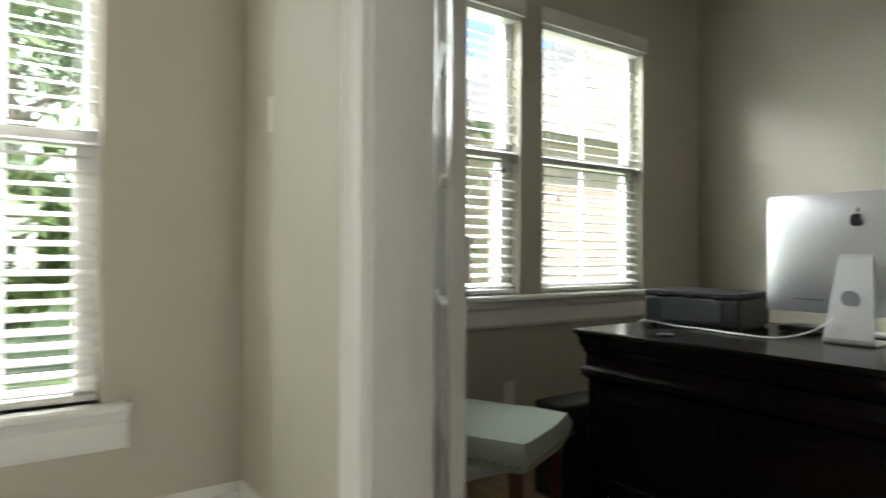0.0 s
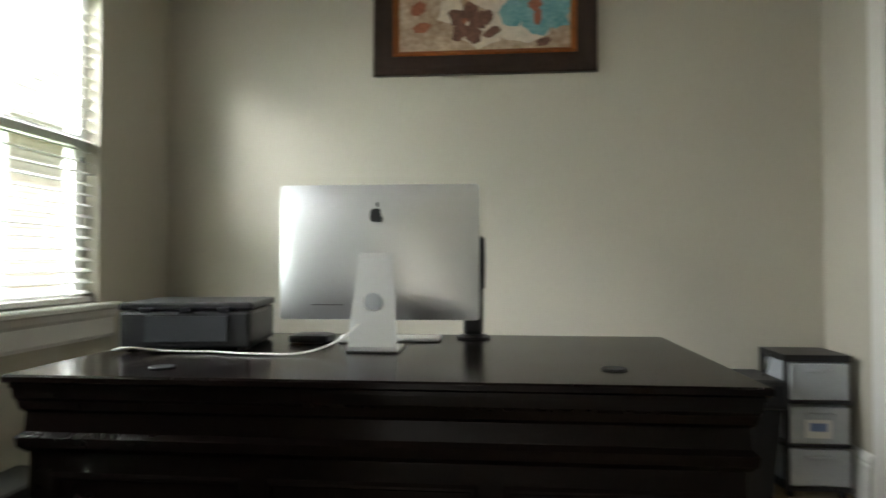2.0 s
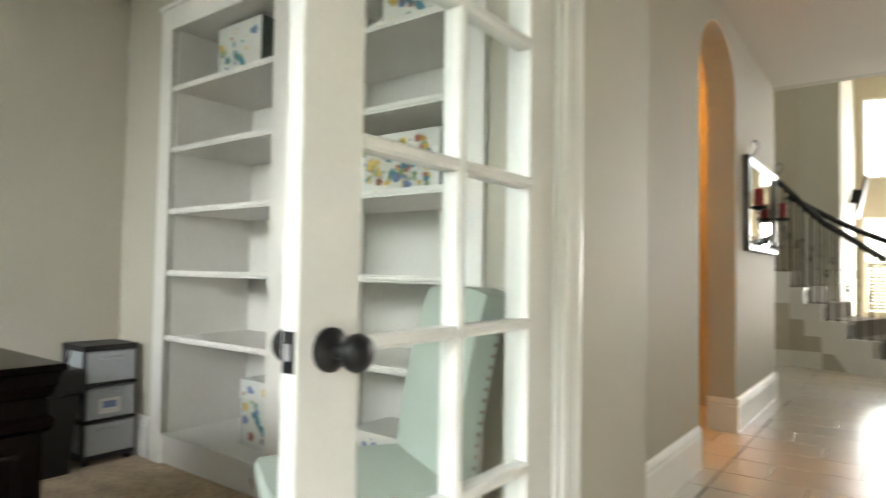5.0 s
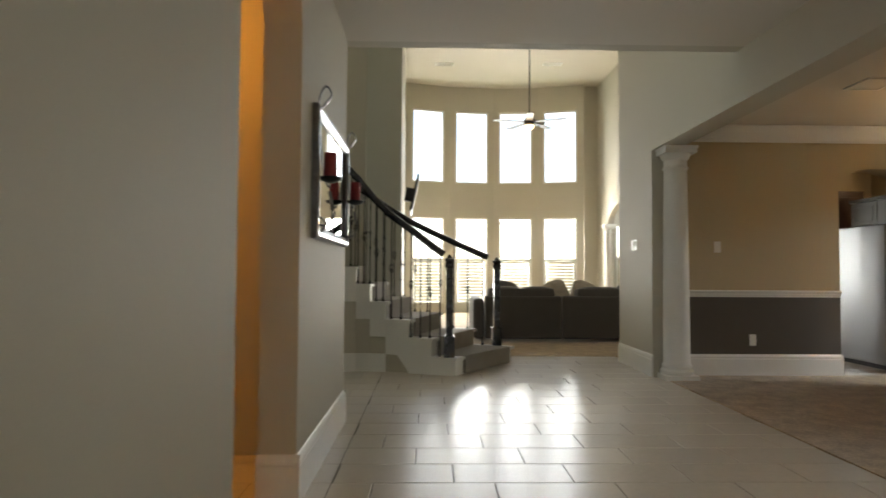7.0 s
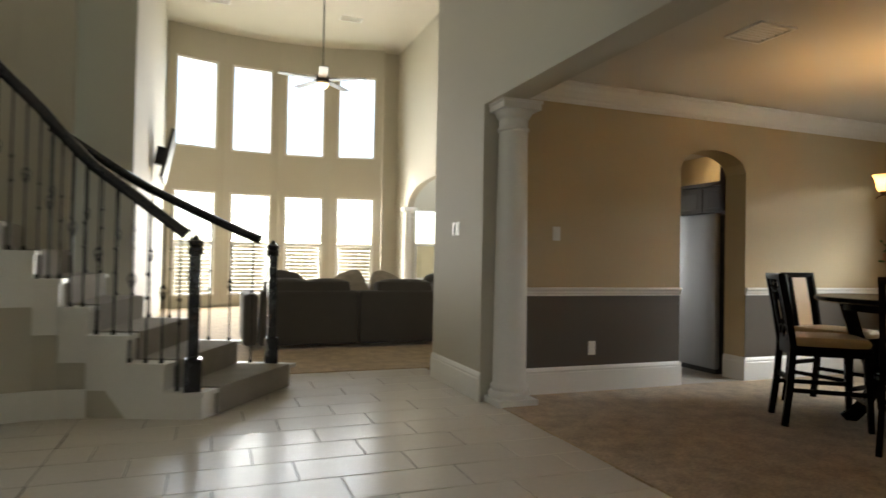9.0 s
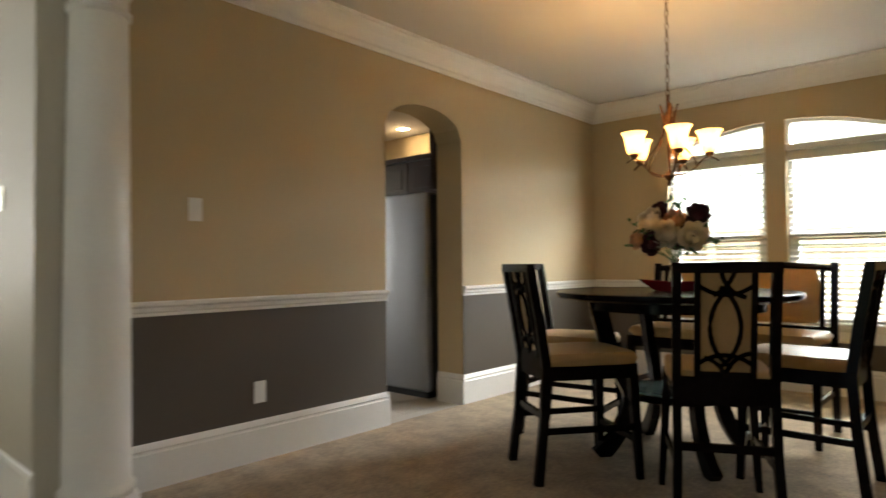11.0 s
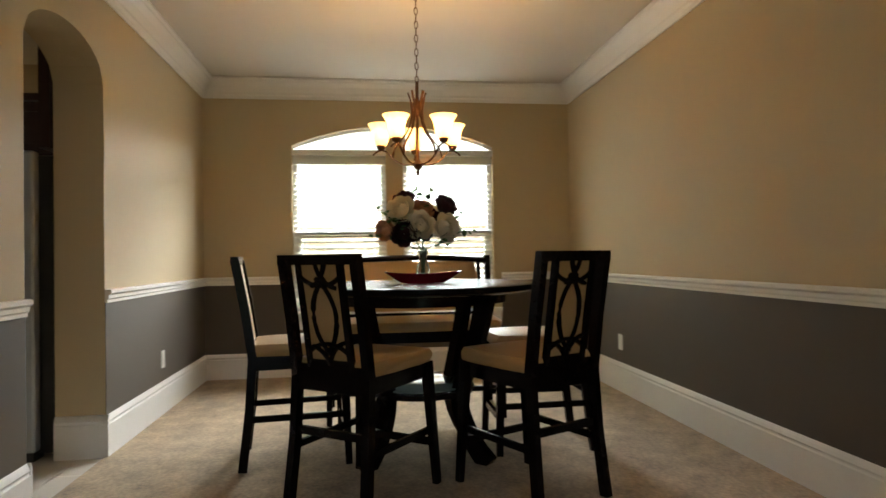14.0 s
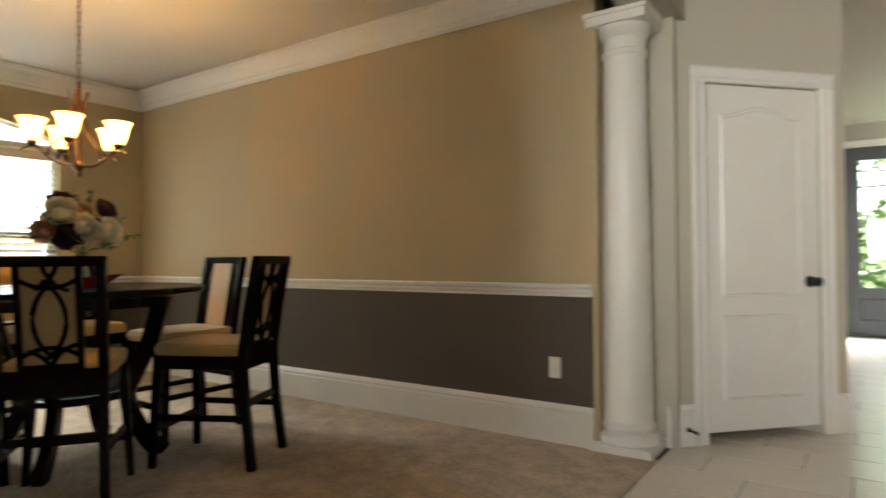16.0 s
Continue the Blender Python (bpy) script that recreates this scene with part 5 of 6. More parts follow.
# printer
pr = thing("printer", "black multifunction printer on the desk", "printer", pose(3.62, 4.17, 0.76, 0, 0, 8))
part("body", boxes((-0.16, 0.17, -0.2, 0.2, 0.008, 0.125), bevel=0.01), BLACK, pr)
part("lid", boxes((-0.155, 0.165, -0.205, 0.205, 0.129, 0.152), bevel=0.006), BLACK, pr)
part("rear_panel", boxes((-0.1655, -0.161, -0.13, 0.12, 0.03, 0.11), bevel=0.001), material("printer_grey", (0.035, 0.038, 0.042), 0.5, var=0.2, bump=0.1), pr)
for y in (-0.12, 0.0, 0.12):
    part("hinge", boxes((-0.166, -0.15, y - 0.02, y + 0.02, 0.122, 0.137), bevel=0.003), BLACK, pr)
for y in (-0.17, 0.17):
    part("foot", boxes((-0.14, 0.15, y - 0.015, y + 0.015, 0, 0.009)), BLACK, pr)

# framed painting
pic = thing("framed_painting", "framed painting of teal and brown flowers, dark frame", "painting", axes((SX1, 3.245, 1.995), (0, -1, 0), (0, 0, 1)))
PW, PH = 1.135, 0.86
FRAME_W = material("frame_wood", (0.028, 0.014, 0.010), 0.32, var=0.35, scale=5, fine=50, bump=0.06)
COPPER = material("frame_copper", (0.30, 0.10, 0.025), 0.35, 0.6, var=0.3, scale=30, fine=80, bump=0.05)


def frame_ring(w, h, prof):
    bm, rings = bmesh.new(), []
    for d, z in prof:
        rings.append([bm.verts.new(p) for p in ((-w / 2 + d, d, z), (w / 2 - d, d, z), (w / 2 - d, h - d, z), (-w / 2 + d, h - d, z))])
    for p, q in zip(rings, rings[1:]):
        for i in range(4):
            bm.faces.new((p[i], p[(i + 1) % 4], q[(i + 1) % 4], q[i]))
    return bm


part("frame", frame_ring(PW, PH, [(0, 0.002), (0.0, 0.03), (0.006, 0.036), (0.03, 0.036), (0.05, 0.03), (0.095, 0.026), (0.10, 0.022)]), FRAME_W, pic)
part("inner_frame", frame_ring(PW, PH, [(0.10, 0.022), (0.103, 0.026), (0.112, 0.026), (0.125, 0.016), (0.13, 0.008)]), COPPER, pic, "copper inner moulding")
CANVAS = material("canvas", (0.32, 0.17, 0.09), 0.6, var=0.25, scale=5, fine=40, bump=0.15, tint=(0.62, 0.50, 0.37))
part("canvas", boxes((-PW / 2 + 0.12, PW / 2 - 0.12, 0.12, PH - 0.12, 0.004, 0.008)), CANVAS, pic)
CREAM = material("paint_cream", (0.66, 0.57, 0.46), 0.6, var=0.2, scale=12, fine=60, bump=0.1)
TEALA = material("paint_teal", (0.10, 0.36, 0.40), 0.6, var=0.3, scale=14, fine=60, bump=0.1, tint=(0.28, 0.50, 0.50))
BROWNA = material("paint_brown", (0.10, 0.035, 0.025), 0.6, var=0.4, scale=14, fine=60, bump=0.1, tint=(0.25, 0.12, 0.08))
RUST = material("paint_rust", (0.30, 0.10, 0.05), 0.6, var=0.4, scale=14, fine=60, bump=0.1)


def paint(mat, shapes):
    for cx, cy, r, seed, z, stv, turn in shapes:
        bm = bmesh.new()
        blot(cx, cy, r, seed, z, stv, turn, bm)
        part("brushwork", bm, mat, pic)


X0, Y0 = -PW / 2 + 0.13, 0.13
paint(CREAM, [(X0 + 0.42, Y0 + 0.10, 0.09, 1, 0.0085, 1.5, 0.2), (X0 + 0.62, Y0 + 0.13, 0.11, 2, 0.0086, 1.3, -0.4), (X0 + 0.27, Y0 + 0.20, 0.07, 3, 0.0087, 1.1, 0.5), (X0 + 0.5, Y0 + 0.30, 0.12, 4, 0.0088, 1.2, 0.1)])
petal = [(0.115, a) for a in (0.3, 1.35, 2.5, 3.6, 4.75, 5.6)]
paint(TEALA, [(X0 + 0.70 + r * math.cos(a), Y0 + 0.235 + r * 0.8 * math.sin(a), 0.075, 10 + i, 0.0092 + 0.0002 * i, 1.25, a) for i, (r, a) in enumerate(petal)])
paint(BROWNA, [(X0 + 0.36 + 0.06 * math.cos(a), Y0 + 0.14 + 0.06 * math.sin(a), 0.045, 20 + i, 0.0092 + 0.0002 * i, 1.2, a) for i, a in enumerate((0.2, 1.4, 2.7, 3.9, 5.1))] + [(X0 + 0.48, Y0 + 0.09, 0.026, 31, 0.0095, 2.2, 0.4), (X0 + 0.46, Y0 + 0.17, 0.024, 32, 0.0096, 1.9, 1.4), (X0 + 0.74, Y0 + 0.03, 0.02, 33, 0.0097, 2.0, 0.3)])
paint(RUST, [(X0 + 0.70, Y0 + 0.225, 0.035, 40, 0.011, 1.2, 1.2), (X0 + 0.71, Y0 + 0.16, 0.02, 41, 0.0111, 2.4, 1.5), (X0 + 0.12, Y0 + 0.12, 0.03, 42, 0.0093, 1.8, 0.3), (X0 + 0.1, Y0 + 0.22, 0.035, 43, 0.0094, 1.4, 0.9), (X0 + 0.34, Y0 + 0.15, 0.016, 44, 0.0112, 1, 0)])

# drawer tower
FROST = material("frosted_plastic", (0.42, 0.45, 0.48), 0.3, var=0.06, scale=8, fine=80, bump=0.05)
dt = thing("drawer_tower", "black plastic tower with three clear drawers, on castors", "drawers", pose(4.46, 1.64, 0))
part("frame", boxes((0.0, 0.26, 0.0, 0.28, 0.60, 0.63), (0.0, 0.26, 0.0, 0.28, 0.415, 0.43), (0.0, 0.26, 0.0, 0.28, 0.225, 0.24), (0.0, 0.26, 0.0, 0.28, 0.035, 0.055), (0.0, 0.015, 0.262, 0.28, 0.05, 0.6), (0.245, 0.26, 0.262, 0.28, 0.05, 0.6), (0.245, 0.26, 0.0, 0.015, 0.05, 0.6)), BLACK, dt)
for z in (0.06, 0.245, 0.435):
    d = part("drawer", boxes((-0.008, 0.24, 0.012, 0.262, z, z + 0.16), bevel=0.006), FROST, dt, "clear plastic drawer")
    part("handle", boxes((-0.02, -0.006, 0.08, 0.2, z + 0.12, z + 0.135), bevel=0.004), FROST, d)
part("label", boxes((-0.0095, -0.0082, 0.09, 0.20, 0.27, 0.35)), WHITE, dt, "white paper label")
part("label_print", boxes((-0.0105, -0.0096, 0.11, 0.18, 0.30, 0.335)), BLUEP, dt)
for x in (0.03, 0.23):
    for y in (0.03, 0.25):
        part("castor", lathe(bmesh.new(), [(0.018, -0.01), (0.018, 0.01)], Matrix.Translation((x, y, 0.018)) @ Matrix.Rotation(radians(90), 4, "X"), 14), BLACK, dt)
# waste bin / shredder
sb = thing("paper_shredder", "black paper shredder on its bin beside the desk", "shredder", pose(4.52, 2.13, 0))
part("bin", stepped(-0.13, 0.15, -0.17, 0.17, [(0.03, 0.0), (0.0, 0.40)]), BLACK, sb)
part("head", boxes((-0.15, 0.17, -0.19, 0.19, 0.405, 0.53), bevel=0.02), BLACK, sb)
bm = tube(bmesh.new(), smooth_path([(4.48, 2.0, 0.52), (4.5, 1.97, 0.60), (4.55, 1.95, 0.62), (4.64, 1.94, 0.55), (4.72, 1.93, 0.3)]), 0.004, 6)
tagged(part("power_cable", bm, BLACK), "thin black power cable", "cable")

# black case at the desk's end
ub = thing("equipment_case", "black ribbed case on the floor beside the desk", "case", pose(3.2, 4.55, 0))
part("body", boxes((-0.14, 0.2, -0.08, 0.1, 0.01, 0.42), bevel=0.015), BLACK, ub)
bm = tube(bmesh.new(), [(-0.14, -0.04 + 0.0, 0.12), (-0.19, -0.04, 0.15), (-0.2, -0.04, 0.24), (-0.17, -0.04, 0.3), (-0.14, -0.04, 0.32)], 0.009, 8)
part("handle", bm, BLACK, ub)


# side chairs, mint cloth with nail heads
LEGW = material("chair_leg_wood", (0.10, 0.025, 0.012), 0.35, var=0.3, scale=5, fine=60, bump=0.05)
NAIL = material("nail_head", (0.30, 0.25, 0.18), 0.35, 0.9, var=0.2, scale=20, fine=90, bump=0.0)


def side_chair(m, label):
    """Faces +x."""
    c = thing("side_chair", label, "chair", m, "mint side chairs")
    part("seat", cushion(0.52, 0.50, 0.13, pose(0.02, 0, 0.405), 0.25), MINT, c, smooth=True)
    bm = bmesh.new()
    bmesh.ops.create_cube(bm, size=1.0)
    bmesh.ops.subdivide_edges(bm, edges=bm.edges, cuts=7, use_grid_fill=True)
    for v in bm.verts:
        x, y, z = v.co
        y *= 0.47 * (1 - 0.04 * max(0, z * 2) ** 3)
        t = z + 0.5
        x = x * (0.075 + 0.02 * (1 - (2 * y / 0.47) ** 2)) - 0.235 - 0.11 * t ** 1.6
        v.co = (x, y, 0.38 + 0.62 * t - 0.02 * (2 * abs(y) / 0.47) ** 4 * (t > 0.9))
    part("backrest", bm, MINT, c, smooth=True)
    for x, y, l in ((0.22, 0.19, 0), (0.22, -0.19, 0), (-0.2, 0.19, -0.06), (-0.2, -0.19, -0.06)):
        bm = bmesh.new()
        a = [bm.verts.new((x + sx * 0.022, y + sy * 0.022, 0.385)) for sx, sy in ((-1, -1), (1, -1), (1, 1), (-1, 1))]
        b = [bm.verts.new((x + l + sx * 0.014, y + sy * 0.014, 0)) for sx, sy in ((-1, -1), (1, -1), (1, 1), (-1, 1))]
        for i in range(4):
            bm.faces.new((a[i], a[(i + 1) % 4], b[(i + 1) % 4], b[i]))
        bm.faces.new(a[::-1])
        bm.faces.new(b)
        part("leg", bm, LEGW, c, "red-brown wooden leg")
    bm = bmesh.new()
    for i in range(18):
        for s in (1, -1):
            lathe(bm, [(0.0075, 0), (0.006, 0.003), (0.0, 0.0045)], Matrix.Translation((-0.225 + 0.028 * i, s * 0.253, 0.385)) @ Matrix.Rotation(radians(-90 * s), 4, "X"), 6)
    for i in range(18):
        lathe(bm, [(0.0075, 0), (0.006, 0.003), (0.0, 0.0045)], Matrix.Translation((0.282, -0.23 + 0.027 * i, 0.385)) @ Matrix.Rotation(radians(90), 4, "Y"), 6)
    for i in range(17):
        t = (i + 0.5) / 18
        for s in (1, -1):
            lathe(bm, [(0.0075, 0), (0.006, 0.003), (0.0, 0.0045)], Matrix.Translation((-0.245 - 0.11 * t ** 1.6 - 0.02, s * 0.236, 0.42 + 0.56 * t)) @ Matrix.Rotation(radians(-90 * s), 4, "X"), 6)
    tagged(part("nail_trim", bm, NAIL, c), "rows of brass nail heads", kind="stuff")
    return c


side_chair(pose(2.60, 4.44, 0.0, 0, 0, -65), "mint upholstered side chair with nail heads, under the windows")
side_chair(pose(2.37, 2.03, 0, 0, 0, 60), "mint upholstered side chair with nail heads, behind the glazed door")


def plate(m, kind, label):
    """A wall plate: m at its middle, x along, y up, z out of the wall."""
    p = thing("wall_" + kind, label, kind, m, "wall plates")
    part("plate", boxes((-0.035, 0.035, -0.058, 0.058, 0.0, 0.006), bevel=0.002), WHITE, p)
    if kind == "switch":
        part("rocker", boxes((-0.016, 0.016, -0.033, 0.033, 0.006, 0.010), bevel=0.001), WHITE, p)
    else:
        for z in (-0.024, 0.024):
            part("socket", boxes((-0.016, 0.016, z - 0.014, z + 0.014, 0.006, 0.008), bevel=0.001), WHITE, p)
    return p


plate(ROOM(3.16, SY1, 0.38, (0, -1)), "outlet", "white wall outlet under the window")
plate(ROOM(-1.995, DY0 + 0.004, 0.37, (0, 1)), "outlet", "white wall outlet on the dark dado")
plate(ROOM(-4.66, DY1 - 0.004, 0.375, (0, -1)), "outlet", "white wall outlet on the dark dado")
plate(ROOM(-1.55, DY1 - 0.004, 0.42, (0, -1)), "outlet", "white wall outlet on the dark dado")
plate(ROOM(-4.63, DY0 + 0.004, 0.37, (0, 1)), "outlet", "white wall outlet on the dark dado")
plate(ROOM(-1.635, DY0, 1.335, (0, 1)), "switch", "white light switch on the dining wall")
plate(ROOM(-0.92, -5.18, 1.37, (1, 0)), "switch", "white light switch on the pier")
plate(ROOM(-0.92, -5.08, 1.37, (1, 0)), "switch", "white light switch on the pier")
plate(ROOM(1.86, 4.62, 1.52, (-1, 0)), "switch", "white light switch beside the study doors")
plate(ROOM(-0.47, -0.05 + 4.3, 1.5, (1, 0)), "switch", "white alarm keypad beside the entrance")

# ---- foyer: mirror with candle sconces ----
SILVER = material("pewter_frame", (0.17, 0.17, 0.18), 0.3, 0.9, var=0.3, scale=12, fine=60, bump=0.08)
CANDLE = material("red_wax", (0.22, 0.012, 0.016), 0.45, var=0.15, scale=10, fine=60, bump=0.03)
mi = thing("wall_mirror", "rectangular mirror in a dark pewter frame", "mirror", axes((EW, -1.99, 1.228), (0, 1, 0), (0, 0, 1)) @ Matrix.Diagonal((1, 1, -1, 1)))
MW, MH = 1.17, 0.69
part("frame", frame_ring(MW, MH, [(0, 0.001), (0.0, 0.03), (0.012, 0.04), (0.03, 0.04), (0.045, 0.032), (0.06, 0.018)]), SILVER, mi)
part("glass", boxes((-MW / 2 + 0.055, MW / 2 - 0.055, 0.055, MH - 0.055, 0.008, 0.014)), MIRROR, mi, "clear mirror glass")
for y in (-1.48, -2.55):
    s = thing("wall_sconce", "scrolled iron wall sconce holding a red candle", "sconce", pose(EW - 0.001, y, 1.26))
    s.scale = (1, 1, 1.25)
    bm = tube(bmesh.new(), smooth_path([(-0.02, 0, 0.52), (-0.03, 0, 0.58), (-0.06, 0, 0.61), (-0.085, 0, 0.575), (-0.06, 0, 0.54), (-0.03, 0, 0.50), (-0.035, 0, 0.36), (-0.05, 0, 0.24), (-0.075, 0, 0.19), (-0.085, 0, 0.20)], 5), 0.014, 8, flat=0.35)
    part("scroll", bm, SILVER, s, smooth=True)
    bm = tube(bmesh.new(), smooth_path([(-0.08, 0, 0.17), (-0.10, 0.02, 0.08), (-0.07, 0.02, 0.03), (-0.02, 0.01, 0.04), (-0.02, -0.05, 0.07), (-0.05, -0.07, 0.04), (-0.03, -0.03, 0.0)], 5), 0.011, 8, flat=0.4)
    part("scroll", bm, SILVER, s, smooth=True)
    bm = tube(bmesh.new(), smooth_path([(-0.012, 0, 0.5), (-0.02, 0.0, 0.2), (-0.012, 0, 0.0)], 4), 0.008, 6)
    part("back_bar", bm, IRON, s)
    part("dish", lathe(bmesh.new(), [(0.012, 0.205), (0.05, 0.215), (0.062, 0.228), (0.06, 0.23), (0.0, 0.222)], pose(-0.085, 0, 0), 24), IRON, s, smooth=True)
    part("candle", lathe(bmesh.new(), [(0.033, 0.226), (0.034, 0.23), (0.034, 0.325), (0.03, 0.331), (0.0, 0.327)], pose(-0.085, 0, 0), 24), CANDLE, s, "thick red candle", smooth=True)

# ---- dining room ----
def bar(bm, p, q, w, d, up=(0, 0, 1), taper=1.0):
    """A squared bar from p to q, w wide and d deep."""
    p, q = Vector(p), Vector(q)
    z = (q - p).normalized()
    x = Vector(up).cross(z)
    x = x.normalized() if x.length > 1e-4 else Vector((1, 0, 0))
    y = z.cross(x)
    ends = []
    for c, k in ((p, 1.0), (q, taper)):
        ends.append([bm.verts.new(c + x * sx * w * k / 2 + y * sy * d * k / 2) for sx, sy in ((-1, -1), (1, -1), (1, 1), (-1, 1))])
    for i in range(4):
        bm.faces.new((ends[0][i], ends[0][(i + 1) % 4], ends[1][(i + 1) % 4], ends[1][i]))
    bm.faces.new(ends[0][::-1])
    bm.faces.new(ends[1])
    return bm


def back_y(z):
    """Lean of the back posts: y at the height z."""
    return -0.215 - 0.085 * max(0, (z - 0.55) / 0.53) ** 1.2 - 0.05 * max(0, (0.55 - z) / 0.55) ** 1.5


def splay(z):
    """Half the distance between the back posts at the height z."""
    return 0.207 if z > 0.5 else 0.2 + 0.022 * (1 - z / 0.5)


def dining_chair(m):
    """Faces +y."""
    c = thing("dining_chair", "dark espresso counter-height chair with a tan leather seat", "chair", m, "chairs round the table")
    for s in (-1, 1):
        bm = bmesh.new()
        zs = [0, 0.28, 0.55, 0.8, 1.035]
        for a, b in zip(zs, zs[1:]):
            bar(bm, (s * splay(a), back_y(a), a), (s * splay(b), back_y(b), b + 0.004), 0.038, 0.042, up=(0, 1, 0))
        part("back_post", bm, WOOD, c)
        part("front_leg", bar(bmesh.new(), (s * 0.205, 0.215, 0.56), (s * 0.243, 0.235, 0), 0.046, 0.046, up=(0, 1, 0), taper=0.7), WOOD, c)
        part("side_rail", boxes((s * 0.2 - 0.014, s * 0.2 + 0.014, -0.21, 0.21, 0.49, 0.56)), WOOD, c)
        part("stretcher", bar(bmesh.new(), (s * 0.21, back_y(0.25), 0.25), (s * 0.222, 0.225, 0.25), 0.02, 0.03), WOOD, c)
    part("top_rail", bar(bmesh.new(), (-0.228, back_y(1.04), 1.037), (0.228, back_y(1.04), 1.037), 0.036, 0.042), WOOD, c)
    part("front_rail", boxes((-0.2, 0.2, 0.2, 0.228, 0.49, 0.56)), WOOD, c)
    part("back_rail", boxes((-0.2, 0.2, -0.23, -0.2, 0.49, 0.60)), WOOD, c)
    for y, z in ((0.226, 0.19), (back_y(0.32), 0.32)):
        part("stretcher", bar(bmesh.new(), (-0.22, y, z), (0.22, y, z), 0.022, 0.032), WOOD, c)
    part("seat", cushion(0.47, 0.47, 0.085, pose(0, 0.012, 0.59), 0.3), LEATHER, c, "tan leather seat pad", smooth=True)
    # splat: frame, pad and fretwork
    def on(u, z, off=0.0):
        return (u, back_y(z) + off, z)
    for s in (-1, 1):
        part("splat_stile", bar(bmesh.new(), on(s * 0.118, 0.59), on(s * 0.118, 1.025), 0.026, 0.024, up=(0, 1, 0)), WOOD, c)
    part("splat_rail", bar(bmesh.new(), on(-0.113, 0.605), on(0.113, 0.605), 0.026, 0.035), WOOD, c)
    bm = bmesh.new()
    for a, b in zip((0.6, 0.8), (0.8, 1.02)):
        bar(bm, on(0, a, 0.006), on(0, b, 0.006), 0.21, 0.012, up=(0, 1, 0))
    part("back_pad", bm, LEATHER, c, "tan leather back pad")

    def arc_pts(cx, cz, r, a0, a1, n=12):
        return [on(cx + r * math.cos(radians(a0 + (a1 - a0) * i / n)), cz + r * math.sin(radians(a0 + (a1 - a0) * i / n)), -0.006) for i in range(n + 1)]
    for pts in (arc_pts(0.125, 0.80, 0.19, 122, 238), arc_pts(-0.125, 0.80, 0.19, -58, 58), arc_pts(0.10, 1.04, 0.12, 180, 262), arc_pts(-0.10, 1.06, 0.14, -70, -10), arc_pts(0.0, 1.12, 0.19, 235, 305), arc_pts(0.0, 0.5, 0.19, 55, 125), arc_pts(0.12, 0.58, 0.12, 98, 170), arc_pts(-0.11, 0.56, 0.12, 20, 80)):
        bm = tube(bmesh.new(), pts, 0.0125, 6, flat=0.8)
        part("fretwork", bm, WOOD, c)
    return c


def face(cx, cy, dx, dy):
    return pose(cx, cy, 0.006, 0, 0, math.degrees(math.atan2(dy, dx)) - 90)


first = dining_chair(face(-2.967, -3.296, -0.80, 0.60))
first.scale = (0.895, 1.02, 0.985)
for place in ((-2.909, -2.58, -0.895, -0.447), (-3.547, -3.643, -0.12, 0.99), (-3.55, -2.375, -0.01, -1)):
    copy_thing(first, face(*place) @ Matrix.Diagonal((0.96, 1, 1, 1)))

bench = thing("dining_bench", "dark wooden counter-height bench with tan leather back", "bench", face(-4.32, -2.97, 1, 0))
for s in (-1, 1):
    bm = bmesh.new()
    zs = [0, 0.28, 0.55, 0.8, 1.03]
    for a, b in zip(zs, zs[1:]):
        bar(bm, (s * 0.555, back_y(a), a), (s * 0.555, back_y(b), b + 0.003), 0.04, 0.042, up=(0, 1, 0))
    part("back_post", bm, WOOD, bench)
    part("front_leg", bar(bmesh.new(), (s * 0.54, 0.215, 0.56), (s * 0.545, 0.235, 0), 0.046, 0.046, up=(0, 1, 0), taper=0.7), WOOD, bench)
    part("stretcher", bar(bmesh.new(), (s * 0.55, back_y(0.25), 0.25), (s * 0.545, 0.225, 0.25), 0.02, 0.03), WOOD, bench)
    part("side_rail", boxes((s * 0.545 - 0.014, s * 0.545 + 0.014, -0.21, 0.21, 0.49, 0.56)), WOOD, bench)
bm = bmesh.new()
tube(bm, [(u, back_y(1.03), 0.995 + 0.03 * (1 - (u / 0.575) ** 2)) for u in [-0.575 + 1.15 * i / 12 for i in range(13)]], 0.024, 8, flat=0.85)
part("top_rail", bm, WOOD, bench)
part("front_rail", boxes((-0.54, 0.54, 0.2, 0.228, 0.49, 0.56)), WOOD, bench)
part("back_rail", boxes((-0.54, 0.54, -0.245, -0.215, 0.60, 0.64)), WOOD, bench)
part("stretcher", bar(bmesh.new(), (-0.545, 0.226, 0.19), (0.545, 0.226, 0.19), 0.022, 0.032), WOOD, bench)
for s in (-1, 1):
    part("splat_stile", bar(bmesh.new(), (s * 0.49, back_y(0.62), 0.62), (s * 0.49, back_y(1.0), 1.0), 0.026, 0.024, up=(0, 1, 0)), WOOD, bench)
part("seat", cushion(1.14, 0.47, 0.085, pose(0, 0.012, 0.59), 0.3), LEATHER, bench, "tan leather seat pad", smooth=True)
bm = cushion(0.96, 0.35, 0.05, Matrix.Translation((0, back_y(0.82), 0.825)) @ Matrix.Rotation(radians(97), 4, "X"), 0.35)
part("back_pad", bm, LEATHER, bench, "tan leather back pad", smooth=True)

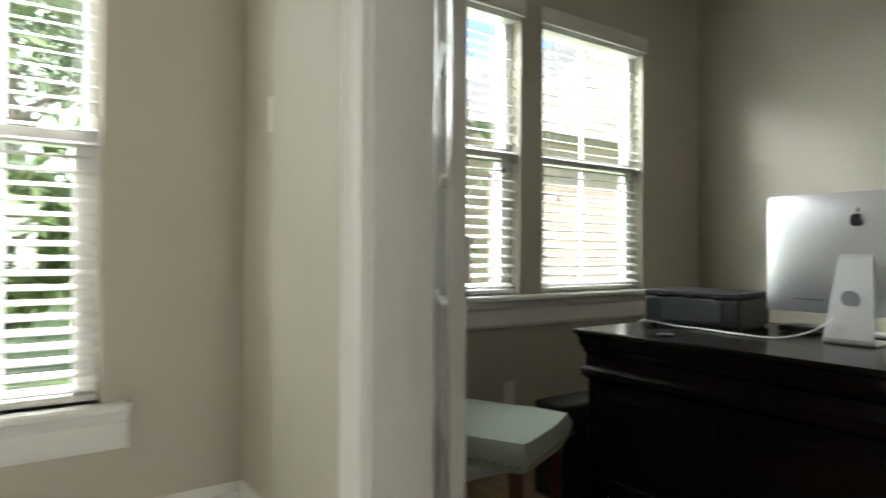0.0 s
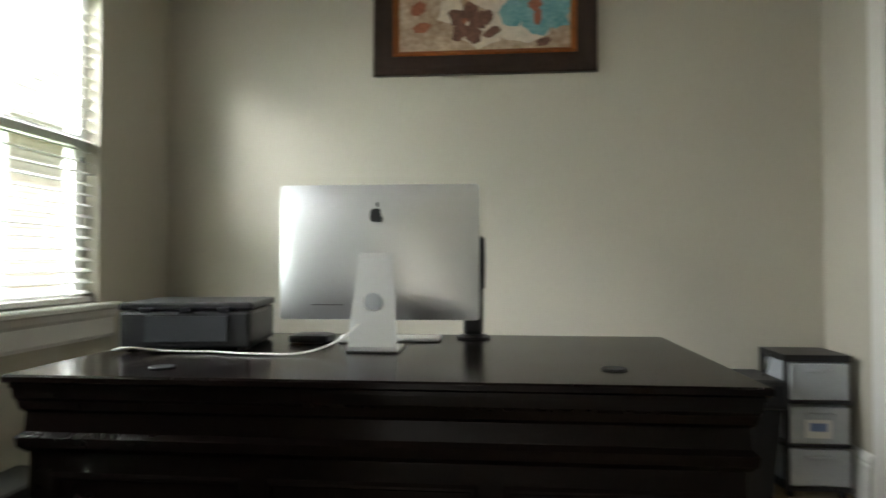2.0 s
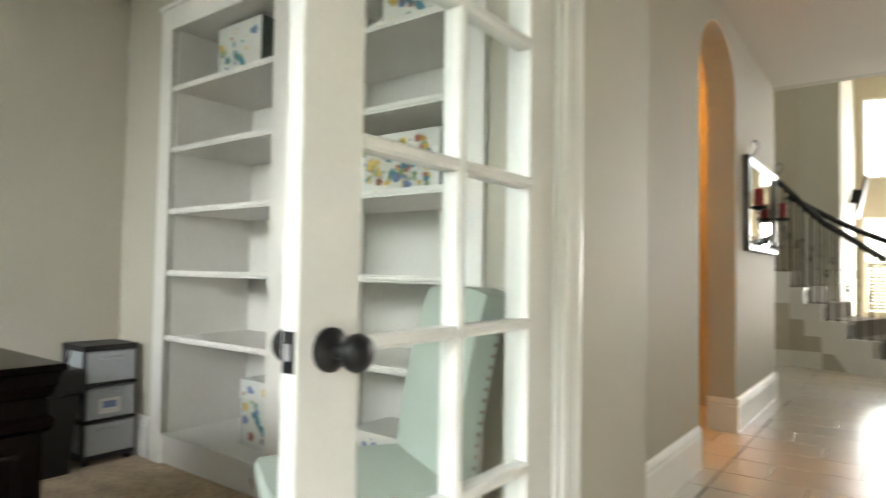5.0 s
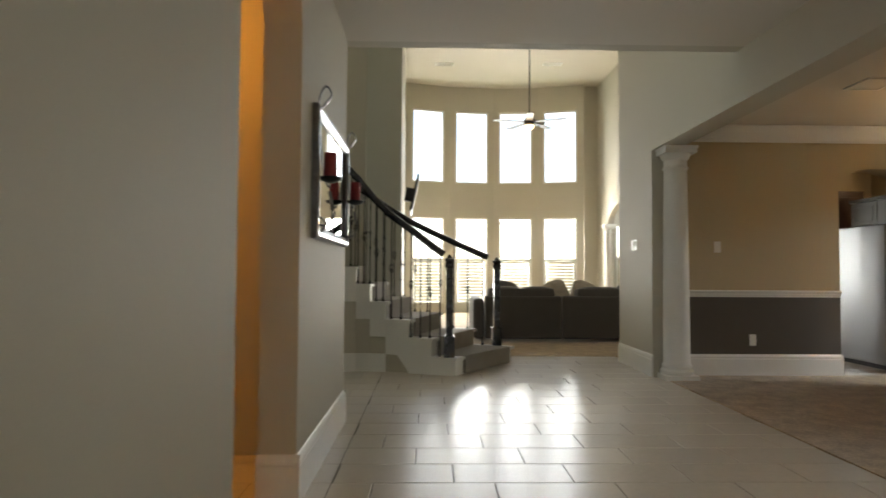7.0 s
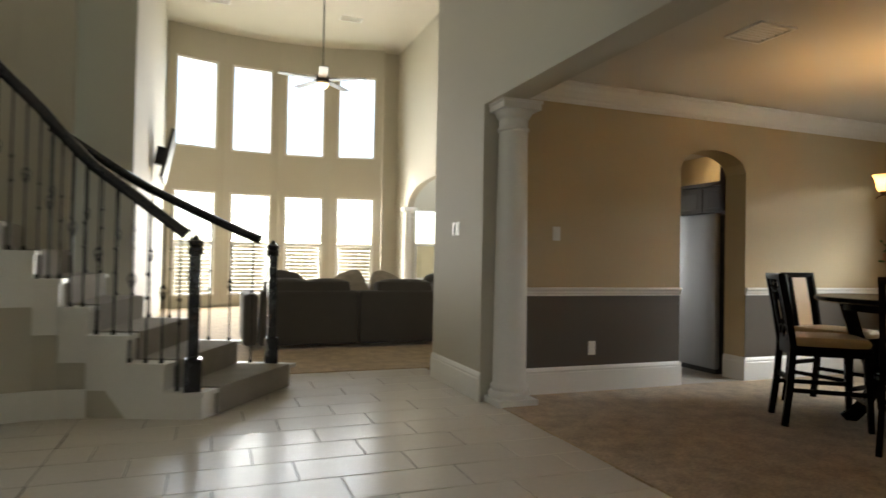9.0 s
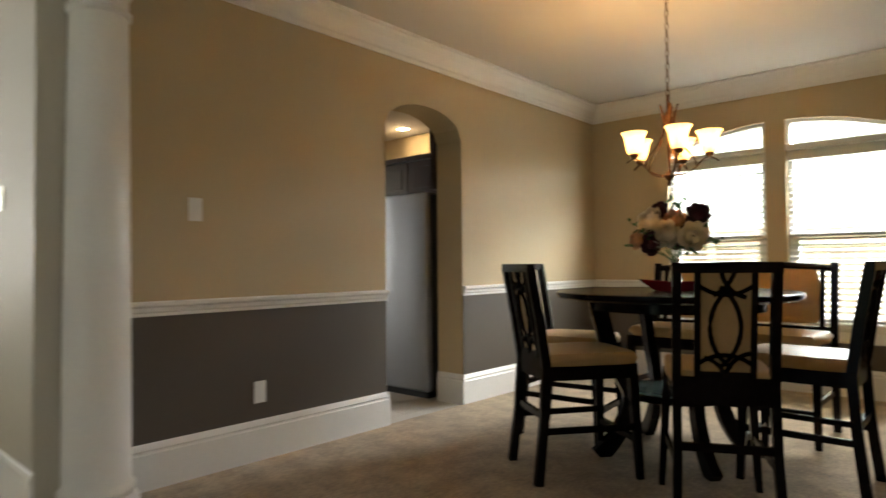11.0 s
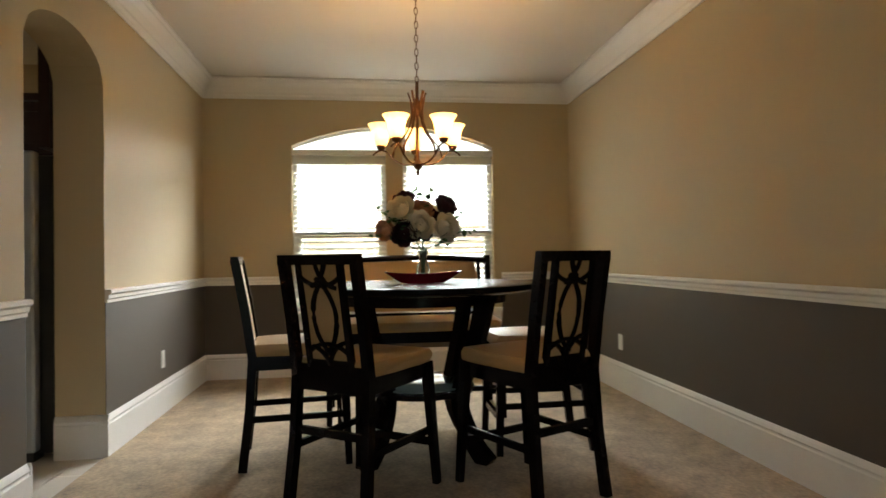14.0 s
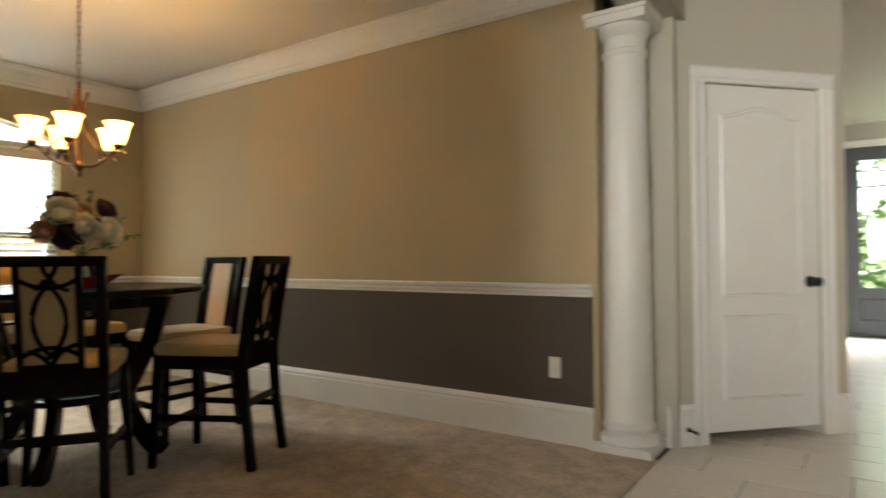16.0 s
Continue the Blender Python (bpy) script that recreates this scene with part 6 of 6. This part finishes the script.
TX, TY = -3.53, -3.0
tab = thing("dining_table", "round dark wooden counter-height table with flared legs", "table", pose(TX, TY, 0.006))
part("tabletop", lathe(bmesh.new(), [(0.0, 0.845), (0.585, 0.845), (0.61, 0.85), (0.625, 0.858), (0.63, 0.872), (0.628, 0.884), (0.615, 0.888), (0.6, 0.886), (0.0, 0.886)], None, 72), WOOD, tab, smooth=True)
part("apron", lathe(bmesh.new(), [(0.45, 0.79), (0.46, 0.79), (0.46, 0.845), (0.45, 0.845)], None, 48), WOOD, tab, smooth=True)
part("lower_shelf", lathe(bmesh.new(), [(0.0, 0.315), (0.27, 0.315), (0.285, 0.32), (0.285, 0.345), (0.275, 0.35), (0.0, 0.35)], None, 48), WOOD, tab, smooth=True)
part("shelf_glass", lathe(bmesh.new(), [(0.0, 0.351), (0.25, 0.351), (0.25, 0.357), (0.0, 0.357)], None, 48), material("shelf_glass", (0.16, 0.22, 0.20), 0.05, var=0.05, bump=0.0, spec=0.9), tab, "pale green glass disc")
for i in range(4):
    a = radians(45 + 90 * i)
    prof = [(0.43, 0.845), (0.37, 0.62), (0.29, 0.42), (0.255, 0.32), (0.28, 0.2), (0.35, 0.08), (0.43, 0.0)]
    pts = smooth_path([(r * math.cos(a), r * math.sin(a), z) for r, z in prof], 4)
    bm = bmesh.new()
    tang = Vector((-math.sin(a), math.cos(a), 0))
    rings = []
    for j, p in enumerate(pts):
        d = (pts[min(j + 1, len(pts) - 1)] - pts[max(j - 1, 0)]).normalized()
        n = tang.cross(d).normalized()
        k = 0.034 + 0.012 * abs(2 * j / (len(pts) - 1) - 1)
        rings.append([bm.verts.new(p + tang * u * 0.026 + n * v * k) for u, v in ((-1, -1), (1, -1), (1, 1), (-1, 1))])
    for p, q in zip(rings, rings[1:]):
        for u in range(4):
            bm.faces.new((p[u], p[(u + 1) % 4], q[(u + 1) % 4], q[u]))
    bm.faces.new(rings[0][::-1])
    bm.faces.new(rings[-1])
    part("leg", bm, WOOD, tab)

# red tray, vase and flowers
RED = material("red_glaze", (0.17, 0.008, 0.012), 0.15, var=0.2, scale=6, fine=60, bump=0.02)
bm = bmesh.new()
N = 24
out, inn = [], []
for j, (h, k) in enumerate(((0.0, 0.55), (0.012, 0.66), (0.035, 0.86), (0.052, 1.0))):
    out.append([bm.verts.new((0.07 * k * math.sin(2 * math.pi * i / N), 0.21 * k * math.cos(2 * math.pi * i / N), h + 0.012 * (k ** 3) * math.cos(2 * math.pi * i / N) ** 2)) for i in range(N)])
for j, (h, k) in enumerate(((0.052, 0.96), (0.036, 0.82), (0.016, 0.62), (0.008, 0.0))):
    inn.append([bm.verts.new((0.07 * k * math.sin(2 * math.pi * i / N), 0.21 * k * math.cos(2 * math.pi * i / N), h + 0.012 * (k ** 3) * math.cos(2 * math.pi * i / N) ** 2)) for i in range(N)] if k else [bm.verts.new((0, 0, h))])
rr = out + inn
for p, q in zip(rr, rr[1:]):
    for i in range(N):
        j = (i + 1) % N
        if len(q) == 1:
            bm.faces.new((p[i], p[j], q[0]))
        else:
            bm.faces.new((p[i], p[j], q[j], q[i]))
bm.faces.new(out[0][::-1])
tray = tagged(part("tray", bm, RED, smooth=True), "red glazed boat-shaped tray on the dining table", "tray")
tray.matrix_world = pose(TX + 0.02, TY + 0.02, 0.893)
VX, VY, VZ = TX + 0.02, TY + 0.02, 0.903
GL = glass("vase_glass", (0.95, 0.97, 0.96))
vase = thing("vase", "clear glass vase holding flowers", "vase", pose(VX, VY, VZ))
part("glass", lathe(bmesh.new(), [(0.0, 0.0), (0.032, 0.0), (0.036, 0.01), (0.036, 0.07), (0.03, 0.09), (0.022, 0.11), (0.022, 0.14), (0.032, 0.165), (0.029, 0.165), (0.019, 0.14), (0.019, 0.11), (0.027, 0.088), (0.033, 0.07), (0.033, 0.012), (0.0, 0.008)], None, 28), GL, vase, smooth=True)
STEM = material("stem_green", (0.05, 0.11, 0.03), 0.6, var=0.3, scale=20, fine=60, bump=0.05)
LEAF = material("leaf_green", (0.09, 0.19, 0.06), 0.55, var=0.4, scale=12, fine=60, bump=0.1)
IVORY = material("petal_ivory", (0.88, 0.80, 0.62), 0.7, var=0.06, scale=15, fine=60, bump=0.05)
PEACH = material("petal_peach", (0.66, 0.36, 0.20), 0.7, var=0.15, scale=15, fine=60, bump=0.05)
WINE = material("petal_wine", (0.055, 0.006, 0.014), 0.7, var=0.3, scale=15, fine=60, bump=0.05)


def rose(bm, c, r, seed):
    """A full round bloom: cupped petals in shells about one centre, the outer ones opening."""
    rnd = random.Random(seed)
    axis = (c - Vector((-0.24, 0, 0.24))).normalized()
    rot = Matrix.Translation(c) @ axis.to_track_quat("Z", "Y").to_matrix().to_4x4()
    shells = 6
    for ring in range(shells):
        k = ring / (shells - 1)
        n = 3 + ring
        rad0 = r * (0.30 + 0.70 * k)
        tip = radians(14 + 76 * k)
        for i in range(n):
            a0 = 2 * math.pi * (i + 0.5 * (ring % 2)) / n + rnd.uniform(-0.25, 0.25)
            half = math.pi / n * 1.5
            lift = rnd.uniform(-0.10, 0.10)
            grid = []
            for v in range(7):
                t = v / 6
                row = []
                for u in range(7):
                    uu = u / 6 * 2 - 1
                    pol = radians(165) + (tip + lift - radians(165)) * t * (1 - 0.16 * uu * uu * t)
                    a = a0 + uu * half * (0.35 + 0.65 * math.sin(math.pi * min(0.85, t * 0.8 + 0.15)))
                    curl = 1 + (0.10 + 0.10 * k) * max(0, t - 0.72) / 0.28 * (1 - 0.5 * uu * uu) - 0.05 * uu * uu
                    rr = rad0 * curl
                    row.append(bm.verts.new(rot @ Vector((rr * math.sin(pol) * math.cos(a), rr * math.sin(pol) * math.sin(a), rr * math.cos(pol) * 0.88))))
                grid.append(row)
            for v in range(6):
                for u in range(6):
                    bm.faces.new((grid[v][u], grid[v][u + 1], grid[v + 1][u + 1], grid[v + 1][u]))


# as seen from the foyer (+x): y to the right, z up, from the vase's foot
ROSES = [(0.05, -0.125, 0.385, 0.062, IVORY), (0.07, -0.02, 0.30, 0.062, IVORY), (0.06, 0.125, 0.285, 0.062, IVORY), (0.0, 0.0, 0.385, 0.05, PEACH), (0.03, -0.205, 0.275, 0.045, PEACH), (0.06, -0.105, 0.255, 0.055, WINE),
         (-0.02, -0.10, 0.44, 0.05, WINE), (0.0, 0.13, 0.41, 0.05, WINE), (-0.03, 0.055, 0.33, 0.055, WINE), (-0.08, -0.1, 0.33, 0.058, IVORY), (-0.10, 0.08, 0.36, 0.055, IVORY), (-0.09, 0.0, 0.28, 0.055, WINE)]
for i, (dx, dy, dz, r, mt) in enumerate(ROSES):
    fl = thing("rose", {"petal_ivory": "ivory", "petal_peach": "peach", "petal_wine": "dark wine-red"}[mt.name] + " silk rose in the glass vase", "flower", pose(VX, VY, VZ), "roses in the vase")
    c = Vector((dx, dy, dz))
    bm = bmesh.new()
    rose(bm, c, r * 1.15, i)
    part("bloom", bm, mt, fl, smooth=True)
    bm = tube(bmesh.new(), smooth_path([(0.01 * math.cos(i), 0.01 * math.sin(i), 0.02), (0.006 * math.cos(i), 0.006 * math.sin(i), 0.14), c * 0.55 + Vector((0, 0, 0.06)), c - Vector((0, 0, r * 0.5))], 4), 0.0025, 5)
    part("stem", bm, STEM, fl)
rnd = random.Random(4)
for i, (sy, sz, sx) in enumerate(((-0.24, 0.38, 0.04), (-0.17, 0.33, 0.08), (0.20, 0.36, 0.02), (0.26, 0.27, 0.05), (0.05, 0.50, 0.0), (-0.03, 0.52, -0.05), (0.14, 0.20, 0.06), (-0.26, 0.24, 0.0))):
    sp = thing("leaf_sprig", "green leafy sprig in the glass vase", "foliage", pose(VX, VY, VZ), "sprigs in the vase")
    tip = Vector((sx, sy, sz))
    pts = smooth_path([(0, 0, 0.03), (0.0, 0.0, 0.15), tip * 0.6 + Vector((0, 0, 0.08)), tip], 5)
    part("stem", tube(bmesh.new(), pts, 0.0016, 5), STEM, sp)
    for j in range(7):
        p = pts[len(pts) - 1 - j]
        bm = bmesh.new()
        L, W = rnd.uniform(0.03, 0.05), rnd.uniform(0.011, 0.017)
        rot = Euler((rnd.uniform(-0.8, 0.8), rnd.uniform(-0.8, 0.8), rnd.uniform(0, 6.3))).to_matrix().to_4x4()
        row = [bm.verts.new((L * t, 0, -0.006 * math.sin(math.pi * t))) for t in (0, 0.25, 0.5, 0.75, 1)]
        for s in (-1, 1):
            e = [row[0]] + [bm.verts.new((L * t, s * W * math.sin(math.pi * t ** 0.8), 0.004 * math.sin(math.pi * t))) for t in (0.25, 0.5, 0.75)] + [row[4]]
            for k in range(4):
                f = [row[k], row[k + 1]] + ([e[k + 1]] if e[k + 1] is not row[k + 1] else []) + ([e[k]] if e[k] is not row[k] else [])
                if len(f) > 2:
                    bm.faces.new(f)
        bmesh.ops.transform(bm, matrix=Matrix.Translation(p) @ rot, verts=bm.verts)
        part("leaf", bm, LEAF, sp)

# chandelier
BRONZE = material("bronze", (0.11, 0.05, 0.02), 0.35, 0.7, var=0.4, scale=15, fine=60, bump=0.08)
SHADEG = material("lamp_glass", (0.85, 0.72, 0.50), 0.5, var=0.04, scale=10, fine=60, bump=0.02, emit=(1.0, 0.66, 0.28, 0.55))
tn, tl = SHADEG.node_tree.nodes, SHADEG.node_tree.links
thru, both = tn.new("ShaderNodeBsdfTranslucent"), tn.new("ShaderNodeMixShader")
thru.inputs["Color"].default_value = (1.0, 0.84, 0.58, 1)
both.inputs["Fac"].default_value = 0.6
tl.new(tn["Principled BSDF"].outputs[0], both.inputs[1])
tl.new(thru.outputs[0], both.inputs[2])
tl.new(both.outputs[0], tn["Material Output"].inputs["Surface"])
HX, HY = -3.505, -3.0
ch = thing("chandelier", "bronze five-light chandelier with lit frosted glass shades", "chandelier", pose(HX, HY, 0))
part("canopy", lathe(bmesh.new(), [(0.012, DZ - 0.05), (0.03, DZ - 0.035), (0.06, DZ - 0.02), (0.066, DZ - 0.001)], None, 28), BRONZE, ch, smooth=True)
z = DZ - 0.05
i = 0
while z > 1.96:
    bm = bmesh.new()
    a = math.pi / 2 * (i % 2)
    pts = [(0.009 * math.cos(t) * math.cos(a), 0.009 * math.cos(t) * math.sin(a), z - 0.02 + 0.022 * math.sin(t)) for t in [2 * math.pi * k / 12 for k in range(13)]]
    part("chain_link", tube(bm, pts, 0.0026, 5), BRONZE, ch)
    z -= 0.037
    i += 1
part("stem", lathe(bmesh.new(), [(0.0, 1.465), (0.008, 1.47), (0.012, 1.485), (0.008, 1.495), (0.022, 1.51), (0.03, 1.525), (0.02, 1.54), (0.008, 1.555), (0.008, 1.78), (0.02, 1.80), (0.026, 1.84), (0.014, 1.87), (0.009, 1.89), (0.009, 1.97), (0.0, 1.975)], None, 20), BRONZE, ch, smooth=True)
for i in range(5):
    a = radians(72 * i + 35)
    u = Vector((math.cos(a), math.sin(a), 0))
    def P(r, zz):
        return u * r + Vector((0, 0, zz))
    part("arm", tube(bmesh.new(), smooth_path([P(0.02, 1.525), P(0.08, 1.53), P(0.135, 1.56), P(0.17, 1.60), P(0.205, 1.612), P(0.235, 1.60), P(0.25, 1.588)], 5), 0.0065, 8, flat=0.7), BRONZE, ch, smooth=True)
    part("upper_scroll", tube(bmesh.new(), smooth_path([P(0.14, 1.57), P(0.125, 1.62), P(0.06, 1.70), P(0.03, 1.78), P(0.032, 1.85), P(0.05, 1.915)], 5), 0.007, 8, flat=0.6), BRONZE, ch, smooth=True)
    part("cup", lathe(bmesh.new(), [(0.006, 1.61), (0.022, 1.62), (0.026, 1.64), (0.02, 1.645)], pose(u.x * 0.205, u.y * 0.205, 0), 16), BRONZE, ch, smooth=True)
    part("shade", lathe(bmesh.new(), [(0.02, 1.635), (0.032, 1.64), (0.042, 1.665), (0.047, 1.70), (0.053, 1.725), (0.064, 1.745), (0.070, 1.752), (0.068, 1.754), (0.062, 1.748), (0.051, 1.727), (0.044, 1.70), (0.039, 1.665), (0.02, 1.64)], pose(u.x * 0.205, u.y * 0.205, 0), 28), SHADEG, ch, "lit frosted glass shade", smooth=True)

# ---- outdoors ----
GRASS = material("lawn", (0.11, 0.17, 0.05), 0.9, var=0.4, scale=0.6, fine=14, bump=0.6)
CROWN = material("tree_leaves", (0.11, 0.16, 0.06), 0.7, var=0.5, scale=1.2, fine=9, bump=0.2)
BARK = material("bark", (0.10, 0.075, 0.055), 0.9, var=0.4, scale=6, fine=40, bump=0.8, stretch=(4, 4, 1))
BRICKM = material("tan_brick", (0.42, 0.33, 0.27), 0.85, var=0.25, scale=3, fine=25, bump=0.5, island=0.8)
MORTAR = material("mortar", (0.42, 0.38, 0.33), 0.95, var=0.1, scale=8, fine=60, bump=0.4)
FENCEM = material("fence_wood", (0.30, 0.22, 0.15), 0.85, var=0.3, scale=2, fine=30, bump=0.4, stretch=(1, 1, 8), island=0.6)
structure(part("ground", boxes((-300, 300, 5.25, 300, -0.6, -0.22), (-300, -5.95, -300, 5.25, -0.6, -0.22), (-5.95, 300, -300, -15.0, -0.6, -0.22), (5.7, 300, -15.0, 5.25, -0.6, -0.22)), GRASS), "green lawn around the house", "lawn")


def tree(x, y, h, r, seed, label):
    t = thing("tree", label, "tree", pose(x, y, -0.22), "garden trees")
    rnd = random.Random(seed)
    bm = tube(bmesh.new(), smooth_path([(0, 0, 0), (0.06, 0.03, h * 0.25), (-0.05, 0.05, h * 0.5), (0.0, 0.0, h * 0.85)], 4), 0.17, 10, taper=0.3)
    part("trunk", bm, BARK, t, smooth=True)
    tips = []
    for i in range(9):
        a = rnd.uniform(0, 6.28)
        z0 = h * rnd.uniform(0.25, 0.6)
        e = Vector((math.cos(a) * r * 0.75, math.sin(a) * r * 0.75, z0 + h * rnd.uniform(0.05, 0.35)))
        part("limb", tube(bmesh.new(), smooth_path([(0, 0, z0), e * 0.5 + Vector((0, 0, z0 * 0.5 + 0.1)), e], 4), 0.055, 6, taper=0.3), BARK, t)
        tips.append(e)
    vs, fs = [], []
    for i in range(2600):
        c = rnd.choice(tips) if rnd.random() < 0.8 else Vector((0, 0, h * 0.8))
        p = c + Vector((rnd.gauss(0, 0.34), rnd.gauss(0, 0.34), rnd.gauss(0, 0.27))) * r * 0.75
        if p.z < h * 0.12:
            continue
        q = Euler((rnd.uniform(-1, 1), rnd.uniform(-1, 1), rnd.uniform(0, 6.28))).to_matrix()
        s = rnd.uniform(0.09, 0.2)
        n = len(vs)
        for u, v, w in ((-1, 0, 0), (0, -0.45, 0.1), (1, 0, 0), (0, 0.45, 0.1)):
            vs.append(p + q @ Vector((u * s, v * s, w * s)))
        fs.append((n, n + 1, n + 2, n + 3))
    me = bpy.data.meshes.new("crown")
    me.from_pydata([tuple(v) for v in vs], [], fs)
    me.materials.append(CROWN)
    ob = new("crown", me)
    ob.parent = t


for x, y, h, r, s in ((3.4, 10.5, 6.0, 2.4, 1), (5.3, 16.0, 8, 3.2, 2), (1.2, 19.0, 8, 3.2, 3), (9.0, 22, 9, 3.8, 4), (0.6, 9.6, 2.2, 1.4, 8)):
    tree(x, y, h, r, s, "leafy green tree on the lawn")

# glowing sheets stand in for the overexposed distance beyond dining and study windows
GLOWDIST = material("glowing_distance", (0.7, 0.78, 0.66), 1.0, var=0.25, scale=0.25, fine=1.5, bump=0.0, emit=(0.86, 0.97, 0.88, 0.24))
structure(part("backdrop", boxes((-60, 60, 40, 40.2, -0.22, 16)), GLOWDIST), "glowing pale sheet in place of overexposed distant greenery", "backdrop")
structure(part("backdrop", boxes((-15.2, -15.0, -24, 16, -0.22, 9)), GLOWDIST), "glowing pale sheet in place of overexposed distant greenery", "backdrop")

# neighbour's brick house beyond the study
nh = thing("neighbour_house", "tan brick neighbouring house with a grey roof", "house", pose(8.2, 9.6, -0.22))
part("wall", solid(-1.6, 5, -0.3, 6, 0, 3.0, [(-2, -1, 1.2, 2.4, 0.9, 2.3)]), MORTAR, nh)
part("roof", prism(bmesh.new(), [(-2.1, 3.0), (5.5, 3.0), (1.7, 5.4)], axes((0, -0.8, 0), (1, 0, 0), (0, 0, 1)), -7.4), material("roof_shingle", (0.28, 0.26, 0.25), 0.9, var=0.3, scale=3, fine=20, bump=0.5), nh)
part("window", boxes((-1.55, -1.5, 1.2, 2.4, 0.9, 2.3)), BLACK, nh)
part("window_frame", boxes((-1.63, -1.5, 1.12, 1.2, 0.85, 2.38), (-1.63, -1.5, 2.4, 2.48, 0.85, 2.38), (-1.63, -1.5, 1.2, 2.4, 0.85, 0.9), (-1.63, -1.5, 1.2, 2.4, 2.3, 2.38), (-1.62, -1.5, 1.77, 1.83, 0.9, 2.3)), WHITE, nh)
bm = bmesh.new()
rnd = random.Random(2)
for r in range(39):
    y = -0.3 + (0.0 if r % 2 else -0.11)
    while y < 5.9:
        z = 0.01 + r * 0.077
        if not (1.1 < y + 0.1 < 2.5 and 0.8 < z < 2.4):
            box(bm, -1.612 - rnd.uniform(0, 0.004), -1.6, max(y, -0.3), min(y + 0.21, 6), z, z + 0.066)
        y += 0.22
tagged(part("brick_courses", bm, BRICKM, nh), kind="stuff")
bm = bmesh.new()
for r in range(39):
    x = -1.6 + (0.0 if r % 2 else -0.11)
    while x < 4.9:
        z = 0.01 + r * 0.077
        box(bm, max(x, -1.6), min(x + 0.21, 5), -0.312 - rnd.uniform(0, 0.004), -0.3, z, z + 0.066)
        x += 0.22
tagged(part("brick_courses", bm, BRICKM, nh), kind="stuff")


# board fences
def fence(a, b, h, label):
    a, b = Vector((*a, -0.22)), Vector((*b, -0.22))
    d = b - a
    n = int(d.length / 0.145)
    f = thing("fence", label, "fence", axes(a, d, (0, 0, 1)))
    bm = boxes((-0.069, 0.069, 0.02, h, 0, 0.018))
    ob = part("board", bm, FENCEM, f)
    me = ob.data
    ob.matrix_basis = Matrix.Translation((0.07, 0, 0))
    for i in range(1, n):
        ob = new("board", me)
        ob.parent = f
        ob.matrix_basis = Matrix.Translation((0.07 + 0.145 * i, 0.012 * math.sin(i * 2.3), 0))
    for z in (0.35, h - 0.3):
        part("rail", boxes((0, d.length, z, z + 0.08, 0.02, 0.055)), FENCEM, f)
    for i in range(int(d.length / 2.4) + 1):
        part("post", boxes((2.4 * i - 0.045, 2.4 * i + 0.045, 0, h - 0.05, 0.056, 0.14)), FENCEM, f)


fence((-9.4, -9.5), (-9.4, 2.5), 1.75, "weathered wooden board fence behind the dining room")
fence((7.0, -20.0), (-9.0, -20.0), 1.8, "weathered wooden board fence behind the living room")

# ---- floor tiles ----
cache = {}
TW, TH = 0.605, 0.300


def tile_mesh(w, h):
    key = (round(w, 3), round(h, 3))
    if key not in cache:
        me = bpy.data.meshes.new("tile")
        e, t = 0.0025, 0.0018
        vs = [(x * (w / 2 - i), y * (h / 2 - i), z) for z, i in ((-0.006, 0), (-t, 0), (0, e)) for x, y in ((-1, -1), (1, -1), (1, 1), (-1, 1))]
        fs = [(4 * k + a, 4 * k + (a + 1) % 4, 4 * k + 4 + (a + 1) % 4, 4 * k + 4 + a) for k in (0, 1) for a in range(4)] + [(8, 9, 10, 11)]
        me.from_pydata(vs, [], fs)
        me.materials.append(TILE)
        cache[key] = me
    return cache[key]


floor_ob = bpy.data.objects["floor"]
rest_v, rest_f = [], []


def lay(x0, x1, y0, y1, single):
    y, r = -2.345 - 0.305 * 60, 0
    while y < y1:
        x = 1.65 - 0.61 * 40 - 0.2033 * r
        ya, yb = max(y, y0), min(y + TH, y1)
        while x < x1 and yb - ya > 0.02:
            xa, xb = max(x, x0), min(x + TW, x1)
            if xb - xa > 0.02:
                cx, cy, w, h = (xa + xb) / 2, (ya + yb) / 2, xb - xa, yb - ya
                if single:
                    ob = new("tile", tile_mesh(w, h))
                    ob.parent = floor_ob
                    ob.location = (cx, cy, 0.0)
                else:
                    n = len(rest_v)
                    rest_v.extend([(xa, ya, 0.0), (xb, ya, 0.0), (xb, yb, 0.0), (xa, yb, 0.0), (xa, ya, -0.006), (xb, ya, -0.006), (xb, yb, -0.006), (xa, yb, -0.006)])
                    rest_f.extend([(n, n + 1, n + 2, n + 3), (n, n + 4, n + 5, n + 1), (n + 1, n + 5, n + 6, n + 2), (n + 2, n + 6, n + 7, n + 3), (n + 3, n + 7, n + 4, n)])
            x += 0.61
        y += 0.305
        r += 1


lay(-0.998, 1.858, -6.1, 2.2, True)
lay(-0.998, 1.858, 2.2, FY, False)
lay(1.862, 4.2, -6.1, 1.2, False)
lay(DX0, DX1, DY0 - 3.4, DY0, False)
me = bpy.data.meshes.new("far_tiles")
me.from_pydata(rest_v, [], rest_f)
me.materials.append(TILE)
ob = new("far_tiles", me)
ob.parent = floor_ob
tagged(ob, "more of the grey-beige floor tiles", kind="stuff")
